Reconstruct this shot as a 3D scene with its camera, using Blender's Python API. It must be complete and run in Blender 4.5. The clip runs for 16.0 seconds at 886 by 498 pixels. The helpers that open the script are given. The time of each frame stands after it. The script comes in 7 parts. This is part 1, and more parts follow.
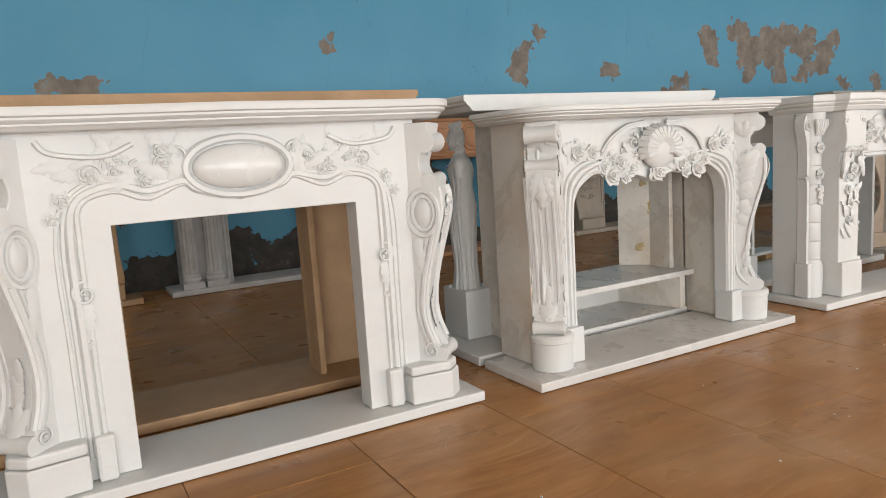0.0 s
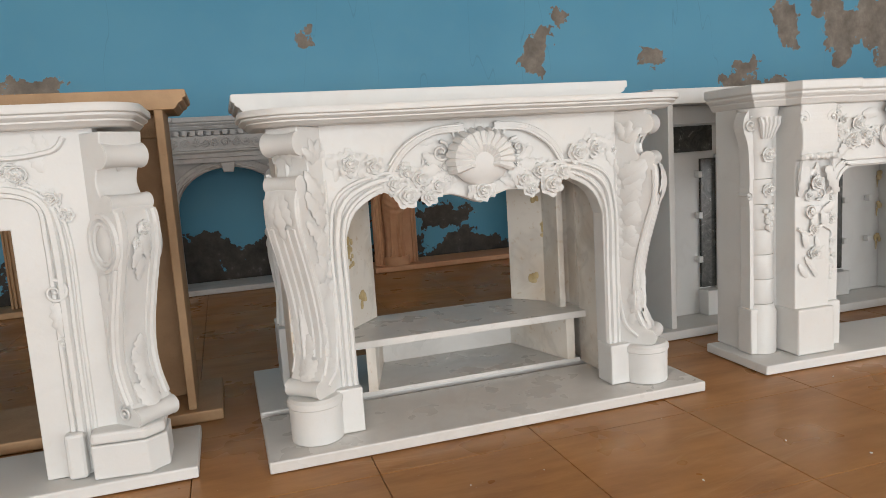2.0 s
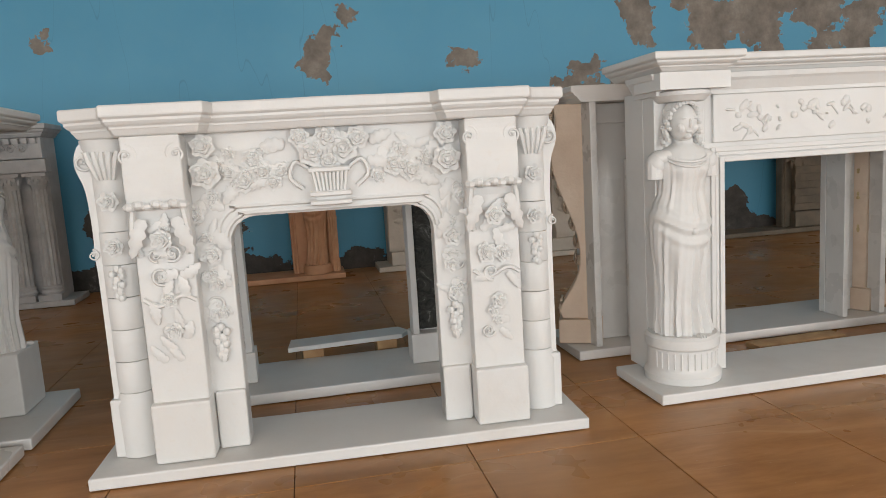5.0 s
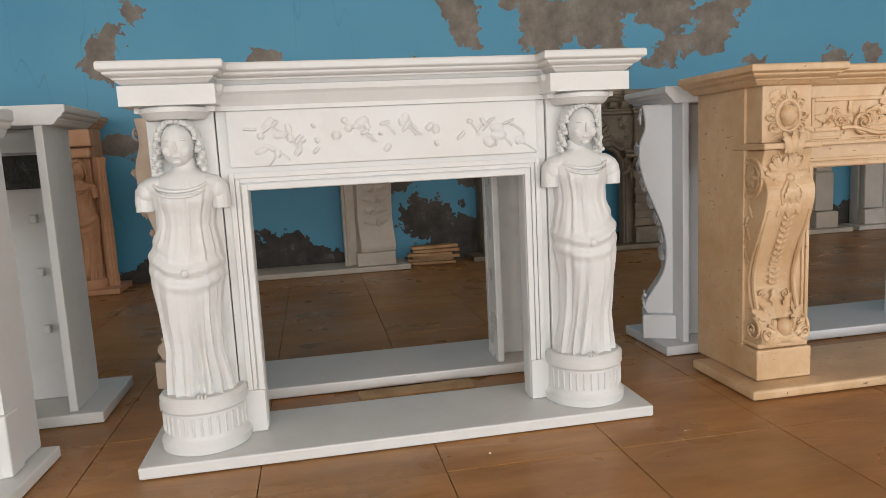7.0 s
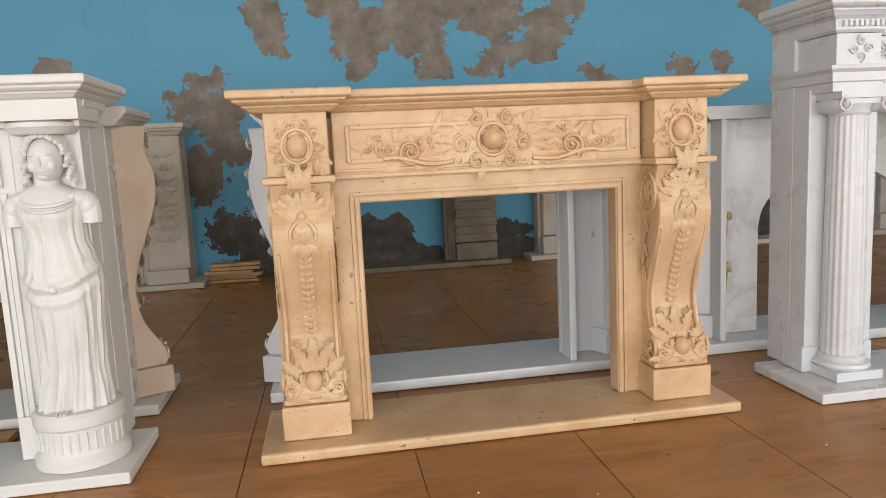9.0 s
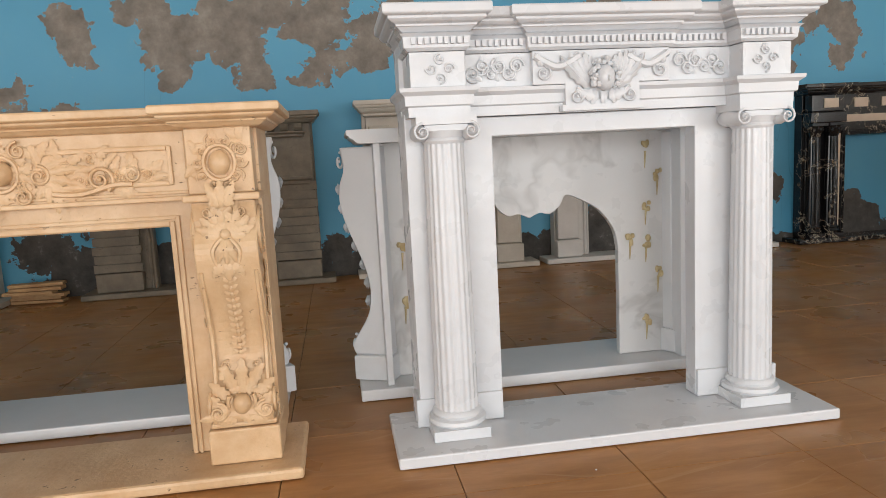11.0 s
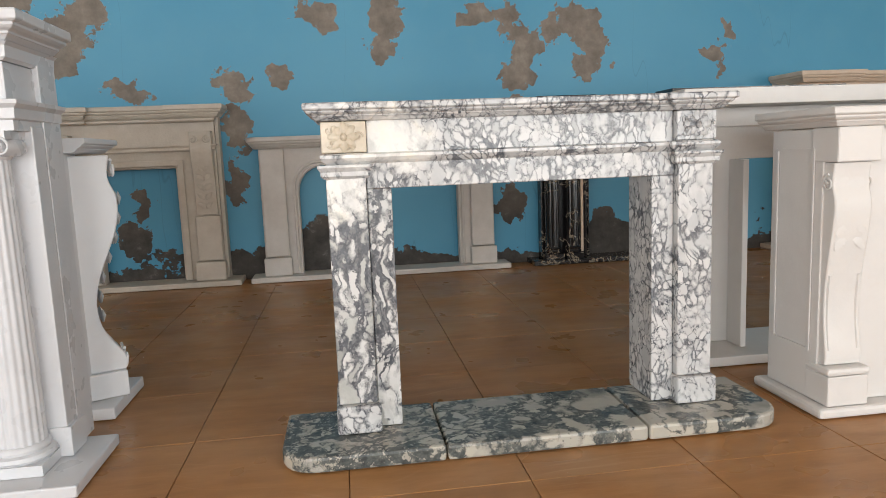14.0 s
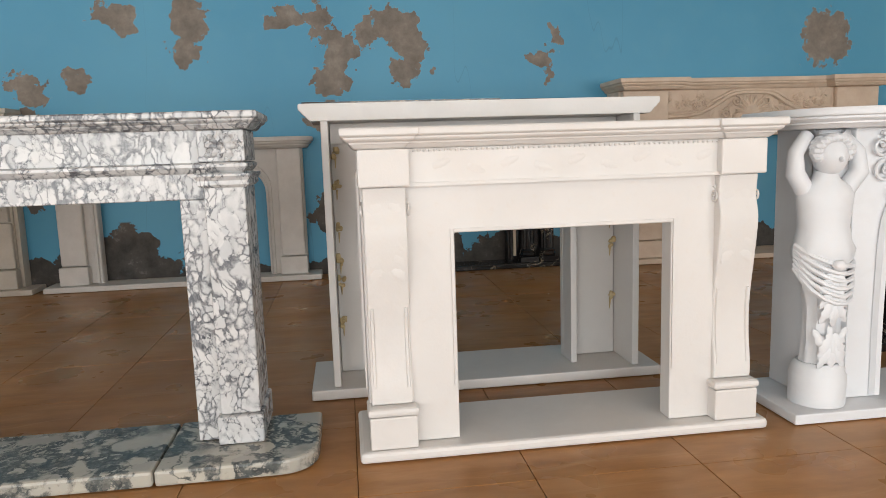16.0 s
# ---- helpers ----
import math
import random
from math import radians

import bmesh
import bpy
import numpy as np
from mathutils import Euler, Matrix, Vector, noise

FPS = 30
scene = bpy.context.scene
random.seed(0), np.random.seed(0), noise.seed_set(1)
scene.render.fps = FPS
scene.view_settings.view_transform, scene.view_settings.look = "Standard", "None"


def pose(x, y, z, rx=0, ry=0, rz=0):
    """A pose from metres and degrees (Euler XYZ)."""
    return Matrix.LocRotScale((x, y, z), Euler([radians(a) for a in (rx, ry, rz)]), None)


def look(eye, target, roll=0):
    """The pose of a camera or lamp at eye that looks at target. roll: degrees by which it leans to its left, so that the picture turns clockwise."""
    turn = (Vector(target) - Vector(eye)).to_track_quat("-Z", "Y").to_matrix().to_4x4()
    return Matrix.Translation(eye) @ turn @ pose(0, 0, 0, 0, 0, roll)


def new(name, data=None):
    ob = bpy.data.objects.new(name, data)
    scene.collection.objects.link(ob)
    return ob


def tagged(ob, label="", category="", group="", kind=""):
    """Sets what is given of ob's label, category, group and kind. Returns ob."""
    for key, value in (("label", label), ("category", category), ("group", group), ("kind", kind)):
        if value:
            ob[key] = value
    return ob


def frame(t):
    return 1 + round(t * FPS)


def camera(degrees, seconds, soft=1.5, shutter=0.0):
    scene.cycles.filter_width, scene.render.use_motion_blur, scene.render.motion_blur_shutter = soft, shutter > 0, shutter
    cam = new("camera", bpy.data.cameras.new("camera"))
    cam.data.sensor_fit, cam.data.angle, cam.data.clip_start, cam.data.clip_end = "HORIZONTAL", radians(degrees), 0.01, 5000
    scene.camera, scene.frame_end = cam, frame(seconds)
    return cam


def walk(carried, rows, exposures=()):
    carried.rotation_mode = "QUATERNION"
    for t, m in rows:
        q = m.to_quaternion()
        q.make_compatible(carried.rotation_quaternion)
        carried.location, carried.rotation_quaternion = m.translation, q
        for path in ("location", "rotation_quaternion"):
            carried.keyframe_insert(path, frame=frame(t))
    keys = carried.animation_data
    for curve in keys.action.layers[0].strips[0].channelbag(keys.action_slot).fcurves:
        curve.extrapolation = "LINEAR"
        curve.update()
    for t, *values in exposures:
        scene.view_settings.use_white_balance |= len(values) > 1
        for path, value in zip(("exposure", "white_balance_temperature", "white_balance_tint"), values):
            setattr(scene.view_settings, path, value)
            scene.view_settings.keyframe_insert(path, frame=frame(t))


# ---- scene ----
cam = camera(65.2, 16.0, soft=0.7)
EXPOSURES = [(0.0, -0.01), (1.5, -0.09), (4.0, -0.18), (6.5, -0.23), (8.0, -0.08), (9.0, 0.01), (11.5, 0.03), (13.0, 0.05), (14.5, 0.13), (16.0, 0.05)]
PATH = [
    (0, (0.0169, -0.0154, 1.0317), (0.9808, 1.7150, 0.7551), -3.661),
    (0.5, (0.3710, -0.0178, 1.0169), (1.2476, 1.7585, 0.7406), -3.542),
    (1, (0.7858, -0.0200, 1.0157), (1.5827, 1.7940, 0.7429), -3.601),
    (1.5, (1.1699, -0.0154, 1.0137), (1.8590, 1.8419, 0.7385), -3.656),
    (2, (1.6463, -0.0106, 1.0145), (2.2350, 1.8814, 0.7425), -3.737),
    (2.5, (2.0774, -0.0061, 1.0193), (2.5683, 1.9140, 0.7504), -3.684),
    (3, (2.5652, 0.0112, 0.9757), (2.9704, 1.9520, 0.7127), -3.767),
    (3.5, (3.0265, -0.0603, 0.9883), (3.4211, 1.8817, 0.7183), -3.705),
    (4, (3.5120, -0.0606, 1.0063), (3.9069, 1.8812, 0.7352), -3.720),
    (6.5, (5.9229, 0.0504, 1.0048), (6.2817, 1.9991, 0.7330), -3.027),
    (7, (6.3844, 0.0432, 1.0030), (6.7410, 1.9917, 0.7268), -2.901),
    (7.5, (6.8249, 0.0337, 1.0319), (7.1709, 1.9836, 0.7525), -2.853),
    (8, (7.2827, -0.0030, 1.0352), (7.6073, 1.9510, 0.7585), -2.900),
    (8.5, (7.7591, 0.0166, 1.0353), (8.0758, 1.9717, 0.7579), -2.775),
    (9, (8.2582, 0.0107, 1.0301), (8.5738, 1.9666, 0.7563), -2.753),
    (11.5, (10.3802, 0.0578, 1.0838), (10.6630, 2.0188, 0.8110), -2.917),
    (12, (10.8631, 0.0423, 1.1003), (11.1389, 2.0037, 0.8235), -2.747),
    (12.5, (11.2754, 0.0241, 1.1061), (11.5519, 1.9857, 0.8306), -2.606),
    (13, (11.7629, 0.0182, 1.1031), (12.0366, 1.9796, 0.8241), -2.379),
    (13.5, (12.1736, 0.0218, 1.0938), (12.4521, 1.9831, 0.8183), -2.273),
    (14, (12.6448, 0.0177, 1.0646), (12.9171, 1.9802, 0.7918), -2.282),
    (14.5, (13.0925, -0.0225, 1.0872), (13.3631, 1.9398, 0.8115), -2.174),
    (15, (13.5427, -0.0334, 1.0654), (13.8129, 1.9288, 0.7880), -2.022),
    (15.5, (13.9443, -0.0089, 1.0774), (14.2144, 1.9536, 0.8026), -1.909),
    (16, (14.3784, -0.0223, 1.0888), (14.6453, 1.9403, 0.8113), -1.838),
]
walk(cam, [(t, look(eye, target, roll)) for t, eye, target, roll in PATH], EXPOSURES)

# ---- light ----
LAMP, SKY = 200.0, 0.08
world = bpy.data.worlds.new("world")
scene.world = world
world.use_nodes = True
wn = world.node_tree
sky = wn.nodes.new("ShaderNodeTexSky")
sky.sky_type, sky.sun_disc, sky.sun_elevation, sky.sun_rotation = "NISHITA", False, radians(40), radians(200)
wn.links.new(sky.outputs[0], wn.nodes["Background"].inputs[0])
wn.nodes["Background"].inputs[1].default_value = SKY
sun = new("sun", bpy.data.lights.new("sun", "SUN"))
sun.data.energy, sun.data.angle, sun.data.color = 1.0, radians(10), (1, 0.95, 0.88)
sun.matrix_world = look((0, -6, 20), (-3, 0, 0))

SOUTH, NORTH, WEST, EAST, TOP = -5.2, 6.42, -6.0, 24.0, 3.9
WINDOWS = [(-3.2, 3.7), (1.6, 3.7), (6.4, 3.7), (11.2, 3.7), (16.0, 3.7), (20.8, 3.7)]
SILL, HEAD = 0.1, 2.6
for wx, ww in WINDOWS:
    lamp = new("window_light", bpy.data.lights.new("window_light", "AREA"))
    lamp.data.shape, lamp.data.size, lamp.data.size_y = "RECTANGLE", ww - 0.1, HEAD - SILL - 0.1
    lamp.data.energy, lamp.data.color = LAMP, (0.985, 1.0, 1.0)
    lamp.matrix_world = look((wx, SOUTH + 0.05, (SILL + HEAD) / 2), (wx, 3, (SILL + HEAD) / 2))


# ---- materials ----
class Nodes:
    """A material and short ways to add nodes to it."""

    def __init__(self, name, rough=0.5):
        self.m = bpy.data.materials.new(name)
        self.m.use_nodes = True
        self.t = self.m.node_tree
        self.b = self.t.nodes["Principled BSDF"]
        self.b.inputs["Roughness"].default_value = rough
        self.pos = self.t.nodes.new("ShaderNodeNewGeometry").outputs["Position"]

    def put(self, socket, value):
        if isinstance(value, bpy.types.NodeSocket):
            self.t.links.new(value, socket)
        elif socket.type == "RGBA" and len(value) == 3:
            socket.default_value = (*value, 1)
        else:
            socket.default_value = value

    def math(self, op, a, b=0.0, c=0.0):
        n = self.t.nodes.new("ShaderNodeMath")
        n.operation = op
        for s, v in zip(n.inputs, (a, b, c)):
            self.put(s, v)
        return n.outputs[0]

    def vec(self, op, a, b=(0, 0, 0)):
        n = self.t.nodes.new("ShaderNodeVectorMath")
        n.operation = op
        self.put(n.inputs[0], a), self.put(n.inputs[1], b)
        return n.outputs["Value" if op in ("LENGTH", "DISTANCE") else "Vector"]

    def noise(self, scale, detail=4.0, rough=0.55, at=None, colour=False, distort=0.0):
        n = self.t.nodes.new("ShaderNodeTexNoise")
        self.put(n.inputs["Vector"], at or self.pos)
        n.inputs["Scale"].default_value, n.inputs["Detail"].default_value = scale, detail
        n.inputs["Roughness"].default_value, n.inputs["Distortion"].default_value = rough, distort
        return n.outputs[1 if colour else 0]

    def voronoi(self, scale, feature="F1", at=None, out=0):
        n = self.t.nodes.new("ShaderNodeTexVoronoi")
        n.feature = feature
        self.put(n.inputs["Vector"], at or self.pos)
        n.inputs["Scale"].default_value = scale
        return n.outputs[out]

    def ramp(self, fac, *stops):
        n = self.t.nodes.new("ShaderNodeValToRGB")
        self.put(n.inputs[0], fac)
        e = n.color_ramp.elements
        while len(e) < len(stops):
            e.new(0.5)
        for s, (p, c) in zip(e, stops):
            s.position, s.color = p, (*c, 1) if len(c) == 3 else c
        return n.outputs[0]

    def mix(self, fac, a, b, blend="MIX"):
        n = self.t.nodes.new("ShaderNodeMix")
        n.data_type, n.blend_type = "RGBA", blend
        self.put(n.inputs[0], fac), self.put(n.inputs[6], a), self.put(n.inputs[7], b)
        return n.outputs[2]

    def grey(self, fac, lo, hi, a=0.0, b=1.0):
        n = self.t.nodes.new("ShaderNodeMapRange")
        for s, v in zip(n.inputs, (fac, lo, hi, a, b)):
            self.put(s, v)
        return n.outputs[0]

    def finish(self, colour, bump=None, strength=0.2, distance=0.01, rough=None):
        self.put(self.b.inputs["Base Color"], colour)
        if rough is not None:
            self.put(self.b.inputs["Roughness"], rough)
        if bump is not None:
            n = self.t.nodes.new("ShaderNodeBump")
            self.put(n.inputs["Height"], bump)
            n.inputs["Strength"].default_value, n.inputs["Distance"].default_value = strength, distance
            self.t.links.new(n.outputs[0], self.b.inputs["Normal"])
        return self.m


def marble(name, base, vein=(0.45, 0.43, 0.42), amount=0.25, dirt=(0.6, 0.5, 0.38), dirty=0.15, rough=0.45):
    """Carved pale marble: soft veins, faint yellowing and a fine chalky grain."""
    k = Nodes(name, rough)
    warp = k.vec("ADD", k.pos, k.vec("SCALE", k.noise(1.4, 3, colour=True)))
    warp.node.inputs[1].links[0].from_node.inputs["Scale"].default_value = 0.9
    line = k.math("ABSOLUTE", k.math("SUBTRACT", k.noise(1.1, 5, 0.6, warp), 0.5))
    veins = k.grey(line, 0.0, 0.035, amount, 0.0)
    patch = k.grey(k.noise(2.3, 3), 0.5, 0.75, 0.0, dirty)
    speck = k.grey(k.noise(38, 2), 0.62, 0.75, 0.0, dirty * 0.8)
    c = k.mix(veins, base, vein)
    c = k.mix(k.math("ADD", patch, speck), c, dirt)
    c = k.mix(k.grey(k.noise(11, 3), 0.3, 0.7, 0.0, 0.10), c, tuple(v * 0.8 for v in base))
    return k.finish(c, k.noise(90, 3), 0.12, 0.004, k.grey(k.noise(7, 3), 0.3, 0.7, rough - 0.08, rough + 0.12))


def stone(name, dark, light, pits=0.0, rough=0.6, scale=6.0):
    """A porous stone or fired clay in two tones, with pits."""
    k = Nodes(name, rough)
    c = k.mix(k.grey(k.noise(scale, 6, 0.65), 0.3, 0.72), dark, light)
    c = k.mix(k.grey(k.noise(scale * 0.3, 3), 0.45, 0.75, 0.0, 0.35), c, tuple(v * 0.72 for v in dark))
    pit = k.grey(k.noise(48, 3, 0.6, k.vec("MULTIPLY", k.pos, (0.7, 0.7, 1.3))), 0.655, 0.70, 0.0, pits)
    pit = k.math("MULTIPLY", pit, k.grey(k.noise(6, 2), 0.45, 0.58))
    c = k.mix(pit, c, tuple(v * 0.35 for v in dark))
    h = k.math("SUBTRACT", k.noise(60, 4), pit)
    return k.finish(c, h, 0.3, 0.006)


def breccia(name="breccia_marble", size=1.0, gloom=0.0, tall=0.72, quiet=None):
    """Brecciated marble: pale clasts of all sizes with grey seams, pools of dark matrix and, round one spot, quiet white ground."""
    k = Nodes(name, 0.26)
    sq = k.vec("MULTIPLY", k.pos, (1.15 / size, 1.15 / size, tall / size))
    big_warp = k.vec("SCALE", k.vec("SUBTRACT", k.noise(3.5, 3, colour=True), (0.5, 0.5, 0.5)))
    big_warp.node.inputs["Scale"].default_value = 0.24
    fine_warp = k.vec("SCALE", k.vec("SUBTRACT", k.noise(16, 5, 0.7, colour=True), (0.5, 0.5, 0.5)))
    fine_warp.node.inputs["Scale"].default_value = 0.06
    at = k.vec("ADD", k.vec("ADD", sq, big_warp), fine_warp)
    crowd = k.noise(2.6 / size, 4, 0.6, k.vec("ADD", k.pos, (3, 1, 5)))

    def clasts(scale, thin, thick):
        edge = k.voronoi(scale, "DISTANCE_TO_EDGE", at)
        core = k.voronoi(scale, "F1", at)
        split = k.t.nodes.new("ShaderNodeSeparateColor")
        k.put(split.inputs[0], k.voronoi(scale, "F1", at, 1))
        width = k.grey(k.noise(scale * 0.4, 3, 0.6), 0.35, 0.65, thin, thick)
        seam = k.math("SUBTRACT", 1.0, k.math("SMOOTH_MIN", k.math("DIVIDE", edge, width), 1.0, 0.3))
        limit = k.math("SUBTRACT", 1.0 - gloom, k.math("MULTIPLY", split.outputs[1], 0.62))
        gap = k.grey(k.math("SUBTRACT", core, limit), -0.02, 0.04)
        return k.math("MAXIMUM", seam, gap), split.outputs[0]

    e1, t1 = clasts(11, 0.05, 0.24)
    e2, t2 = clasts(24, 0.08, 0.32)
    e3, t3 = clasts(62, 0.06, 0.22)
    pale = (0.60, 0.60, 0.595) if gloom == 0 else (0.46, 0.435, 0.37) if size > 1.5 else (0.64, 0.64, 0.63)
    mid = (0.47, 0.48, 0.49) if gloom == 0 else (0.38, 0.37, 0.335) if size > 1.5 else (0.40, 0.41, 0.39)
    stops = ((0.0, pale), (0.55, tuple(v * 0.94 for v in pale)), (0.74, mid), (0.84, tuple(v * 0.9 for v in pale)), (1.0, tuple(v * 0.8 for v in mid)))
    tint = (0.95, 0.98, 0.84) if size > 1.5 else (1, 1, 1)
    greys = ((0.35, (0.05, 0.055, 0.066)), (0.6, (0.115, 0.122, 0.135)), (0.78, (0.30, 0.31, 0.33)))
    dark = k.ramp(k.noise(40, 4, 0.7), *((at_, tuple(v * w for v, w in zip(c, tint))) for at_, c in greys))
    # small clasts lie between the large ones, and the smallest between those
    c = k.mix(e3, k.ramp(t3, *stops), dark)
    c = k.mix(k.grey(crowd, 0.44, 0.52, 0.25, 0.85), c, dark)
    inner = k.mix(e2, k.ramp(t2, *stops), c)
    shade = k.grey(k.noise(9, 6, 0.7, at), 0.42, 0.66, 0.0, 0.7)
    large = k.mix(shade, k.ramp(t1, *stops), tuple(v * 0.9 for v in mid))
    small = k.grey(k.noise(3.0 / size, 4, 0.6), 0.43, 0.50)
    c = k.mix(k.math("MAXIMUM", e1, small), large, inner)
    if quiet:
        away = k.vec("DISTANCE", k.vec("MULTIPLY", k.pos, (1, 0.6, 1.3)), (quiet[0], quiet[1] * 0.6, quiet[2] * 1.3))
        spot = k.grey(k.math("ADD", away, k.grey(k.noise(7, 5, 0.65), 0.3, 0.7, -0.11, 0.11)), quiet[3], quiet[3] + 0.08, 0.96, 0.0)
        ground = k.ramp(k.noise(11, 5, 0.6, at), (0.35, (0.60, 0.60, 0.58)), (0.5, (0.76, 0.75, 0.72)), (0.7, (0.80, 0.76, 0.66)))
        c = k.mix(spot, c, ground)
    return k.finish(c, k.noise(30, 3), 0.05, 0.003)


def black_marble():
    k = Nodes("black_marble", 0.18)
    warp = k.vec("ADD", k.pos, k.vec("SCALE", k.noise(2.5, 3, colour=True)))
    warp.node.inputs[1].links[0].from_node.inputs["Scale"].default_value = 0.5
    line = k.math("ABSOLUTE", k.math("SUBTRACT", k.noise(2.4, 5, 0.6, warp), 0.5))
    c = k.mix(k.grey(line, 0.0, 0.010, 0.8, 0.0), (0.012, 0.011, 0.012), (0.4, 0.33, 0.24))
    return k.finish(c, k.noise(40, 2), 0.03, 0.002)


def green_marble():
    k = Nodes("dark_green_marble", 0.25)
    n = k.noise(14, 8, 0.75, distort=1.6)
    c = k.ramp(n, (0.35, (0.02, 0.022, 0.02)), (0.58, (0.06, 0.06, 0.055)), (0.76, (0.34, 0.33, 0.32)))
    return k.finish(c, n, 0.05, 0.003)


def wall_paint():
    """Old blue paint that has flaked off in patches, down to grey plaster."""
    k = Nodes("flaking_blue_paint", 0.55)
    sep = k.t.nodes.new("ShaderNodeSeparateXYZ")
    k.put(sep.inputs[0], k.pos)
    flat = k.vec("MULTIPLY", k.pos, (1, 0, 1))
    jag = k.vec("SUBTRACT", k.noise(6.0, 5, 0.62, flat, True), (0.5, 0.5, 0.5))
    jag = k.vec("MULTIPLY", jag, (0.42, 0, 0.42))
    at = k.vec("ADD", flat, jag)
    near = None
    for x, z, rx, rz in PATCHES_WEST + PATCHES_MIDDLE + PATCHES_EAST:
        d = k.vec("LENGTH", k.vec("MULTIPLY", k.vec("SUBTRACT", at, (x, 0, z)), (1 / rx, 0, 1 / rz)))
        near = d if near is None else k.math("MINIMUM", near, d)
    near = k.math("ADD", near, k.grey(k.noise(10, 4, 0.6, flat), 0.3, 0.7, -0.24, 0.24))
    low = k.math("SUBTRACT", sep.outputs[2], k.grey(k.noise(1.5, 6, 0.6, flat), 0.36, 0.64, 0.0, 0.56))
    peel = k.math("MAXIMUM", k.grey(near, 0.985, 1.015, 1.0, 0.0), k.grey(low, -0.008, 0.008, 1.0, 0.0))
    paint = k.mix(k.grey(k.noise(0.5, 3), 0.3, 0.7), (0.066, 0.295, 0.465), (0.096, 0.345, 0.51))
    paint = k.mix(k.grey(k.noise(4.5, 5), 0.5, 0.8, 0.0, 0.3), paint, (0.11, 0.34, 0.47))
    crack = k.math("ABSOLUTE", k.math("SUBTRACT", k.noise(0.55, 4, 0.5, k.vec("MULTIPLY", flat, (1.6, 0, 0.22))), 0.5))
    paint = k.mix(k.grey(crack, 0.0, 0.0012, 0.3, 0.0), paint, (0.03, 0.12, 0.18))
    plaster = k.ramp(k.noise(5, 6, 0.68, flat), (0.3, (0.15, 0.125, 0.105)), (0.55, (0.25, 0.215, 0.18)), (0.75, (0.36, 0.32, 0.27)))
    damp = k.ramp(k.noise(7, 6, 0.7, flat), (0.3, (0.035, 0.032, 0.03)), (0.6, (0.085, 0.078, 0.07)), (0.78, (0.30, 0.29, 0.27)))
    plaster = k.mix(k.grey(sep.outputs[2], 0.35, 1.3, 1.0, 0.0), plaster, damp)
    c = k.mix(peel, paint, plaster)
    rim = k.grey(near, 1.0, 1.06, 1.0, 0.0)
    c = k.mix(k.math("MULTIPLY", k.math("SUBTRACT", 1.0, peel), k.math("MULTIPLY", rim, 0.35)), c, (0.30, 0.48, 0.56))
    h = k.math("ADD", k.math("MULTIPLY", peel, -1.0), k.math("MULTIPLY", k.noise(25, 5), k.math("MULTIPLY_ADD", peel, 0.4, 0.1)))
    return k.finish(c, h, 0.55, 0.008, k.grey(peel, 0, 1, 0.5, 0.9))


# flaked patches of the north wall: x, z and half sizes
PATCHES_WEST = [
    (0.27, 1.74, 0.25, 0.09), (2.48, 2.14, 0.05, 0.07), (4.72, 1.93, 0.15, 0.17), (4.80, 2.10, 0.11, 0.14), (5.00, 2.28, 0.09, 0.08), (6.06, 1.87, 0.17, 0.08), (6.16, 1.80, 0.08, 0.06),
    (7.39, 1.77, 0.07, 0.14), (7.08, 1.62, 0.20, 0.05), (7.26, 1.72, 0.14, 0.10), (7.36, 1.44, 0.22, 0.20), (7.12, 1.50, 0.16, 0.10), (7.73, 1.52, 0.19, 0.12), (7.44, 1.15, 0.20, 0.14),
    (7.12, 0.92, 0.26, 0.26), (7.85, 0.79, 0.14, 0.10), (7.39, 0.42, 0.24, 0.20), (5.2, 1.32, 0.15, 0.16), (4.78, 1.18, 0.18, 0.10), (3.5, 0.75, 0.2, 0.16), (2.78, 0.55, 0.14, 0.24), (3.70, 0.42, 0.26, 0.12), (2.9, 0.8, 0.13, 0.25), (0.55, 0.8, 0.09, 0.25)]
PATCHES_MIDDLE = [
    (7.80, 2.30, 0.19, 0.14), (7.86, 2.10, 0.13, 0.16), (8.42, 2.38, 0.24, 0.16), (8.70, 2.18, 0.34, 0.20), (8.60, 1.98, 0.22, 0.10), (8.63, 1.84, 0.15, 0.09), (9.12, 2.32, 0.34, 0.18), (9.18, 2.06, 0.26, 0.18),
    (9.30, 1.82, 0.14, 0.14), (9.48, 2.40, 0.26, 0.14), (9.85, 2.22, 0.30, 0.18), (9.78, 1.80, 0.20, 0.08), (9.95, 1.93, 0.22, 0.10), (10.25, 1.94, 0.24, 0.10), (10.38, 2.16, 0.24, 0.20), (10.55, 2.34, 0.20, 0.16),
    (10.79, 1.73, 0.15, 0.07), (10.90, 1.66, 0.12, 0.10), (10.80, 0.42, 0.16, 0.16), (10.90, 0.72, 0.08, 0.14), (9.95, 2.40, 0.20, 0.12), (8.05, 1.06, 0.10, 0.16)]
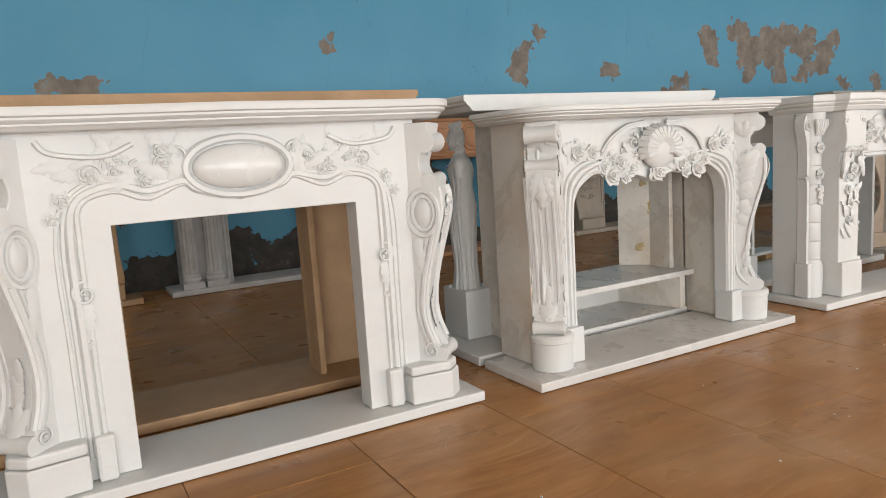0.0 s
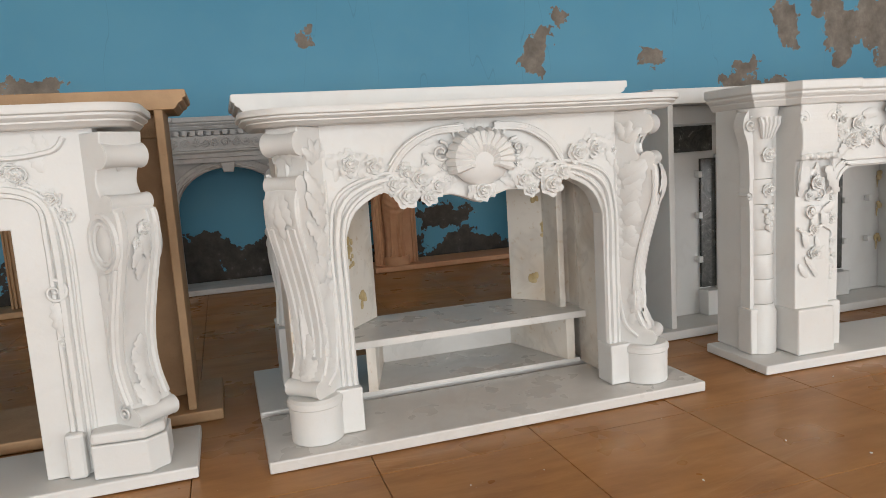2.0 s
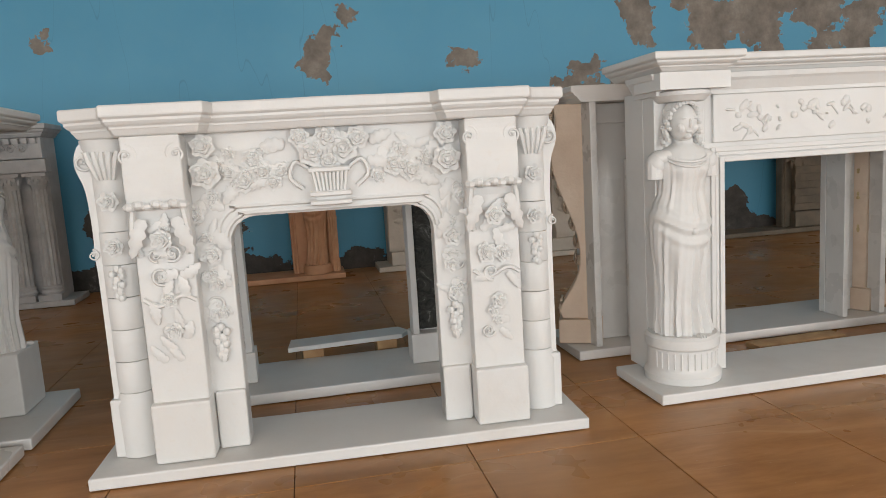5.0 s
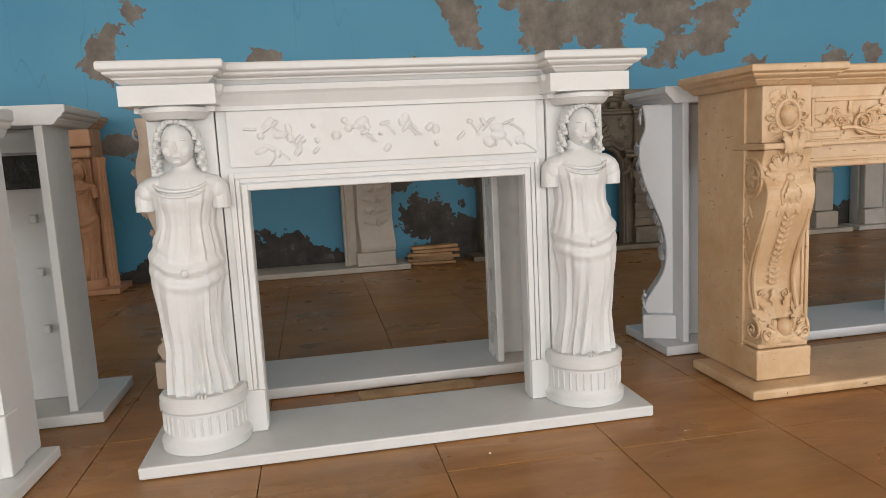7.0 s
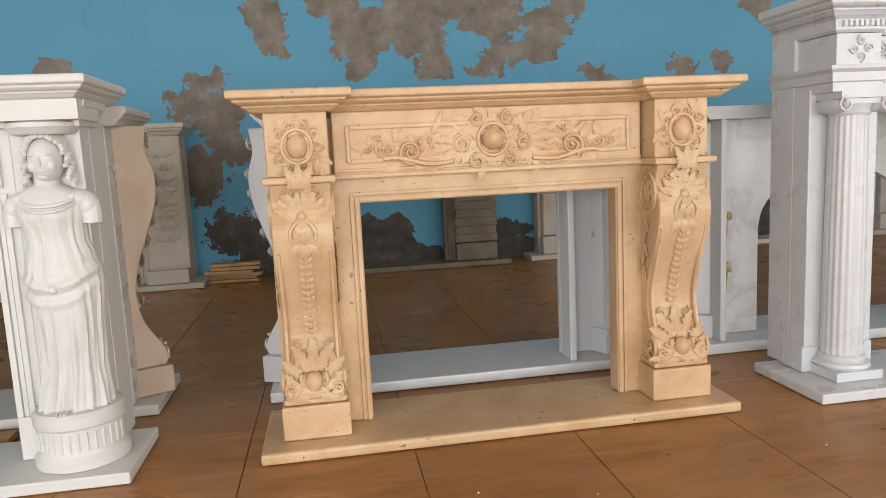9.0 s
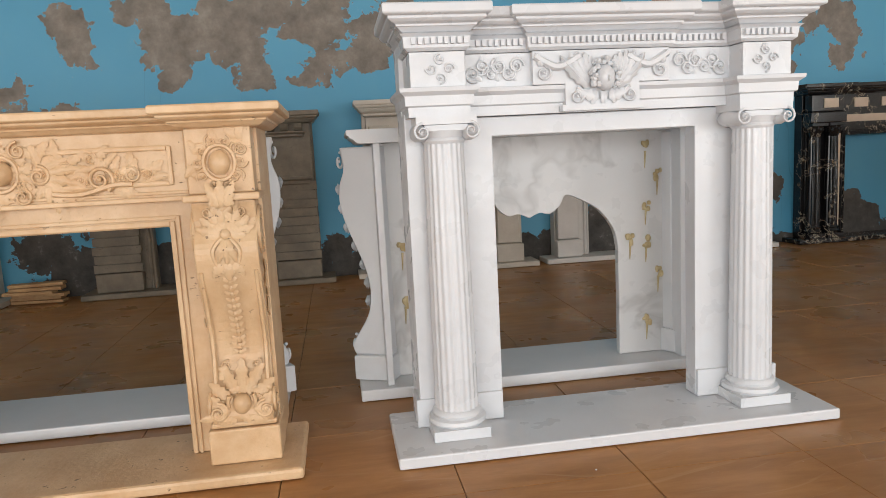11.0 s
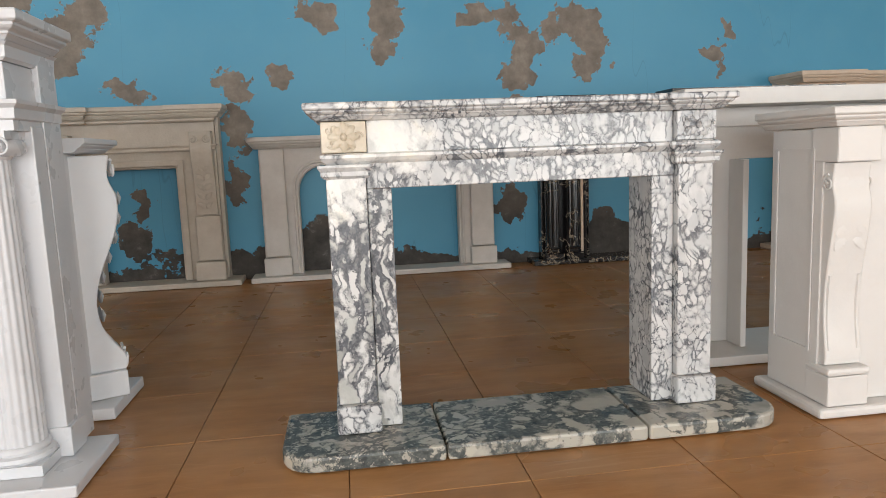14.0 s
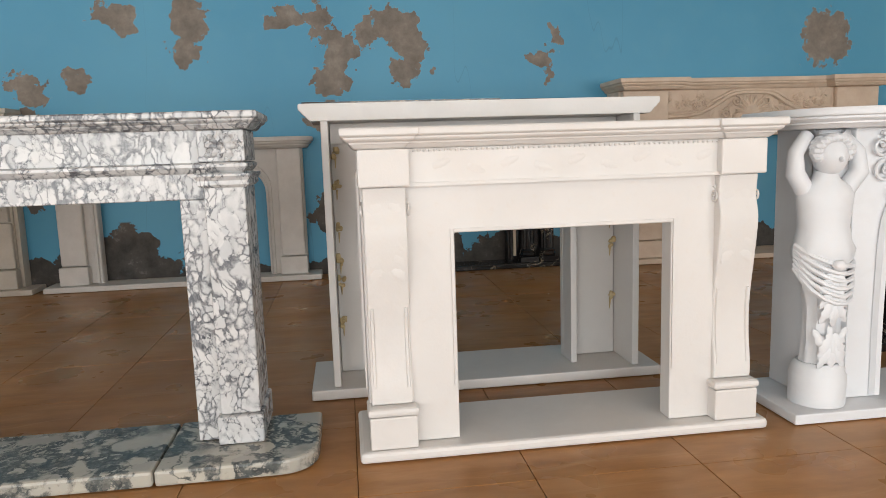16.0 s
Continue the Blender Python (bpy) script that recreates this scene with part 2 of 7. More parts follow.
PATCHES_EAST = [
    (11.70, 1.78, 0.16, 0.10), (11.78, 1.66, 0.14, 0.08), (12.13, 1.80, 0.10, 0.07), (11.73, 1.34, 0.12, 0.22), (11.69, 0.84, 0.09, 0.22), (12.48, 2.33, 0.20, 0.12), (12.58, 2.24, 0.10, 0.10), (13.08, 2.30, 0.17, 0.20),
    (13.05, 2.02, 0.12, 0.14), (13.92, 2.30, 0.15, 0.11), (14.22, 2.26, 0.14, 0.14), (14.38, 2.02, 0.17, 0.16), (14.30, 1.76, 0.16, 0.17), (14.62, 2.14, 0.11, 0.12), (14.86, 2.26, 0.20, 0.16), (15.02, 2.06, 0.15, 0.14),
    (14.93, 1.84, 0.13, 0.11), (15.23, 1.80, 0.04, 0.04), (16.37, 2.12, 0.06, 0.13), (16.20, 1.92, 0.14, 0.06), (16.29, 1.77, 0.03, 0.09), (14.20, 1.42, 0.16, 0.13), (14.20, 0.55, 0.16, 0.17), (12.88, 0.90, 0.09, 0.08), (19.13, 2.09, 0.26, 0.28)]


def floor_tile():
    """Glossy brown floor tile, each a little different, dusty and smeared."""
    k = Nodes("brown_floor_tile", 0.25)
    info = k.t.nodes.new("ShaderNodeObjectInfo").outputs["Random"]
    isle = k.t.nodes.new("ShaderNodeNewGeometry").outputs["Random Per Island"]
    r = k.math("FRACT", k.math("ADD", info, isle))
    grain = k.noise(5, 6, 0.65, k.vec("MULTIPLY", k.pos, (0.55, 2.2, 1)), distort=0.15)
    c = k.ramp(grain, (0.3, (0.29, 0.128, 0.040)), (0.5, (0.385, 0.182, 0.062)), (0.72, (0.48, 0.245, 0.096)))
    c = k.mix(k.grey(r, 0, 1, 0.0, 0.38), c, (0.25, 0.122, 0.045))
    dust = k.grey(k.noise(1.1, 5, 0.6), 0.48, 0.72, 0.0, 0.5)
    c = k.mix(dust, c, (0.44, 0.29, 0.17))
    c = k.mix(k.grey(k.noise(2.0, 4, 0.6, k.vec("ADD", k.pos, (7, 3, 0))), 0.58, 0.72, 0.0, 0.12), c, (0.14, 0.062, 0.024))
    c = k.mix(k.grey(k.noise(70, 2), 0.72, 0.78, 0.0, 0.35), c, (0.6, 0.5, 0.4))
    lines = k.noise(3.0, 3, 0.6, k.vec("MULTIPLY", k.vec("ADD", k.pos, k.vec("MULTIPLY", k.noise(0.7, 2, colour=True), (0.5, 0.9, 0))), (0.35, 9.0, 1)))
    c = k.mix(k.grey(lines, 0.60, 0.72, 0.0, 0.32), c, (0.55, 0.37, 0.21))
    c = k.mix(k.grey(k.noise(0.8, 4, 0.6, k.vec("ADD", k.pos, (1, 8, 0))), 0.5, 0.66, 0.0, 0.28), c, (0.50, 0.255, 0.085))
    rough = k.grey(k.noise(2.6, 3), 0.3, 0.75, 0.22, 0.48)
    k.b.inputs["Specular IOR Level"].default_value = 0.22
    return k.finish(c, k.noise(8, 2), 0.02, 0.004, rough)


def plain(name, a, b, rough=0.7, scale=3.0):
    k = Nodes(name, rough)
    c = k.mix(k.grey(k.noise(scale, 5), 0.3, 0.7), a, b)
    return k.finish(c, k.noise(30, 4), 0.15, 0.005)


WHITE = marble("white_marble", (0.668, 0.67, 0.658), amount=0.10)
BRIGHT = marble("bright_white_marble", (0.675, 0.69, 0.71), amount=0.08, dirty=0.05)
CREAM = marble("cream_marble", (0.66, 0.637, 0.612), amount=0.08, dirty=0.12)
VEINED = marble("grey_veined_marble", (0.61, 0.625, 0.65), (0.45, 0.45, 0.46), 0.13, dirty=0.03, rough=0.3)
STREAKED = marble("grey_streaked_marble", (0.69, 0.685, 0.68), (0.40, 0.39, 0.38), 0.55, dirty=0.08, rough=0.3)
WHITEPOL = marble("polished_white_marble", (0.70, 0.698, 0.683), amount=0.1, dirty=0.04, rough=0.2)
SLAB = marble("polished_slab_marble", (0.635, 0.62, 0.595), (0.42, 0.40, 0.37), 0.2, dirty=0.05, rough=0.3)
RUSTY = marble("rust_stained_marble", (0.70, 0.66, 0.60), (0.36, 0.33, 0.29), 0.35, (0.42, 0.26, 0.10), 0.45, rough=0.4)
YELLOW = stone("yellow_travertine", (0.53, 0.33, 0.17), (0.71, 0.52, 0.325), 1.0, 0.42)
SAND = stone("brown_sandstone", (0.34, 0.205, 0.105), (0.46, 0.295, 0.16), 0.15)
TERRA = stone("pink_terracotta_stone", (0.50, 0.25, 0.13), (0.60, 0.35, 0.20), 0.1)
GREY = stone("grey_stone", (0.40, 0.40, 0.40), (0.58, 0.58, 0.58), 0.1)
DRAB = stone("weathered_drab_stone", (0.13, 0.105, 0.075), (0.25, 0.205, 0.15), 0.5)
BUFF = stone("buff_limestone", (0.60, 0.46, 0.345), (0.71, 0.58, 0.46), 0.1)
PALE = stone("pale_limestone", (0.50, 0.445, 0.375), (0.62, 0.565, 0.49), 0.1)
ASH = stone("ash_white_limestone", (0.54, 0.51, 0.475), (0.64, 0.61, 0.575), 0.1)
BRECCIA, BLACK, GREEN = breccia(size=0.74, quiet=(12.80, 2.4, 1.11, 0.11)), black_marble(), green_marble()
BRECCIA_DARK = breccia("dark_breccia_marble", 2.6, 0.32, 0.9)
BRECCIA_FLOW = breccia("flowing_breccia_marble", 0.9, 0.20, 0.32, (12.63, 2.4, 0.99, 0.10))
BRECCIA_CREAM = stone("cream_breccia_marble", (0.50, 0.42, 0.31), (0.74, 0.66, 0.53), 0.3, 0.25, 14)
PAINT, TILE = wall_paint(), floor_tile()
GROUT = plain("brown_grout", (0.15, 0.072, 0.028), (0.23, 0.115, 0.05), 0.9, 12)
PLASTER = plain("grey_ceiling_plaster", (0.72, 0.71, 0.68), (0.78, 0.77, 0.74), 0.9)
# pale colour that makes the unseen walls reflect light into the room
BOUNCE_PALE = plain("pale_bounce_wall", (0.70, 0.665, 0.60), (0.76, 0.73, 0.67), 0.8)
TIMBER = plain("rough_timber", (0.36, 0.20, 0.09), (0.55, 0.36, 0.18), 0.7, 9)
GLUE = plain("yellowed_fixing_glue", (0.40, 0.29, 0.13), (0.58, 0.47, 0.27), 0.5, 30)
FRAMEWHITE = plain("white_window_frame_paint", (0.75, 0.75, 0.73), (0.8, 0.8, 0.78), 0.5)
GLASS = bpy.data.materials.new("window_glass")
GLASS.use_nodes = True
GLASS.node_tree.nodes["Principled BSDF"].inputs["Transmission Weight"].default_value = 1.0
GLASS.node_tree.nodes["Principled BSDF"].inputs["Roughness"].default_value = 0.02


# ---- shapes ----
random.seed(11)
PIECES = ["rose", "leaf", "scroll", "bead"]
COUNT = [0]


def piece(kind):
    """Marks what a carving function adds to a mesh as one piece of its own."""
    def outer(made):
        def inner(bm, *a, **b):
            layer = bm.faces.layers.int.get("piece") or bm.faces.layers.int.new("piece")
            n = len(bm.faces)
            made(bm, *a, **b)
            bm.faces.ensure_lookup_table()
            COUNT[0] += 1
            for i in range(n, len(bm.faces)):
                bm.faces[i][layer] = COUNT[0] * 8 + PIECES.index(kind)
            return bm
        return inner
    return outer


def part(name, bm, material, parent, label="", bevel=0.0, smooth=False):
    """Links a bmesh as one mesh object under a thing or a part; carved pieces in it become parts beside it."""
    bmesh.ops.recalc_face_normals(bm, faces=bm.faces)
    layer = bm.faces.layers.int.get("piece")
    groups = {0: []}
    for f in bm.faces:
        groups.setdefault(f[layer] if layer else 0, []).append([v.co[:] for v in f.verts])
    ob = None
    for key, faces in groups.items():
        if not faces:
            continue
        own = name if key == 0 else PIECES[key % 8]
        index, verts, polys = {}, [], []
        for f in faces:
            polys.append([])
            for co in f:
                k = tuple(round(c, 6) for c in co)
                if k not in index:
                    index[k] = len(verts)
                    verts.append(co)
                if index[k] not in polys[-1]:
                    polys[-1].append(index[k])
        polys = [p for p in polys if len(p) > 2]
        me = bpy.data.meshes.new(own)
        me.from_pydata(verts, [], polys)
        me.materials.append(material)
        if smooth or key:
            me.shade_smooth()
            me.set_sharp_from_angle(angle=radians(80 if key else 38))
        one = new(own, me)
        one.parent = parent
        if bevel and key == 0:
            mod = one.modifiers.new("bevel", "BEVEL")
            mod.width, mod.segments, mod.limit_method, mod.angle_limit = bevel, 2, "ANGLE", radians(40)
        if label and key == 0:
            tagged(one, label)
        if key == 0 and (name.endswith("_carving") or name in ("relief", "dentil_band", "frieze_moulding", "reeding", "scroll_relief", "column_leaves", "garland")):
            tagged(one, kind="stuff")
        ob = one if key == 0 or ob is None else ob
    bm.free()
    return ob


def thing(name, x, y, label, category, group="", z=0.0, turn=0.0):
    ob = new(name)
    ob.empty_display_size = 0.1
    ob.matrix_world = pose(x, y, z, 0, 0, turn)
    return tagged(ob, label, category, group)


def box(bm, x0, x1, y0, y1, z0, z1):
    v = [bm.verts.new((x, y, z)) for z in (z0, z1) for x, y in ((x0, y0), (x1, y0), (x1, y1), (x0, y1))]
    for f in ((3, 2, 1, 0), (4, 5, 6, 7), (0, 1, 5, 4), (1, 2, 6, 5), (2, 3, 7, 6), (3, 0, 4, 7)):
        bm.faces.new([v[i] for i in f])
    return bm


def slab(x0, x1, y0, y1, z0, z1):
    return box(bmesh.new(), x0, x1, y0, y1, z0, z1)


def loft(bm, rings, close=True, cap=True):
    """Skins rings of equal length, listed as points."""
    rows = [[bm.verts.new(p) for p in ring] for ring in rings]
    n = len(rows[0])
    for a, b in zip(rows, rows[1:]):
        for i in range(n if close else n - 1):
            j = (i + 1) % n
            bm.faces.new((a[i], a[j], b[j], b[i]))
    if cap:
        bm.faces.new(rows[0][::-1])
        bm.faces.new(rows[-1])
    return bm


def prism(bm, pts, a, b, axis="y"):
    """A polygon run along an axis: (x, z) along y, (y, z) along x, (x, y) along z."""
    put = {"y": lambda p, d: (p[0], d, p[1]), "x": lambda p, d: (d, p[0], p[1]), "z": lambda p, d: (p[0], p[1], d)}[axis]
    return loft(bm, [[put(p, d) for p in pts] for d in (a, b)])


def offset(line, d):
    """An open line of (x, y), left to right, moved outwards with mitred corners; its ends stay at their depth."""
    pts = [Vector(p) for p in line]
    out = []
    for i, p in enumerate(pts):
        segs = [(pts[k + 1] - pts[k]).normalized() for k in (i - 1, i) if 0 <= k < len(pts) - 1]
        ns = [Vector((s.y, -s.x)) for s in segs]
        m = sum(ns, Vector((0, 0)))
        m = m.normalized()
        out.append(p + m * (d / max(m.dot(ns[0]), 0.35)))
    return out


def shelf(bm, line, profile):
    """A slab with a moulded edge: the line is its front and sides, the profile rows of (overhang, height)."""
    return loft(bm, [[(p.x, p.y, z) for p in offset(line, o)] for o, z in profile])


def lathe(bm, profile, x, y, n=20, flutes=0, depth=0.0):
    rings = []
    for r, z in profile:
        ring = []
        for i in range(n):
            a = math.tau * i / n
            k = r - (depth * r * (0.5 + 0.5 * math.cos(flutes * a)) if flutes else 0)
            ring.append((x + k * math.cos(a), y + k * math.sin(a), z))
        rings.append(ring)
    return loft(bm, rings)


def tube(bm, pts, radii, n=6):
    """A round bar along points, thinning with the radii; lies mostly in the x-z plane."""
    pts = [Vector(p) for p in pts]
    rings = []
    for i, p in enumerate(pts):
        d = (pts[min(i + 1, len(pts) - 1)] - pts[max(i - 1, 0)]).normalized()
        u = d.cross(Vector((0, 1, 0)))
        u = u.normalized() if u.length > 1e-4 else Vector((1, 0, 0))
        w = d.cross(u)
        r = radii[i] if isinstance(radii, (list, tuple)) else radii
        rings.append([p + u * (r * math.cos(a)) + w * (r * math.sin(a)) for a in (math.tau * k / n for k in range(n))])
    return loft(bm, rings)


def ball(bm, c, r, n=10, m=6, turn=None):
    r = (r, r, r) if isinstance(r, (int, float)) else r
    turn = turn or Matrix()
    c = Vector(c)
    rings = []
    for j in range(1, m):
        b = math.pi * (j / m - 0.5)
        rings.append([c + turn @ Vector((r[0] * math.cos(b) * math.cos(a), r[1] * math.cos(b) * math.sin(a), r[2] * math.sin(b))) for a in (math.tau * i / n for i in range(n))])
    return loft(bm, rings)


@piece("rose")
def rose(bm, x, y, z, r):
    """An open rose seen from the front (towards -y): petals wound in a spiral, as one carved piece."""
    spin = random.uniform(0, 6)
    n, rings = 20, []
    for q, lift in ((0.04, 0.62), (0.16, 0.70), (0.20, 0.50), (0.36, 0.66), (0.42, 0.38), (0.62, 0.52), (0.68, 0.20), (0.98, 0.30), (0.92, 0.0), (0.70, -0.12)):
        ring = []
        for i in range(n):
            a = math.tau * i / n
            petals = 3 if q < 0.3 else 5 if q < 0.75 else 6
            k = 0.5 + 0.5 * math.cos(petals * a + 2.2 * q * 3 + spin)
            rad = r * q * (1 + 0.24 * (k - 0.6))
            ring.append((x + rad * math.cos(a), y - r * (lift - 0.24 * (1 - k) * min(1, q * 1.6) * (lift > 0)), z + rad * math.sin(a)))
        rings.append(ring)
    return loft(bm, rings)


@piece("leaf")
def leaf(bm, x, y, z, angle, length, width, rise=0.25, curl=0.0, lobes=4, face=None):
    """An acanthus leaf lying on a front face; angle in the x-z plane from +x, in degrees."""
    a = radians(angle)
    n = lobes * 2
    left, mid, right, deep = [], [], [], []
    px, pz = x, z
    for i in range(n + 1):
        s = i / n
        aa = a + radians(curl) * s
        if i:
            px, pz = px + length / n * math.cos(aa), pz + length / n * math.sin(aa)
        w = width * 0.5 * math.sin(math.pi * min(1, 0.16 + 0.84 * s)) ** 0.7 * (1.0 if i % 2 else 0.58) + 0.002
        h = rise * length * math.sin(math.pi * (0.12 + 0.8 * s)) * 0.5
        nx, nz = -math.sin(aa), math.cos(aa)
        if face:
            y = face(pz) - 0.005
        deep.append(y + 0.004)
        left.append((px + nx * w, y - h * 0.35, pz + nz * w))
        mid.append((px, y - h, pz))
        right.append((px - nx * w, y - h * 0.35, pz - nz * w))
    base = [(p[0], d, p[2]) for p, d in zip(mid, deep)]
    loft(bm, [left, mid, right, base, left], close=False, cap=False)


@piece("scroll")
def scroll(bm, x, y, z, r, turns=1.6, hand=1, start=90, thick=0.3, tail=None):
    """A volute with a raised rim and eye, ending in a tail if one is given."""
    pts, rad = [], []
    n = int(14 * turns)
    for i in range(n + 1):
        s = i / n
        q = r * (1 - 0.80 * s)
        a = radians(start) + hand * math.tau * turns * s
        pts.append((x + q * math.cos(a), y - 0.05 * r - 0.25 * r * s, z + q * math.sin(a)))
        rad.append(r * thick * (1 - 0.55 * s) * 0.6)
    if tail:
        steps = 6
        head = [(tail[0] + (pts[0][0] - tail[0]) * k / steps + tail[2] * math.sin(math.pi * k / steps), pts[0][1], tail[1] + (pts[0][2] - tail[1]) * k / steps) for k in range(steps)]
        pts, rad = head + pts, [r * thick * 0.6 * (0.35 + 0.65 * k / steps) for k in range(steps)] + rad
    tube(bm, pts, rad, 6)
    ball(bm, (x, y - 0.25 * r, z), 0.2 * r, 7, 5)


def curve(bm, pts, r, n=6, steps=6):
    """A raised bead along a smooth line through (x, y, z) points."""
    p = [Vector(q) for q in pts]
    out = []
    for i in range(len(p) - 1):
        a, b, c, d = p[max(i - 1, 0)], p[i], p[i + 1], p[min(i + 2, len(p) - 1)]
        for k in range(steps):
            s = k / steps
            out.append(0.5 * (2 * b + (c - a) * s + (2 * a - 5 * b + 4 * c - d) * s * s + (3 * b - a - 3 * c + d) * s ** 3))
    out.append(p[-1])
    return tube(bm, out, r, n)


def smoothline(pts, steps=5):
    """A smooth line of 2D points through the given ones."""
    p = [Vector(q) for q in pts]
    out = []
    for i in range(len(p) - 1):
        a, b, c, d = p[max(i - 1, 0)], p[i], p[i + 1], p[min(i + 2, len(p) - 1)]
        for k in range(steps):
            s = k / steps
            q = 0.5 * (2 * b + (c - a) * s + (2 * a - 5 * b + 4 * c - d) * s * s + (3 * b - a - 3 * c + d) * s ** 3)
            out.append((q.x, q.y))
    return out + [tuple(p[-1])]


def arch(w, h, top=None, kind="square", r=0.18):
    """The inner edge of an opening, as (x, z) from its lower right over the top to its lower left."""
    x = w / 2
    if kind == "square":
        return [(x, 0), (x, h), (-x, h), (-x, 0)]
    if kind == "round":
        side = [(x, 0)] + [(x - r + r * math.cos(a), h - r + r * math.sin(a)) for a in (math.pi / 2 * k / 6 for k in range(7))]
    elif kind == "arc":
        side = [(x * math.cos(a), h - x * 0.8 + x * 0.8 * math.sin(a)) for a in (math.pi / 2 * k / 10 for k in range(10))]
        side = [(x, 0)] + side + [(0, h)]
    else:
        side = [(x, 0)] + smoothline([(x, h - 0.16), (x - 0.04, h - 0.07), (x - 0.14, h - 0.01), (x * 0.55, h - 0.01), (x * 0.42, h - 0.045), (x * 0.22, h - 0.035), (0, h - 0.075)], 3)
    left = [(-p, q) for p, q in side[::-1]]
    return side + (left[1:] if abs(side[-1][0]) < 1e-6 else left)


def surround(bm, w, z0, z1, inner, y0, y1):
    """The front slab with its opening cut through."""
    x = w / 2
    pts = [(-x, z0), (-x, z1), (x, z1), (x, z0)] + [(p, max(q, z0)) for p, q in inner]
    return prism(bm, pts, y0, y1)


def s_leg(bm, z0, z1, width, foot, waist, belly, back=0.0):
    """A scrolled bracket leg: the side view bellies out above and curls at the foot. Front towards -y."""
    h = z1 - z0
    line = smoothline([(-foot, z0), (-foot * 1.05, z0 + 0.06 * h), (-waist, z0 + 0.22 * h), (-waist * 1.0, z0 + 0.40 * h), (-belly * 0.9, z0 + 0.66 * h), (-belly, z0 + 0.80 * h), (-belly * 0.82, z0 + 0.9 * h), (-belly * 0.9, z1)], 5)
    return prism(bm, line + [(back, z1), (back, z0)], -width / 2, width / 2, "x")


def leg_face(z0, z1, foot, waist, belly, z):
    """How far a scrolled leg stands out at a height."""
    s = (z - z0) / (z1 - z0)
    return float(np.interp(s, (0, 0.06, 0.22, 0.40, 0.66, 0.80, 0.9, 1), (foot, foot * 1.05, waist, waist, belly * 0.9, belly, belly * 0.82, belly * 0.9)))


def moved(bm, m):
    bmesh.ops.transform(bm, matrix=m, verts=bm.verts)
    return bm


def fill(bm, x0, x1, z0, z1, y, n, seed, size=0.05, roses=0.3, face=None):
    """Dense mixed carving over a field: leaves, volutes and roses that overlap."""
    rng = random.Random(seed)
    for i in range(n):
        x, z = x0 + (x1 - x0) * ((i * 0.618034 + seed * 0.37) % 1), z0 + (z1 - z0) * ((i * 0.754878 + seed * 0.11) % 1)
        yy = face(z) if face else y
        k = rng.random()
        if k < roses:
            rose(bm, x, yy, z, size * rng.uniform(0.5, 0.8))
        elif k < roses + 0.22:
            scroll(bm, x, yy, z, size * rng.uniform(0.45, 0.7), 1.4, rng.choice((-1, 1)), rng.uniform(0, 360))
        else:
            leaf(bm, x, yy, z, rng.uniform(0, 360), size * rng.uniform(1.3, 2.0), size * rng.uniform(0.6, 0.95), 0.24, rng.uniform(-50, 50), face=face)


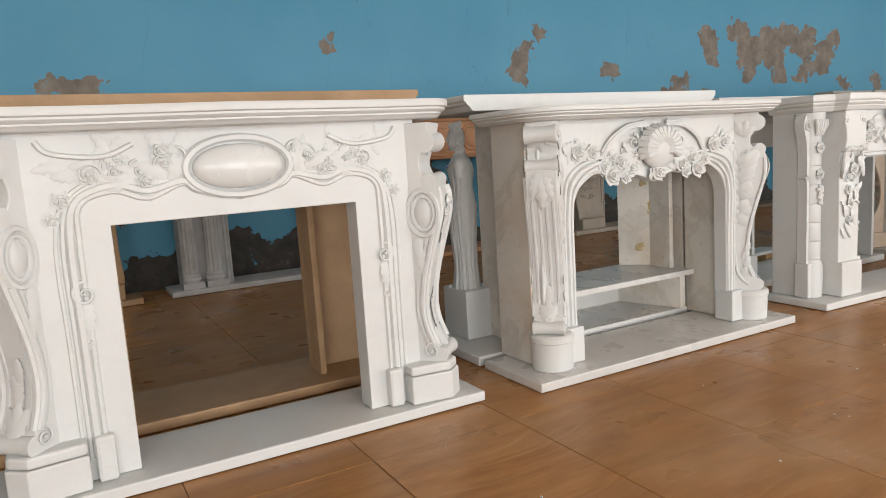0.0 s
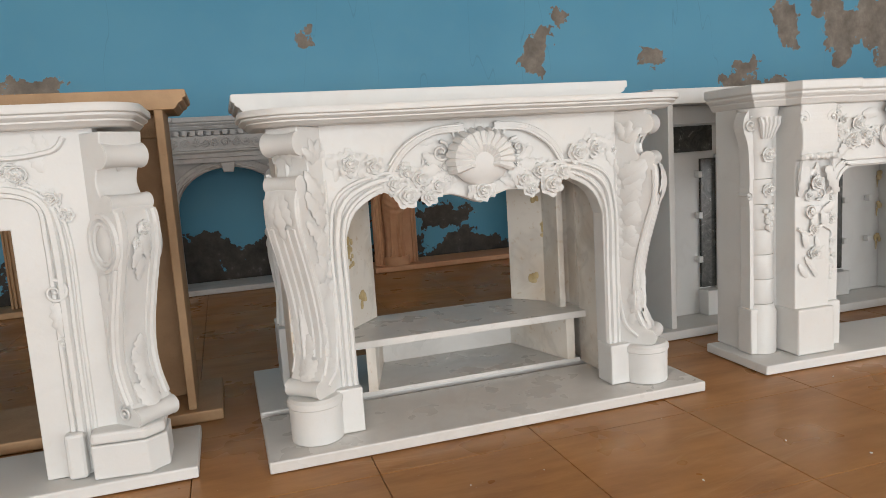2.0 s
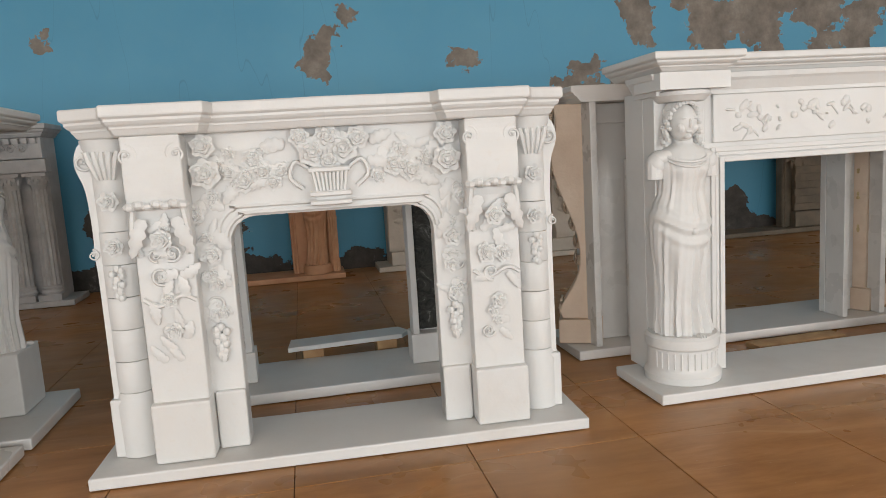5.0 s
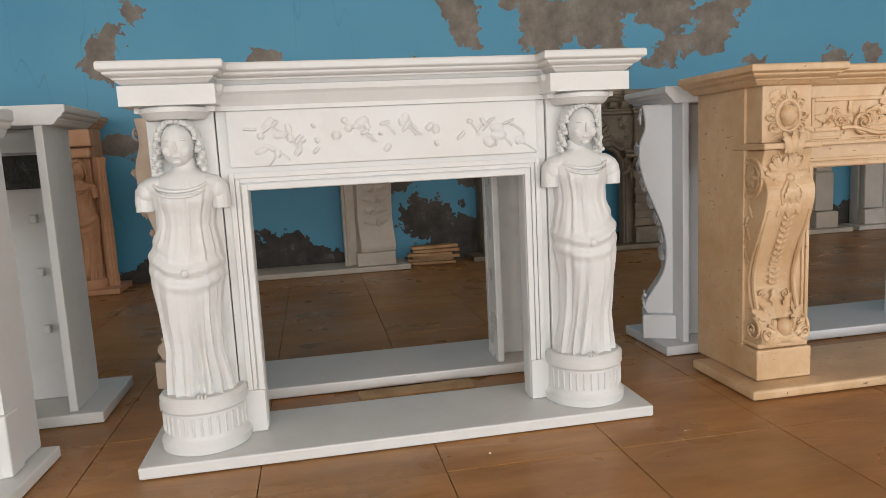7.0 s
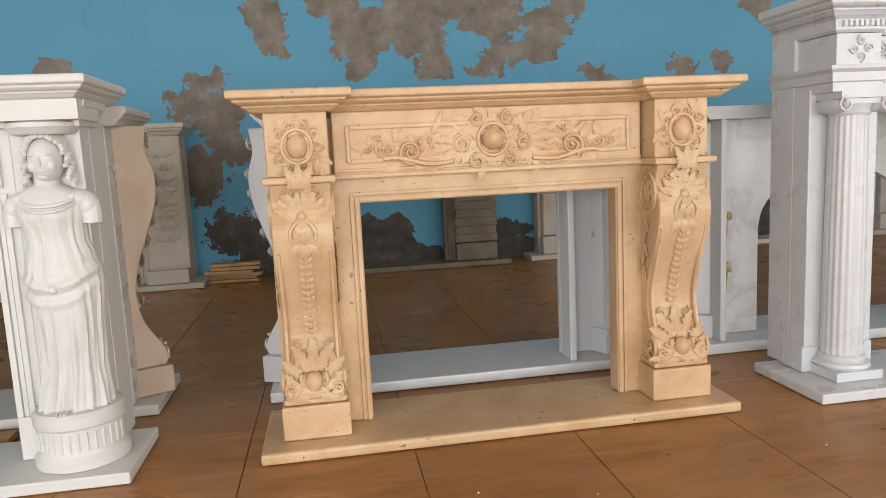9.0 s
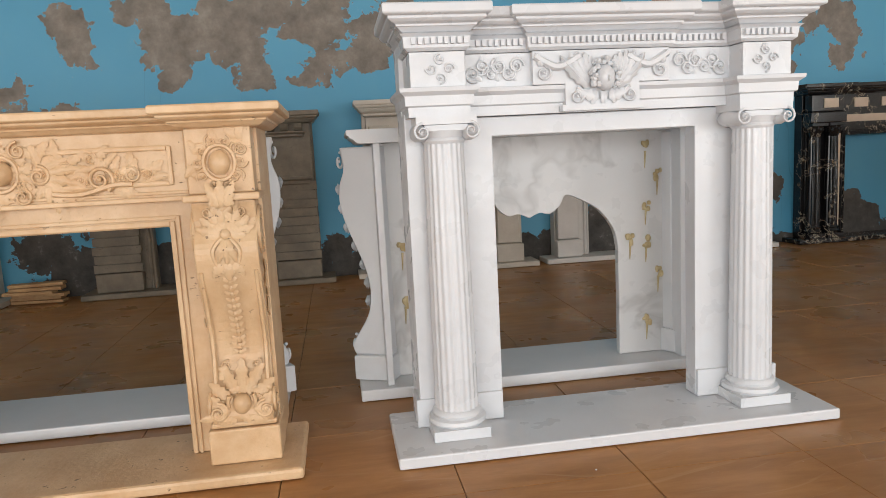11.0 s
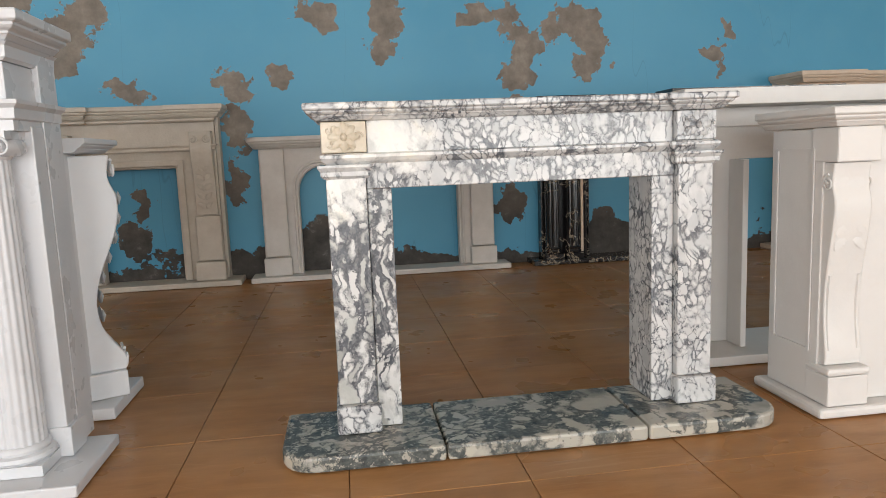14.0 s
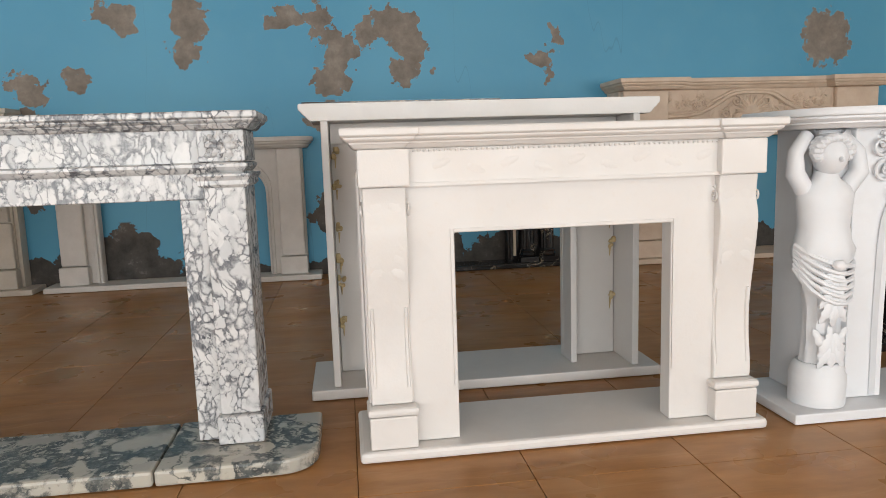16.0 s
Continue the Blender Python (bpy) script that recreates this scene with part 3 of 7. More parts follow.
def figure(z0, z1, r, sway=1, arms=True):
    """A plain draped statue: soft folds, a cloth gathered across the hips, shoulders and head as one mesh, its front towards -y."""
    bm = bmesh.new()
    h = z1 - z0
    rows = ((0.0, 0.94, 0.86, 0.12), (0.04, 0.90, 0.82, 0.13), (0.15, 0.80, 0.72, 0.11), (0.30, 0.84, 0.77, 0.06), (0.40, 0.96, 0.84, 0.04), (0.49, 1.00, 0.86, 0.035), (0.56, 0.88, 0.76, 0.04), (0.61, 0.78, 0.68, 0.045), (0.66, 0.80, 0.74, 0.04), (0.71, 0.88, 0.82, 0.025), (0.755, 0.96, 0.70, 0.015), (0.79, 0.74, 0.52, 0.0), (0.812, 0.34, 0.36, 0.0), (0.85, 0.29, 0.31, 0.0))
    rings, n = [], 120
    fine = [[float(np.interp(s, [q[0] for q in rows], [q[i] for q in rows])) for i in range(4)] for s in np.linspace(0, 0.85, 96)]
    for s, a, b, f in fine:
        ring = []
        shift = sway * r * 0.10 * math.sin(math.pi * s * 1.6)
        for i in range(n):
            t = math.tau * i / n
            side, front = math.cos(t), -math.sin(t)
            face = max(0.0, front)
            # long folds that bunch beside the legs and fan out over the base
            warp = t + 0.10 * math.sin(5 * s + 2 * t)
            fold = f * (math.sin(17 * warp + 2 * s * sway) + 0.7 * math.sin(29 * warp - 5 * s)) * (0.35 + 0.65 * min(1.0, abs(side - 0.25 * sway) * 1.6))
            # the gathered cloth hangs in swags from both hips to a knot
            drop = s - 0.485 + 0.045 * (1 - side * side) * face - 0.035 * sway * side
            band = math.exp(-(drop / 0.065) ** 2)
            swag = 0.085 * band * (1 + math.sin(105 * drop + 2.0 * side * sway))
            hem = 0.07 / (1 + math.exp(-90 * (s - 0.20 - 0.06 * sway * side))) * math.exp(-((s - 0.3) / 0.16) ** 2) * face
            thigh = 0.13 * math.exp(-((s - 0.33) / 0.12) ** 2) * sum(math.exp(-((side - e * 0.42) / 0.26) ** 2) * (1.25 if e == sway else 0.8) for e in (-1, 1)) * face
            bust = 0.10 * math.exp(-((s - 0.695) / 0.03) ** 2) * sum(math.exp(-((side - e * 0.45) / 0.24) ** 2) for e in (-1, 1)) * face
            k = 1 + fold * (0.3 + 0.7 * face) * (1 - 0.75 * band) + swag * (0.3 + 0.7 * face) + hem + thigh + bust
            ring.append((shift + r * a * 0.86 * k * side, -r * b * 0.80 * k * front, z0 + s * h))
        rings.append(ring)
    loft(bm, rings)
    top = z0 + 0.905 * h
    ball(bm, (0, -0.14 * r, top - 0.006 * h), (0.37 * r, 0.44 * r, 0.080 * h), 20, 14)
    ball(bm, (0, -0.56 * r, top - 0.012 * h), (0.045 * r, 0.08 * r, 0.022 * h), 8, 6)
    for s in (-1, 1):
        ball(bm, (s * 0.15 * r, -0.51 * r, top + 0.010 * h), (0.11 * r, 0.05 * r, 0.006 * h), 8, 5)
        ball(bm, (s * 0.18 * r, -0.43 * r, top - 0.028 * h), (0.13 * r, 0.10 * r, 0.022 * h), 8, 6)
    ball(bm, (0, -0.51 * r, top - 0.046 * h), (0.10 * r, 0.05 * r, 0.006 * h), 8, 5)
    ball(bm, (0, -0.44 * r, top - 0.066 * h), (0.12 * r, 0.10 * r, 0.012 * h), 8, 5)
    # curls over the brow and down both sides to the shoulders
    rng = random.Random(3)
    for i in range(120):
        a, q = math.pi * ((i * 0.618) % 1), i / 120
        lift = 0.016 + 0.066 * math.sin(a)
        ball(bm, ((0.40 + 0.05 * rng.random()) * r * math.cos(a), (0.10 - 0.56 * q * (0.55 + 0.45 * math.sin(a))) * r, top + lift * h * (1.08 - 0.18 * q)), (0.085 * r, 0.085 * r, 0.011 * h), 6, 4)
    for s in (-1, 1):
        for i in range(16):
            ball(bm, (s * (0.40 + 0.07 * (i % 2) + 0.006 * i) * r, (-0.20 + 0.10 * (i % 3)) * r, top + (0.016 - 0.0075 * i) * h), (0.09 * r, 0.10 * r, 0.011 * h), 6, 4)
        ball(bm, (s * 0.54 * r, -0.04 * r, z0 + 0.757 * h), (0.42 * r, 0.36 * r, 0.036 * h), 18, 10)
        ball(bm, (s * 0.80 * r, -0.06 * r, z0 + 0.733 * h), (0.25 * r, 0.32 * r, 0.046 * h), 18, 10)
        if arms:
            lathe(bm, [(0.19 * r, z0 + 0.668 * h), (0.235 * r, z0 + 0.670 * h), (0.245 * r, z0 + 0.71 * h), (0.2 * r, z0 + 0.75 * h)], s * 0.85 * r, -0.10 * r, 36, 12, 0.06)
    neck = [(0.62 * r * math.cos(t), -0.22 * r + 0.44 * r * math.sin(t), z0 + h * (0.772 + 0.035 * math.sin(t))) for t in np.linspace(math.pi, math.tau, 9)]
    tube(bm, neck, 0.045 * r, 6)
    tube(bm, [(p[0] * 0.94, p[1] - 0.06 * r, p[2] - 0.020 * h) for p in neck], 0.035 * r, 6)
    # the knot
    ball(bm, (0.03 * sway * r, -0.76 * r, z0 + 0.45 * h), (0.11 * r, 0.10 * r, 0.017 * h), 12, 8)
    # toes on the base
    for e in (-0.08, 0.0, 0.08):
        ball(bm, ((e - 0.1 * sway) * r, -0.86 * r, z0 + 0.006 * h), (0.05 * r, 0.14 * r, 0.010 * h), 7, 5)
    return bm


FRONT, BACK, WALLSIDE = "fireplaces standing along the aisle", "fireplaces standing back to back behind them", "fireplaces standing against the wall"


# ---- the room ----
def setting(name, bm, material, label=""):
    return tagged(part(name, bm, material, None, label), kind="structure")


setting("wall_north", slab(WEST, EAST, NORTH, NORTH + 0.24, -0.02, TOP), PAINT, "blue painted wall with flaking grey patches")
# unseen west, east and south walls are pale, the ceiling low, to bounce light
setting("wall_west", slab(WEST - 0.24, WEST, SOUTH - 0.24, NORTH + 0.24, -0.02, TOP), BOUNCE_PALE)
setting("wall_east", slab(EAST, EAST + 0.24, SOUTH - 0.24, NORTH + 0.24, -0.02, TOP), BOUNCE_PALE)
setting("ceiling", slab(WEST - 0.24, EAST + 0.24, SOUTH - 0.24, NORTH + 0.24, TOP, TOP + 0.2), PLASTER)
bm = bmesh.new()
box(bm, WEST, EAST, SOUTH - 0.24, SOUTH, -0.02, SILL)
box(bm, WEST, EAST, SOUTH - 0.24, SOUTH, HEAD, TOP)
edges = [WEST] + [e for wx, ww in WINDOWS for e in (wx - ww / 2, wx + ww / 2)] + [EAST]
for a, b in zip(edges[::2], edges[1::2]):
    box(bm, a, b, SOUTH - 0.24, SOUTH, SILL, HEAD)
setting("wall_south", bm, BOUNCE_PALE)
for i, (wx, ww) in enumerate(WINDOWS):
    win = tagged(new(f"window_{i + 1}"), "white framed window in the long wall", "window", kind="structure")
    win.location = (wx, SOUTH - 0.14, SILL)
    w, h = ww / 2, HEAD - SILL
    bm = bmesh.new()
    for x in (-w, -0.03, w - 0.06):
        box(bm, x, x + 0.06, -0.03, 0.03, 0, h)
    for z in (0, h * 0.68, h - 0.06):
        for x in (-w + 0.06, 0.03):
            box(bm, x, x + w - 0.09, -0.028, 0.028, z, z + 0.06)
    part("window_frame", bm, FRAMEWHITE, win)
    for x in (-w + 0.06, 0.03):
        pane = part("pane", slab(x, x + w - 0.09, -0.004, 0.004, 0.06, h - 0.06), GLASS, win)
        pane.visible_shadow = False
ground = setting("ground", slab(-300, 300, -300, 300, -0.6, -0.5), plain("outdoor_ground", (0.2, 0.19, 0.17), (0.28, 0.26, 0.22), 0.9, 0.5))
floor = setting("floor", slab(WEST - 0.24, EAST + 0.24, SOUTH - 0.24, NORTH + 0.24, -0.3, -0.006), GROUT, "glossy brown floor tiles with fine brown joints")


# ---- building blocks of a fireplace ----
def hearth(fp, w, d, mat, z=0.045, x=0.0, label="", bevel=0.006):
    return part("hearth", slab(x - w / 2, x + w / 2, 0, d, 0.004, z), mat, fp, label, bevel)


def breaks(w, ends, forward, depth, back, x0=0.0):
    """The outline of a shelf that steps forward over its two legs."""
    a, b = w / 2, w / 2 - ends
    return [(x0 - a, back), (x0 - a, depth - forward), (x0 - b, depth - forward), (x0 - b, depth), (x0 + b, depth), (x0 + b, depth - forward), (x0 + a, depth - forward), (x0 + a, back)]


def rounded(w, depth, back, r=0.16, bow=0.05, n=7):
    """The outline of a shelf with rounded front corners and a bowed middle."""
    x = w / 2
    pts = [(-x, back)]
    pts += [(-x + r - r * math.cos(a), depth + r - r * math.sin(a)) for a in (math.pi / 2 * k / n for k in range(n + 1))]
    inner = x - r
    pts += [(u * inner, depth + 0.02 * math.sin(math.pi * abs(u)) - bow * max(0, math.cos(u * math.pi / 2) - 0.35)) for u in np.linspace(-0.85, 0.85, 11)]
    pts += [(x - r + r * math.sin(a), depth + r - r * math.cos(a)) for a in (math.pi / 2 * k / n for k in range(n + 1))]
    return pts + [(x, back)]


def cornice(z0, z1, out, steps=3):
    """A stepped edge: a small hollow, two fillets and a square lip on top."""
    h = z1 - z0
    rows = ((0, 0), (0.14, 0.06), (0.34, 0.22), (0.40, 0.23), (0.40, 0.31), (0.62, 0.38), (0.76, 0.47), (0.76, 0.57), (0.86, 0.58), (0.98, 0.63), (1.0, 0.68))
    return [(a * out, z0 + b * h) for a, b in rows] + [(out, z1 - 0.006), (out - 0.004, z1)]


def returns(fp, w, back, y0, z0, z1, mat, thick=0.03):
    """The two side boards that run back from the front slab."""
    for s in (-1, 1):
        x = s * w / 2
        part("side_board", slab(min(x, x - s * thick), max(x, x - s * thick), y0, back, z0, z1), mat, fp, bevel=0.003)


def set_back(fp, d):
    """Moves all that stands on a hearth back from its front edge."""
    for ob in fp.children:
        if not ob.name.startswith("hearth"):
            ob.location.y += d
    return fp


# ---- the front row ----
def console_leg(fp, m, s, x, w, line, rolls, name="leg"):
    """A corner leg set diagonally: the side view is a line of (reach, height); rolls are volutes across its width."""
    at = pose(s * x, 0.20, 0, 0, 0, s * 45)
    edge = smoothline(line, 6)
    bm = prism(bmesh.new(), [(-d, z) for d, z in edge] + [(0.03, edge[-1][1]), (0.03, edge[0][1])], -w / 2, w / 2, "x")
    leg = part(name, moved(bm, at), m, fp, bevel=0.022, smooth=True)
    for d, z, r in rolls:
        k = [(0.35, -0.010), (0.75, -0.012), (1.0, -0.006), (1.0, 0.004), (0.86, 0.3), (0.86, 0.7), (1.0, 0.996), (1.0, 1.006), (0.75, 1.012), (0.35, 1.010)]
        rings = [[(-w / 2 + v * w, -d + r * q * math.cos(a), z + r * q * math.sin(a)) for a in (math.tau * i / 16 for i in range(16))] for q, v in k]
        part("volute", moved(loft(bmesh.new(), rings), at), m, leg, smooth=True)
    reach = lambda z: float(np.interp(z, [q[1] for q in edge], [q[0] for q in edge]))
    return leg, at, reach


def add_to(bm, other, m):
    """Moves one mesh and joins it to another."""
    other.transform(m)
    data = bpy.data.meshes.new("joined")
    other.to_mesh(data)
    other.free()
    bm.from_mesh(data)
    bpy.data.meshes.remove(data)


def scrolled_fireplace():
    fp = thing("fireplace", 0.592, 2.325, "white carved marble fireplace with oval cartouche and scrolled legs", "fireplace", FRONT)
    m = WHITE
    hearth(fp, 1.77, 0.40, m)
    z0, top = 0.047, 1.17
    part("surround", surround(bmesh.new(), 1.37, z0, top, arch(0.84, 0.866), 0.10, 0.20), m, fp, bevel=0.004)
    returns(fp, 1.42, 0.40, 0.16, z0, 1.15, m)
    part("mantel_shelf", shelf(bmesh.new(), rounded(1.58, 0.02, 0.42, 0.10, 0.05), cornice(1.165, 1.235, 0.045)), m, fp, smooth=True)
    # moulded inner frame that swells into a wave under the cartouche
    bm = bmesh.new()
    for o, r, y in ((0.0, 0.010, 0.099), (0.024, 0.015, 0.098), (0.046, 0.009, 0.1), (0.066, 0.008, 0.101)):
        wave = [(0.0, 0.945 - 0.02 + o * 0.2), (0.14, 0.955 + o * 0.2), (0.19, 0.985 + o * 0.3), (0.30, 0.945 + o), (0.40, 0.975 + o * 0.8), (0.50 + o * 0.5, 0.94 + o * 0.4), (0.515 + o, 0.82), (0.515 + o, 0.5), (0.515 + o, 0.12)]
        for s in (-1, 1):
            curve(bm, [(s * a, y, b) for a, b in wave], r)
    part("moulded_frame", bm, m, fp, smooth=True)
    bm = bmesh.new()
    ball(bm, (0, 0.095, 1.03), (0.155, 0.05, 0.078), 28, 12)
    cart = part("cartouche", bm, WHITEPOL, fp, "smooth polished oval cartouche", smooth=True)
    bm = bmesh.new()
    for s in (-1, 1):
        curve(bm, [(s * 0.178 * math.sin(q), 0.09, 1.03 - 0.098 * math.cos(q)) for q in np.linspace(0, math.pi, 9)], 0.014)
        for i in range(4):
            scroll(bm, s * (0.24 + 0.075 * i), 0.099, 1.055 - 0.025 * (i % 2), 0.042, 1.5, s * (-1) ** i, 100 * i, 0.2)
        scroll(bm, s * 0.20, 0.095, 1.07, 0.035, 1.3, s)
        leaf(bm, s * 0.22, 0.098, 0.98, 90 + 25 * s, 0.14, 0.06, 0.3, -40 * s)
        leaf(bm, s * 0.24, 0.098, 1.0, 90 - 35 * s, 0.12, 0.05, 0.3, -50 * s)
        for a in (10, 40, -25):
            leaf(bm, s * 0.33, 0.098, 1.02, 90 - s * (90 + a), 0.11, 0.05, 0.3, 25 * s)
        curve(bm, [(s * 0.33, 0.095, 1.12), (s * 0.42, 0.09, 1.085), (s * 0.56, 0.095, 1.10), (s * 0.60, 0.095, 1.14)], 0.009)
    fill(bm, 0.20, 0.54, 0.99, 1.12, 0.101, 20, 1, 0.05, 0.2)
    fill(bm, -0.54, -0.20, 0.99, 1.12, 0.101, 20, 2, 0.05, 0.2)
    part("leaf_carving", bm, m, fp, smooth=True)
    bm = bmesh.new()
    for s in (-1, 1):
        for x, z, r in ((0.30, 1.00, 0.036), (0.39, 1.035, 0.034), (0.46, 1.02, 0.030), (0.545, 0.955, 0.032), (0.58, 0.90, 0.026)):
            rose(bm, s * x, 0.098, z, r)
    part("rose_carving", bm, m, fp)
    # diagonal scrolled legs
    side_line = [(0.155, 0.19), (0.16, 0.23), (0.125, 0.31), (0.105, 0.40), (0.115, 0.52), (0.15, 0.66), (0.185, 0.78), (0.192, 0.85), (0.175, 0.91), (0.135, 0.94), (0.115, 0.98), (0.12, 1.02), (0.145, 1.07), (0.16, 1.15)]
    for s in (-1, 1):
        w = 0.155
        leg, at, reach = console_leg(fp, m, s, 0.655, w, side_line, ((0.15, 0.925, 0.030), (0.14, 1.075, 0.042), (0.15, 0.225, 0.034)))
        bm = bmesh.new()
        face = lambda z: -reach(z)
        levels = (0.27, 0.34, 0.42, 0.52, 0.62, 0.72, 0.80, 0.87, 0.90)
        for e in (-1, 1):
            curve(bm, [(e * (w / 2 - 0.010), face(z) - 0.001, z) for z in levels], 0.011)
            curve(bm, [(e * (w / 2 - 0.034), face(z) + 0.001, z) for z in levels], 0.006)
            side = bmesh.new()
            for o, r in ((0.012, 0.010), (0.034, 0.007)):
                curve(side, [(-e * (reach(z) - o), -0.001, z) for z in levels[:6]], r)
            for rx, rz, r in ((0.062, 0.088, 0.011), (0.044, 0.066, 0.008)):
                curve(side, [(-e * 0.118 + rx * math.cos(q), -0.002, 0.80 + rz * math.sin(q)) for q in np.linspace(0, math.tau, 17)], r)
            ball(side, (-e * 0.118, 0.004, 0.80), (0.036, 0.016, 0.056), 14, 8)
            leaf(side, -e * 0.09, 0, 0.70, -90, 0.16, 0.05, 0.16, -e * 10)
            scroll(side, -e * 0.12, -0.002, 0.245, 0.032, 1.5, -e)
            add_to(bm, side, pose(e * w / 2, 0, 0, 0, 0, e * 90))
        # flower drop on the belly, leaves over the foot and under the cap
        rose(bm, 0.012, face(0.84) - 0.004, 0.84, 0.028)
        rose(bm, -0.016, face(0.80) - 0.004, 0.795, 0.022)
        for a, q, z in ((-70, 0.09, 0.82), (-105, 0.10, 0.81), (-90, 0.08, 0.75)):
            leaf(bm, 0, 0, z, a, q, 0.042, 0.2, face=face)
        for a, q, z in ((90, 0.13, 0.24), (112, 0.10, 0.24), (68, 0.10, 0.24), (90, 0.10, 0.33), (80, 0.09, 0.40), (100, 0.08, 0.37)):
            leaf(bm, 0, 0, z, a, q, 0.055, 0.2, face=face)
        for a in (-130, -90, -50):
            leaf(bm, 0, 0, 1.10, a, 0.075, 0.05, 0.3, face=face)
        part("leg_carving", moved(bm, at), m, leg, smooth=True)
        pts = [(s * 0.57, 0.20), (s * 0.57, 0.03), (s * 0.74, 0.01), (s * 0.80, 0.06), (s * 0.80, 0.20)]
        part("plinth", prism(bmesh.new(), pts, z0, 0.16, "z"), m, fp, bevel=0.006)
        part("plinth_cap", prism(bmesh.new(), [(a * 0.97 + s * 0.018, b * 0.97 + 0.004) for a, b in pts], 0.162, 0.20, "z"), m, fp, bevel=0.01)
        part("inner_plinth", slab(min(s * 0.49, s * 0.55), max(s * 0.49, s * 0.55), 0.06, 0.12, z0, 0.20), m, fp, bevel=0.012)
        bm = bmesh.new()
        scroll(bm, s * 0.52, 0.095, 0.66, 0.04, 1.3, -s)
        leaf(bm, s * 0.52, 0.098, 0.63, -90, 0.12, 0.05, 0.3)
        rose(bm, s * 0.525, 0.095, 0.50, 0.02)
        part("inner_drop", bm, m, fp, smooth=True)
    return fp


def shell_fireplace():
    fp = thing("fireplace", 2.556, 2.237, "white marble fireplace carved with shell, roses and leafy legs", "fireplace", FRONT)
    m = WHITE
    hearth(fp, 1.71, 0.44, SLAB)
    z0 = 0.047
    part("surround", surround(bmesh.new(), 1.40, z0, 1.14, arch(1.02, 0.90, kind="wave"), 0.13, 0.21), m, fp, bevel=0.006)
    returns(fp, 1.46, 0.44, 0.18, z0, 1.135, RUSTY)
    for s in (-1, 1):
        part("cheek_board", slab(min(s * 0.56, s * 0.59), max(s * 0.56, s * 0.59), 0.215, 0.45, z0, 1.0), RUSTY, fp, "rust-stained inner cheek board", bevel=0.004)
    part("mantel_shelf", shelf(bmesh.new(), rounded(1.58, 0.0, 0.44, 0.15, 0.04), cornice(1.135, 1.19, 0.05)), m, fp, smooth=True)
    bm = bmesh.new()
    for o, r in ((0.012, 0.009), (0.034, 0.012), (0.056, 0.008)):
        for s in (-1, 1):
            curve(bm, [(s * (0.51 + o), 0.13, 0.06), (s * (0.51 + o), 0.13, 0.5), (s * (0.51 + o), 0.125, 0.75), (s * (0.47 + o), 0.125, 0.84 + o), (s * 0.38, 0.125, 0.90 + o), (s * 0.26, 0.125, 0.895 + o)], r)
            curve(bm, [(s * 0.34, 0.125, 0.93 + o), (s * 0.28, 0.115, 1.02 + o * 0.6), (s * 0.18, 0.11, 1.08 + o * 0.4), (s * 0.06, 0.11, 1.09 + o * 0.4)], r * 0.8)
    part("moulded_frame", bm, m, fp, smooth=True)
    bm = bmesh.new()
    for i in range(15):
        a = radians(90 + (i - 7) * 15.5)
        tube(bm, [(0.0, 0.10, 0.965), (0.06 * math.cos(a), 0.062, 0.985 + 0.055 * math.sin(a)), (0.105 * math.cos(a), 0.072, 0.985 + 0.092 * math.sin(a)), (0.125 * math.cos(a), 0.105, 0.985 + 0.108 * math.sin(a))], [0.006, 0.012, 0.018, 0.015], 7)
    ball(bm, (0, 0.105, 0.99), (0.115, 0.04, 0.10), 20, 10)
    part("shell_carving", bm, m, fp, smooth=True)
    bm = bmesh.new()
    for s in (-1, 1):
        scroll(bm, s * 0.07, 0.115, 1.085, 0.035, 1.4, -s)
        scroll(bm, s * 0.15, 0.115, 1.02, 0.04, 1.4, s)
        for a, q, w in ((200, 0.13, 0.06), (235, 0.14, 0.06), (160, 0.10, 0.05), (270, 0.10, 0.05)):
            leaf(bm, s * 0.13, 0.12, 0.97, a if s < 0 else 180 - a, q, w, 0.32, 20 * s)
        for x, z, a in ((0.30, 0.93, 200), (0.38, 0.95, 160), (0.44, 0.97, 120), (0.50, 0.98, 30), (0.56, 1.0, 20)):
            leaf(bm, s * x, 0.128, z, a if s < 0 else 180 - a, 0.10, 0.055, 0.32)
    for a in (-60, -90, -120):
        leaf(bm, 0, 0.115, 0.93, a, 0.10, 0.06, 0.35)
    fill(bm, 0.12, 0.34, 0.88, 0.98, 0.128, 12, 3, 0.05, 0.35)
    fill(bm, -0.34, -0.12, 0.88, 0.98, 0.128, 12, 4, 0.05, 0.35)
    fill(bm, 0.36, 0.58, 0.96, 1.04, 0.131, 7, 5, 0.045, 0.3)
    fill(bm, -0.58, -0.36, 0.96, 1.04, 0.131, 7, 6, 0.045, 0.3)
    fill(bm, -0.2, 0.2, 1.0, 1.09, 0.131, 12, 7, 0.04, 0.1)
    part("leaf_carving", bm, m, fp, smooth=True)
    bm = bmesh.new()
    for s in (-1, 1):
        for x, z, r in ((0.17, 0.905, 0.045), (0.235, 0.93, 0.048), (0.285, 0.875, 0.05), (0.33, 0.92, 0.038), (0.20, 0.865, 0.035), (0.40, 0.985, 0.042), (0.48, 1.0, 0.044), (0.145, 0.965, 0.034)):
            rose(bm, s * x, 0.12, z, r)
    rose(bm, 0, 0.11, 0.875, 0.045)
    part("rose_carving", bm, m, fp)
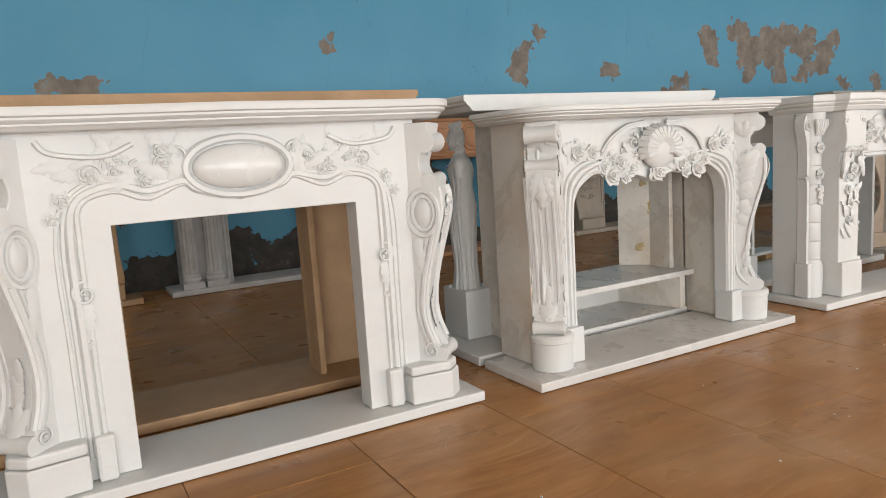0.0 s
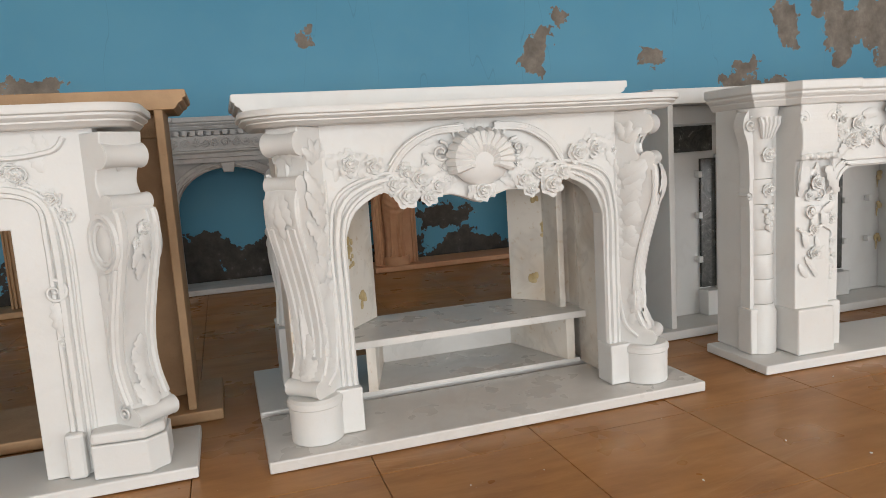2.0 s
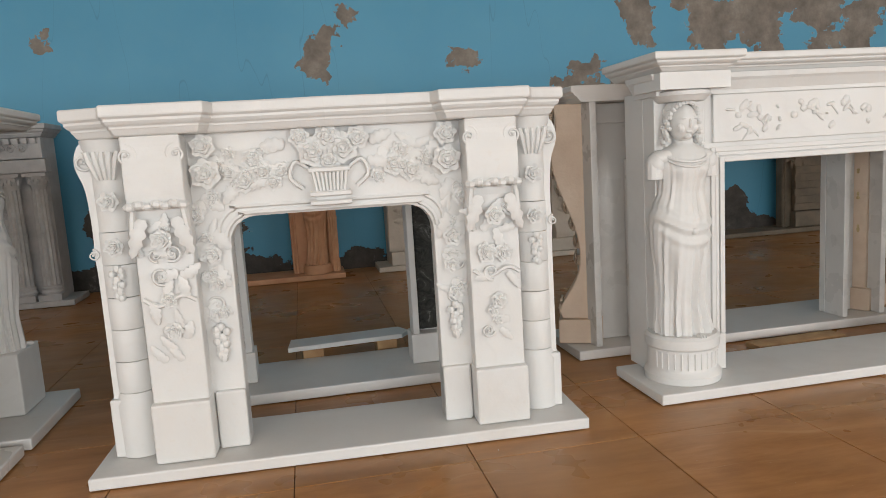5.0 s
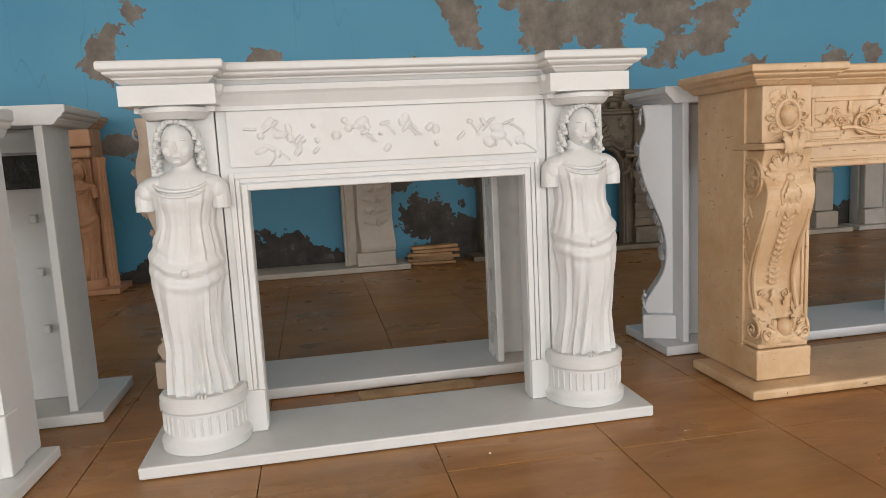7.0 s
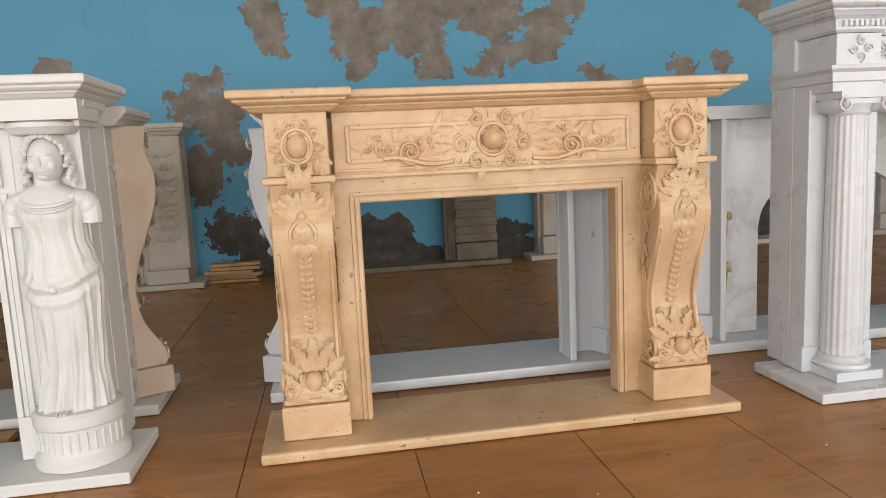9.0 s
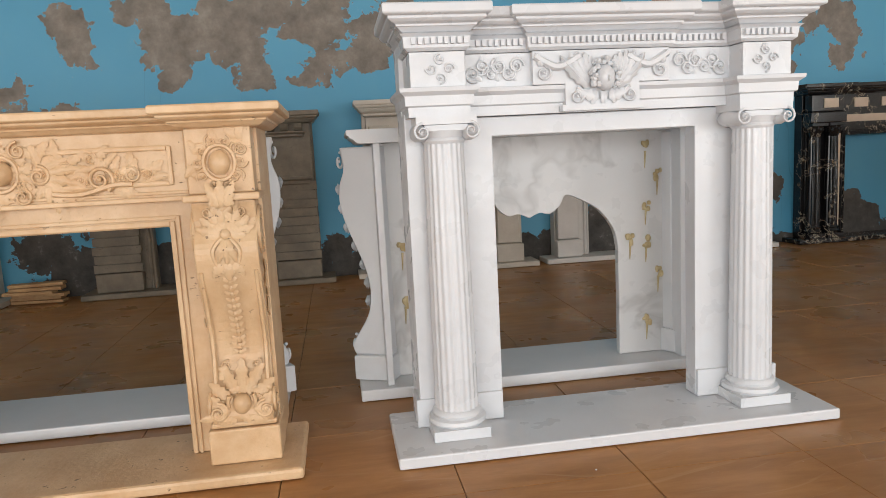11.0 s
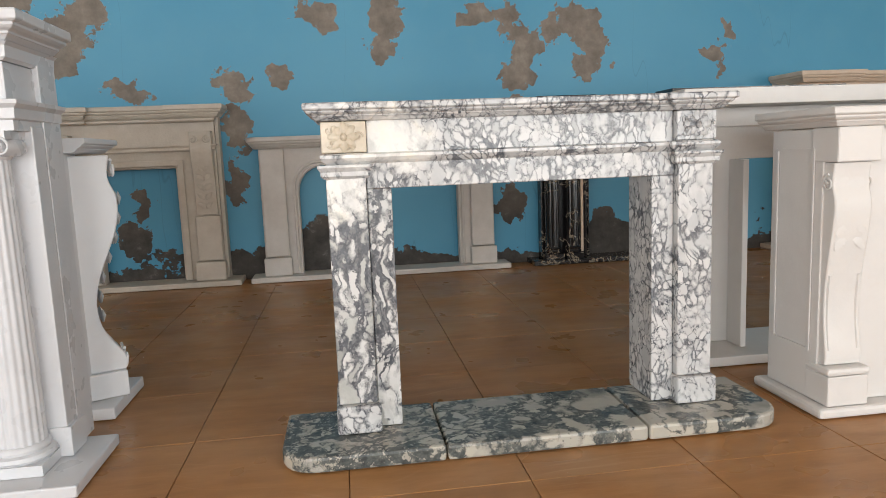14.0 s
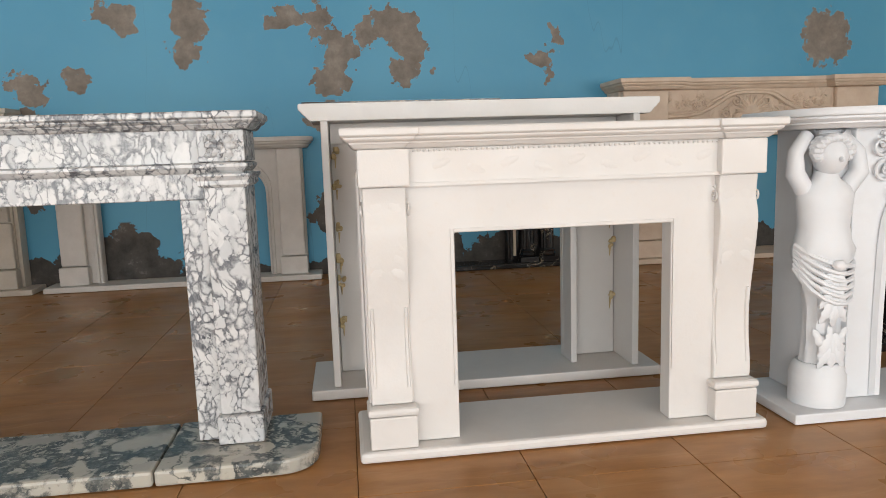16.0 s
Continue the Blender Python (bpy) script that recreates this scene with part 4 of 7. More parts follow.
    side_line = [(0.14, 0.20), (0.155, 0.24), (0.115, 0.31), (0.10, 0.40), (0.115, 0.54), (0.15, 0.68), (0.185, 0.80), (0.192, 0.87), (0.175, 0.93), (0.125, 0.96), (0.11, 0.99), (0.12, 1.03), (0.15, 1.08), (0.15, 1.135)]
    for s in (-1, 1):
        w = 0.135
        leg, at, reach = console_leg(fp, m, s, 0.60, w, side_line, ((0.155, 0.945, 0.030), (0.14, 1.08, 0.042), (0.145, 0.235, 0.032)))
        bm = bmesh.new()
        face = lambda z: -reach(z)
        for e in (-0.045, -0.015, 0.015, 0.045):
            curve(bm, [(e, face(z) + 0.001, z) for z in (0.34, 0.42, 0.5, 0.6, 0.7, 0.8)], 0.008)
        for e in (-1, 1):
            side = bmesh.new()
            curve(side, [(-e * (reach(z) - 0.010), -0.001, z) for z in (0.28, 0.36, 0.46, 0.56, 0.68, 0.8, 0.9)], 0.009)
            curve(side, [(-e * q, -0.001, z) for q, z in ((0.03, 0.95), (0.028, 0.62), (0.03, 0.42), (0.05, 0.29), (0.10, 0.235))], 0.008)
            for i in range(9):
                z = 0.88 - 0.04 * i
                leaf(side, -e * (0.045 + 0.002 * i + 0.012 * (i % 2)), -0.001, z + random.uniform(-0.012, 0.012), 90 + e * (62 - 3 * i + random.uniform(-16, 16)), (0.125 - 0.008 * i) * random.uniform(0.85, 1.2), 0.056 + 0.02 * random.random(), 0.26, -e * random.uniform(15, 55), 4)
                leaf(side, -e * 0.05, -0.001, z + 0.01, 90 - e * random.uniform(20, 80), 0.05, 0.038, 0.3, e * 30, 2)
            for i in range(4):
                leaf(side, -e * (0.07 + 0.01 * (i % 2)), -0.001, 0.29 + 0.04 * i, 90 + e * 40, 0.06, 0.036, 0.3, -e * 30, 3)
            for a in (20, 60, 100):
                leaf(side, -e * 0.07, -0.001, 1.02, 90 + e * (a - 30), 0.08, 0.045, 0.3, -e * 25, 3)
            add_to(bm, side, pose(e * w / 2, 0, 0, 0, 0, e * 90))
        for a, q in ((-90, 0.16), (-68, 0.12), (-112, 0.12)):
            leaf(bm, 0, 0, 0.92, a, q, 0.06, 0.22, face=face)
        for a, q, z in ((90, 0.10, 0.26), (65, 0.08, 0.26), (115, 0.08, 0.26), (90, 0.08, 0.34)):
            leaf(bm, 0, 0, z, a, q, 0.05, 0.22, face=face)
        for a in (-135, -90, -45):
            leaf(bm, 0, 0, 1.09, a, 0.085, 0.05, 0.3, face=face)
        part("leg_carving", moved(bm, at), m, leg, smooth=True)
        bm = lathe(bmesh.new(), [(0.092, z0), (0.094, 0.17), (0.099, 0.175), (0.099, 0.195), (0.088, 0.205)], s * 0.672, 0.118, 22)
        part("round_plinth", bm, m, fp, smooth=True)
        part("inner_plinth", slab(min(s * 0.505, s * 0.60), max(s * 0.505, s * 0.60), 0.09, 0.20, z0, 0.21), m, fp, bevel=0.006)
    return set_back(fp, 0.035)


def rose_garland_fireplace():
    fp = thing("fireplace", 4.582, 2.235, "white marble fireplace carved with roses, grapes and flower basket", "fireplace", FRONT, turn=-2.3)
    m = WHITE
    hearth(fp, 1.685, 0.40, m)
    z0 = 0.047
    part("surround", surround(bmesh.new(), 1.26, z0, 1.13, arch(0.69, 0.84, kind="round", r=0.09), 0.14, 0.22), m, fp, bevel=0.006)
    returns(fp, 1.56, 0.40, 0.236, z0, 1.13, m)
    line = [(-0.78, 0.42), (-0.78, 0.14), (-0.66, 0.10), (-0.64, 0.04), (-0.40, 0.04), (-0.38, 0.10), (-0.2, 0.10), (0, 0.08), (0.2, 0.10), (0.38, 0.10), (0.40, 0.04), (0.64, 0.04), (0.66, 0.10), (0.78, 0.14), (0.78, 0.42)]
    part("mantel_shelf", shelf(bmesh.new(), line, cornice(1.12, 1.215, 0.045)), m, fp, bevel=0.003)
    bm = bmesh.new()
    for o in (0.012, 0.035):
        edge = [(p + (o if p > 0 else -o), q + o) for p, q in arch(0.69, 0.84, kind="round", r=0.09)[1:-1]]
        curve(bm, [(p, 0.138, q) for p, q in edge], 0.008, 5, 2)
    part("moulded_frame", bm, m, fp, smooth=True)
    bm = bmesh.new()
    prism(bm, [(-0.055, 0.86), (-0.045, 0.90), (-0.065, 0.985), (0.065, 0.985), (0.045, 0.90), (0.055, 0.86)], 0.10, 0.16)
    for z in (0.87, 0.90, 0.98):
        tube(bm, [(-0.066, 0.10, z), (0, 0.085, z), (0.066, 0.10, z)], 0.010)
    for i in range(-4, 5):
        tube(bm, [(i * 0.011, 0.098, 0.905), (i * 0.014, 0.094, 0.975)], 0.006, 5)
    for s in (-1, 1):
        curve(bm, [(s * 0.06, 0.135, 0.98), (s * 0.11, 0.125, 1.01), (s * 0.13, 0.125, 0.96), (s * 0.09, 0.13, 0.92)], 0.008)
    part("flower_basket", bm, m, fp, smooth=True)
    bm = bmesh.new()
    for s in (-1, 1):
        for x, z, r in ((0.22, 0.985, 0.04), (0.28, 0.96, 0.042), (0.25, 1.03, 0.036), (0.33, 0.99, 0.028)):
            rose(bm, s * x, 0.135, z, r)
        for x, z, r in ((0.40, 1.08, 0.04), (0.40, 0.99, 0.05), (0.41, 0.72, 0.036), (0.40, 0.62, 0.03), (0.41, 0.52, 0.028), (0.45, 0.86, 0.036)):
            rose(bm, s * x, 0.115 if z > 0.9 else 0.13, z, r)
    for x, z, r in ((-0.05, 1.04, 0.05), (0.05, 1.05, 0.052), (0.0, 1.09, 0.045), (-0.09, 1.09, 0.035), (0.1, 1.08, 0.04), (0.0, 1.01, 0.04)):
        rose(bm, x, 0.115, z, r)
    part("rose_carving", bm, m, fp)
    bm = bmesh.new()
    for s in (-1, 1):
        for x, z, a in ((0.2, 1.0, 30), (0.2, 0.97, -20), (0.33, 1.0, 40), (0.3, 0.95, -40), (0.42, 0.92, 230), (0.42, 0.90, 300), (0.4, 0.80, 240), (0.42, 0.78, 300), (0.40, 0.68, 250), (0.41, 0.57, 290), (0.14, 1.07, 10), (0.13, 1.0, -10)):
            leaf(bm, s * x, 0.137, z, a if s > 0 else 180 - a, 0.085, 0.05, 0.32, 20)
        fill(bm, s * 0.385, s * 0.435, 0.50, 0.98, 0.137, 15, 40 + s, 0.042, 0.3)
        fill(bm, s * 0.14, s * 0.36, 0.93, 1.06, 0.137, 12, 50 + s, 0.042, 0.3)
        for i in range(14):
            ball(bm, (s * (0.405 + 0.022 * math.sin(i * 2.4) * (1 - i / 18)), 0.125, 0.475 - 0.0085 * i), 0.015, 7, 5)
    part("leaf_carving", bm, m, fp, smooth=True)
    for s in (-1, 1):
        # stepped pilaster with a scrolled head
        at = pose(s * 0.545, 0.20, 0)
        head = smoothline([(-0.126, 0.22), (-0.126, 0.60), (-0.126, 0.86), (-0.150, 0.895), (-0.164, 0.93), (-0.166, 1.0), (-0.156, 1.07), (-0.160, 1.12)], 4)
        bm = prism(bmesh.new(), head + [(0.02, 1.12), (0.02, 0.22)], -0.09, 0.09, "x")
        leg = part("leg", moved(bm, at), m, fp, bevel=0.006)
        bm = bmesh.new()
        for e in (-1, 1):
            scroll(bm, e * 0.075, -0.15, 1.06, 0.035, 1.4, e)
            curve(bm, [(e * 0.075, -0.15, 0.90), (e * 0.085, -0.145, 0.80), (e * 0.07, -0.13, 0.74)], 0.010)
        for i in range(7):
            ball(bm, (-0.081 + 0.027 * i, -0.162, 0.90 + 0.006 * (i % 2)), (0.02, 0.02, 0.015), 7, 5)
        rose(bm, 0.0, -0.15, 0.79, 0.035)
        rose(bm, 0.005, -0.135, 0.49, 0.03)
        fill(bm, -0.055, 0.055, 0.56, 0.86, -0.134, 13, 20 + s, 0.045, 0.25)
        fill(bm, -0.045, 0.045, 0.36, 0.50, -0.13, 6, 30 + s, 0.04, 0.2)
        curve(bm, [(-0.08, -0.13, 0.60), (-0.03, -0.134, 0.575), (0.04, -0.134, 0.605), (0.085, -0.13, 0.585)], 0.008)
        leaf(bm, -0.05, -0.15, 0.86, 250, 0.13, 0.05, 0.3)
        leaf(bm, 0.05, -0.15, 0.86, 290, 0.13, 0.05, 0.3)
        part("leg_carving", moved(bm, at), m, leg, smooth=True)
        x = s * 0.545
        part("plinth", slab(x - 0.095, x + 0.095, 0.045, 0.22, z0, 0.25), m, fp, bevel=0.008)
        part("inner_plinth", slab(min(s * 0.345, s * 0.446), max(s * 0.345, s * 0.446), 0.12, 0.22, z0, 0.25), m, fp, bevel=0.008)
        # rounded outer pilaster of small blocks
        part("backing_panel", slab(min(s * 0.632, s * 0.752), max(s * 0.632, s * 0.752), 0.185, 0.24, z0, 1.12), m, fp)
        for z in np.arange(0.27, 0.80, 0.11):
            b = lathe(bmesh.new(), [(0.0615, z), (0.063, z + 0.003), (0.063, z + 0.105), (0.0615, z + 0.108)], s * 0.715, 0.205, 18)
            part("pilaster_block", b, m, fp, smooth=True)
        b = lathe(bmesh.new(), [(0.075, z0), (0.077, 0.23), (0.068, 0.25), (0.062, 0.268)], s * 0.715, 0.205, 18)
        part("round_plinth", b, m, fp, smooth=True)
        b = lathe(bmesh.new(), [(0.060, 0.82), (0.062, 1.0), (0.075, 1.06), (0.085, 1.12)], s * 0.715, 0.205, 18)
        head = part("pilaster_head", b, m, fp, smooth=True)
        b = bmesh.new()
        for e in (-0.04, -0.02, 0, 0.02, 0.04):
            tube(b, [(s * 0.715 + e * 0.6, 0.145, 0.99), (s * 0.715 + e, 0.128, 1.05), (s * 0.715 + e * 1.2, 0.13, 1.08)], [0.006, 0.011, 0.009], 6)
        for z, r in ((0.92, 0.034), (0.77, 0.032)):
            rose(b, s * 0.715, 0.14, z, r)
        for i in range(12):
            ball(b, (s * 0.715 + 0.02 * math.sin(i * 2.4) * (1 - i / 16), 0.135, 0.70 - 0.009 * i), 0.013, 7, 5)
        part("garland", b, m, head, smooth=True)
        b = bmesh.new()
        line = smoothline([(0.785, 0.22), (0.785, 0.70), (0.80, 0.75), (0.785, 0.78), (0.79, 0.95), (0.815, 1.04), (0.80, 1.10), (0.77, 1.12)], 4)
        prism(b, [(s * p, q) for p, q in line] + [(s * 0.755, 1.12), (s * 0.755, 0.22)], 0.17, 0.23)
        scroll(b, s * 0.785, 0.168, 1.05, 0.035, 1.4, s)
        scroll(b, s * 0.79, 0.168, 0.745, 0.02, 1.2, s)
        part("side_scroll", b, m, fp)
        part("side_plinth", slab(min(s * 0.745, s * 0.795), max(s * 0.745, s * 0.795), 0.15, 0.24, z0, 0.25), m, fp, bevel=0.006)
    return fp


def statue_fireplace():
    fp = thing("fireplace", 6.66, 2.305, "bright white marble fireplace with draped statue columns and relief frieze", "fireplace", FRONT)
    m = WHITE
    hearth(fp, 1.79, 0.40, m)
    z0 = 0.047
    part("surround", surround(bmesh.new(), 1.16, z0, 1.20, arch(0.985, 0.905), 0.18, 0.26), m, fp, bevel=0.004)
    for s in (-1, 1):
        part("backing_panel", slab(min(s * 0.583, s * 0.80), max(s * 0.583, s * 0.80), 0.17, 0.26, z0, 1.20), m, fp, bevel=0.004)
    returns(fp, 1.60, 0.42, 0.263, z0, 1.20, m)
    bm = bmesh.new()
    for o, r in ((0.012, 0.010), (0.034, 0.007), (0.052, 0.009)):
        x, z = 0.4925 + o, 0.905 + o
        for s in (-1, 1):
            box(bm, min(s * x - r, s * x + r), max(s * x - r, s * x + r), 0.18 - r * 1.2, 0.182, 0.20, z + r)
        box(bm, -x + r, x - r, 0.18 - r * 1.2, 0.182, z - r, z + r)
    part("moulded_frame", bm, m, fp, bevel=0.002)
    part("frieze", slab(-0.545, 0.545, 0.165, 0.181, 0.985, 1.175), m, fp, bevel=0.004)
    # worn low relief along the frieze
    bm = bmesh.new()
    rng = random.Random(4)
    for i in range(46):
        x = rng.uniform(-0.48, 0.48)
        z = rng.uniform(1.02, 1.13)
        ball(bm, (x, 0.165, z), (rng.uniform(0.008, 0.03), 0.010, rng.uniform(0.006, 0.022)), 9, 5, Matrix.Rotation(rng.uniform(-0.9, 0.9), 4, "Y"))
        if i % 2:
            b = rng.uniform(-0.05, 0.05)
            curve(bm, [(x, 0.164, z), (x + b, 0.163, z - 0.03), (x + b * 1.3, 0.164, z - rng.uniform(0.03, 0.055))], 0.005, 5, 3)
    part("relief", bm, m, fp, smooth=True)
    line = breaks(1.66, 0.25, 0.10, 0.145, 0.44)
    part("mantel_shelf", shelf(bmesh.new(), line, cornice(1.255, 1.325, 0.06)), m, fp, bevel=0.003)
    part("architrave", shelf(bmesh.new(), breaks(1.64, 0.25, 0.04, 0.155, 0.30), [(0, 1.175), (0.0, 1.19), (0.008, 1.205), (0.02, 1.225), (0.03, 1.235), (0.034, 1.2545)]), m, fp)
    for s in (-1, 1):
        x = s * 0.70
        b = bmesh.new()
        lathe(b, [(0.088, 1.15), (0.10, 1.16), (0.104, 1.168), (0.110, 1.172), (0.110, 1.186), (0.10, 1.192)], x, 0.145, 24)
        box(b, x - 0.145, x + 0.145, 0.035, 0.24, 1.192, 1.254)
        part("capital", b, m, fp, smooth=True)
        part("statue_column", moved(figure(0.235, 1.165, 0.14, s), pose(x, 0.155, 0)), m, fp, "carved draped statue on a round base", smooth=True)
        b = lathe(bmesh.new(), [(0.15, z0), (0.153, 0.075), (0.142, 0.09), (0.138, 0.10), (0.138, 0.18), (0.146, 0.19), (0.146, 0.225), (0.135, 0.237)], x, 0.16, 36)
        base = part("round_base", b, m, fp, smooth=True)
        b = bmesh.new()
        for i in range(15):
            a = radians(195 + 11 * i)
            tube(b, [(x + 0.1375 * math.cos(a), 0.16 + 0.1375 * math.sin(a), 0.108), (x + 0.1375 * math.cos(a), 0.16 + 0.1375 * math.sin(a), 0.172)], 0.005, 6)
        part("reeding", b, m, base, smooth=True)
        part("inner_plinth", slab(min(s * 0.495, s * 0.575), max(s * 0.495, s * 0.575), 0.165, 0.23, z0, 0.20), m, fp, bevel=0.004)
    return set_back(fp, 0.03)


def travertine_fireplace():
    fp = thing("fireplace", 8.86, 2.315, "yellow travertine fireplace with scrolled bracket legs and carved frieze", "fireplace", FRONT)
    m = YELLOW
    hearth(fp, 1.78, 0.44, m, bevel=0.012, label="chipped yellow stone hearth")
    z0 = 0.047
    part("surround", surround(bmesh.new(), 1.20, z0, 1.17, arch(0.98, 0.865), 0.16, 0.24), m, fp, bevel=0.005)
    returns(fp, 1.62, 0.46, 0.13, z0, 1.19, m, 0.04)
    bm = bmesh.new()
    for o, r in ((0.012, 0.008), (0.032, 0.006)):
        x, z = 0.49 + o, 0.865 + o
        for s in (-1, 1):
            box(bm, min(s * x - r, s * x + r), max(s * x - r, s * x + r), 0.152, 0.162, z0, z + r)
        box(bm, -x + r, x - r, 0.152, 0.162, z - r, z + r)
    part("moulded_frame", bm, m, fp, bevel=0.003)
    part("frieze", slab(-0.575, 0.575, 0.12, 0.235, 0.955, 1.19), m, fp, bevel=0.005)
    bm = bmesh.new()
    for z0_, z1_ in ((0.955, 0.972), (0.978, 0.990)):
        box(bm, -0.575, 0.575, 0.105 if z0_ < 0.96 else 0.112, 0.121, z0_, z1_)
    for a, b in (((-0.53, 1.01), (-0.515, 1.14)), ((0.515, 1.01), (0.53, 1.14)), ((-0.515, 1.125), (0.515, 1.14)), ((-0.515, 1.01), (0.515, 1.025))):
        box(bm, a[0], b[0], 0.11, 0.121, a[1], b[1])
    part("frieze_moulding", bm, m, fp, bevel=0.004)
    bm = bmesh.new()
    ball(bm, (0, 0.105, 1.075), (0.04, 0.045, 0.042), 16, 10)
    for q, r in ((0.054, 0.007),):
        curve(bm, [(q * math.cos(a), 0.108, 1.072 + q * 1.05 * math.sin(a)) for a in np.linspace(0, math.tau, 13)], r)
    for i in range(14):
        a = 360 * i / 14
        leaf(bm, 0.056 * math.cos(radians(a)), 0.115, 1.072 + 0.056 * math.sin(radians(a)), a + 25, 0.05, 0.036, 0.3, 30, 5)
    fill(bm, -0.12, 0.12, 0.985, 1.16, 0.112, 26, 61, 0.04, 0.0)
    for s in (-1, 1):
        scroll(bm, s * 0.06, 0.108, 1.145, 0.03, 1.4, s)
        scroll(bm, s * 0.06, 0.108, 0.995, 0.03, 1.4, -s)
        scroll(bm, s * 0.115, 0.11, 1.06, 0.035, 1.4, -s)
        for a, q in ((30, 0.20), (52, 0.15), (68, 0.11), (8, 0.20), (-14, 0.17), (-40, 0.10)):
            leaf(bm, s * 0.10, 0.115, 1.05, a if s > 0 else 180 - a, q * 0.85, 0.034, 0.14, -40 * s, 5)
        scroll(bm, s * 0.30, 0.112, 1.04, 0.045, 1.6, s, -60)
        scroll(bm, s * 0.40, 0.114, 1.05, 0.028, 1.5, -s, 120)
        curve(bm, [(s * 0.15, 0.112, 1.0), (s * 0.24, 0.105, 0.995), (s * 0.34, 0.108, 1.02), (s * 0.40, 0.11, 1.02)], 0.010)
        for x, z, a in ((0.30, 1.03, 100), (0.34, 1.0, -20), (0.38, 1.04, 50), (0.42, 1.04, -10), (0.44, 1.05, 25), (0.25, 1.02, 90), (0.22, 1.0, 60)):
            leaf(bm, s * x, 0.117, z, a if s > 0 else 180 - a, 0.075, 0.04, 0.22, 20)
        rose(bm, s * 0.455, 0.117, 1.05, 0.022)
        fill(bm, s * 0.10, s * 0.30, 1.0, 1.13, 0.116, 30, 60 + s, 0.04, 0.06)
        fill(bm, s * 0.30, s * 0.46, 1.02, 1.08, 0.117, 16, 64 + s, 0.034, 0.15)
    part("leaf_carving", bm, m, fp, smooth=True)
    line = breaks(1.66, 0.25, 0.09, 0.11, 0.46)
    part("mantel_shelf", shelf(bmesh.new(), line, cornice(1.188, 1.26, 0.075)), m, fp, bevel=0.005)
    for s in (-1, 1):
        x = s * 0.695
        at = pose(x, 0.20, 0)
        f = (0.19, 0.95, 0.17, 0.10, 0.20)
        bm = s_leg(bmesh.new(), 0.19, 0.95, 0.205, 0.17, 0.10, 0.20, 0.04)
        leg = part("leg", moved(bm, at), m, fp, bevel=0.008)
        bm = bmesh.new()
        for e in (-1, 1):
            curve(bm, [(e * 0.088, -leg_face(*f, z) - 0.001, z) for z in (0.32, 0.45, 0.6, 0.72)], 0.009)
            sub = bmesh.new()
            for r, w in ((0.070, 0.008), (0.050, 0.006)):
                curve(sub, [(-e * 0.10 + r * math.cos(a), -0.001, 0.845 + r * 1.1 * math.sin(a)) for a in np.linspace(0, math.tau, 15)], w)
            for a in range(0, 360, 60):
                leaf(sub, -e * 0.10, -0.002, 0.845, a, 0.044, 0.03, 0.3)
            for q in range(5):
                leaf(sub, -e * (0.095 - 0.006 * q), -0.002, 0.74 - 0.045 * q, -90 + (-1) ** q * 22, 0.055, 0.022, 0.3)
            scroll(sub, -e * 0.13, 0, 0.245, 0.045, 1.5, e, 90, 0.28)
            sub.transform(pose(e * 0.1035, 0, 0, 0, 0, e * 90))
            tmp = bpy.data.meshes.new("tmp")
            sub.to_mesh(tmp)
            sub.free()
            bm.from_mesh(tmp)
            bpy.data.meshes.remove(tmp)
        front = lambda q: -leg_face(*f, q)
        for i in range(13):
            z = 0.42 + 0.024 * i
            ball(bm, (0, front(z), z), (0.009, 0.006, 0.010), 7, 5)
            for e in (-1, 1):
                leaf(bm, e * 0.006, 0, z, 90 - e * 55, 0.020, 0.012, 0.16, face=front)
        # a cup of acanthus round a smooth boss at the foot
        ball(bm, (0, front(0.255), 0.255), (0.032, 0.030, 0.038), 14, 9)
        curve(bm, [(0.046 * math.cos(a), front(0.26) - 0.004, 0.262 + 0.056 * math.sin(a)) for a in np.linspace(math.pi * 0.85, math.pi * 2.15, 11)], 0.009)
        fill(bm, -0.085, 0.085, 0.215, 0.36, 0, 12, 72 + s, 0.034, 0.0, front)
        leaf(bm, 0, 0, 0.285, 90, 0.115, 0.05, 0.24, face=front)
        for e in (-1, 1):
            for u, z, a, q, w in ((0.022, 0.29, 72, 0.125, 0.045), (0.04, 0.26, 58, 0.12, 0.048), (0.05, 0.225, 62, 0.10, 0.045), (0.045, 0.21, 30, 0.075, 0.04), (0.02, 0.205, 8, 0.08, 0.035)):
                leaf(bm, e * u, 0, z, a if e > 0 else 180 - a, q * 0.82, w, 0.22, -30 * e, 5, face=front)
            scroll(bm, e * 0.078, front(0.235), 0.235, 0.034, 1.5, e)
            scroll(bm, e * 0.05, front(0.365), 0.375, 0.020, 1.3, -e, 60)
        # a palmette under the band with a pointed drop below it
        ball(bm, (0, front(0.84) - 0.004, 0.84), (0.020, 0.018, 0.020), 10, 7)
        for e in (-1, 1):
            for a, q, w in ((0, 0.105, 0.040), (24, 0.105, 0.042), (50, 0.10, 0.040), (76, 0.095, 0.036), (-22, 0.07, 0.034)):
                leaf(bm, e * 0.008, 0, 0.845, a if e > 0 else 180 - a, q * 0.84, w, 0.24, 25 * e, 5, face=front)
            curve(bm, [(e * 0.012, front(0.83) - 0.002, 0.83), (e * 0.042, front(0.79) - 0.002, 0.79), (e * 0.034, front(0.74) - 0.002, 0.745), (e * 0.014, front(0.72) - 0.002, 0.725)], 0.008)
            scroll(bm, e * 0.052, front(0.91), 0.915, 0.024, 1.5, e)
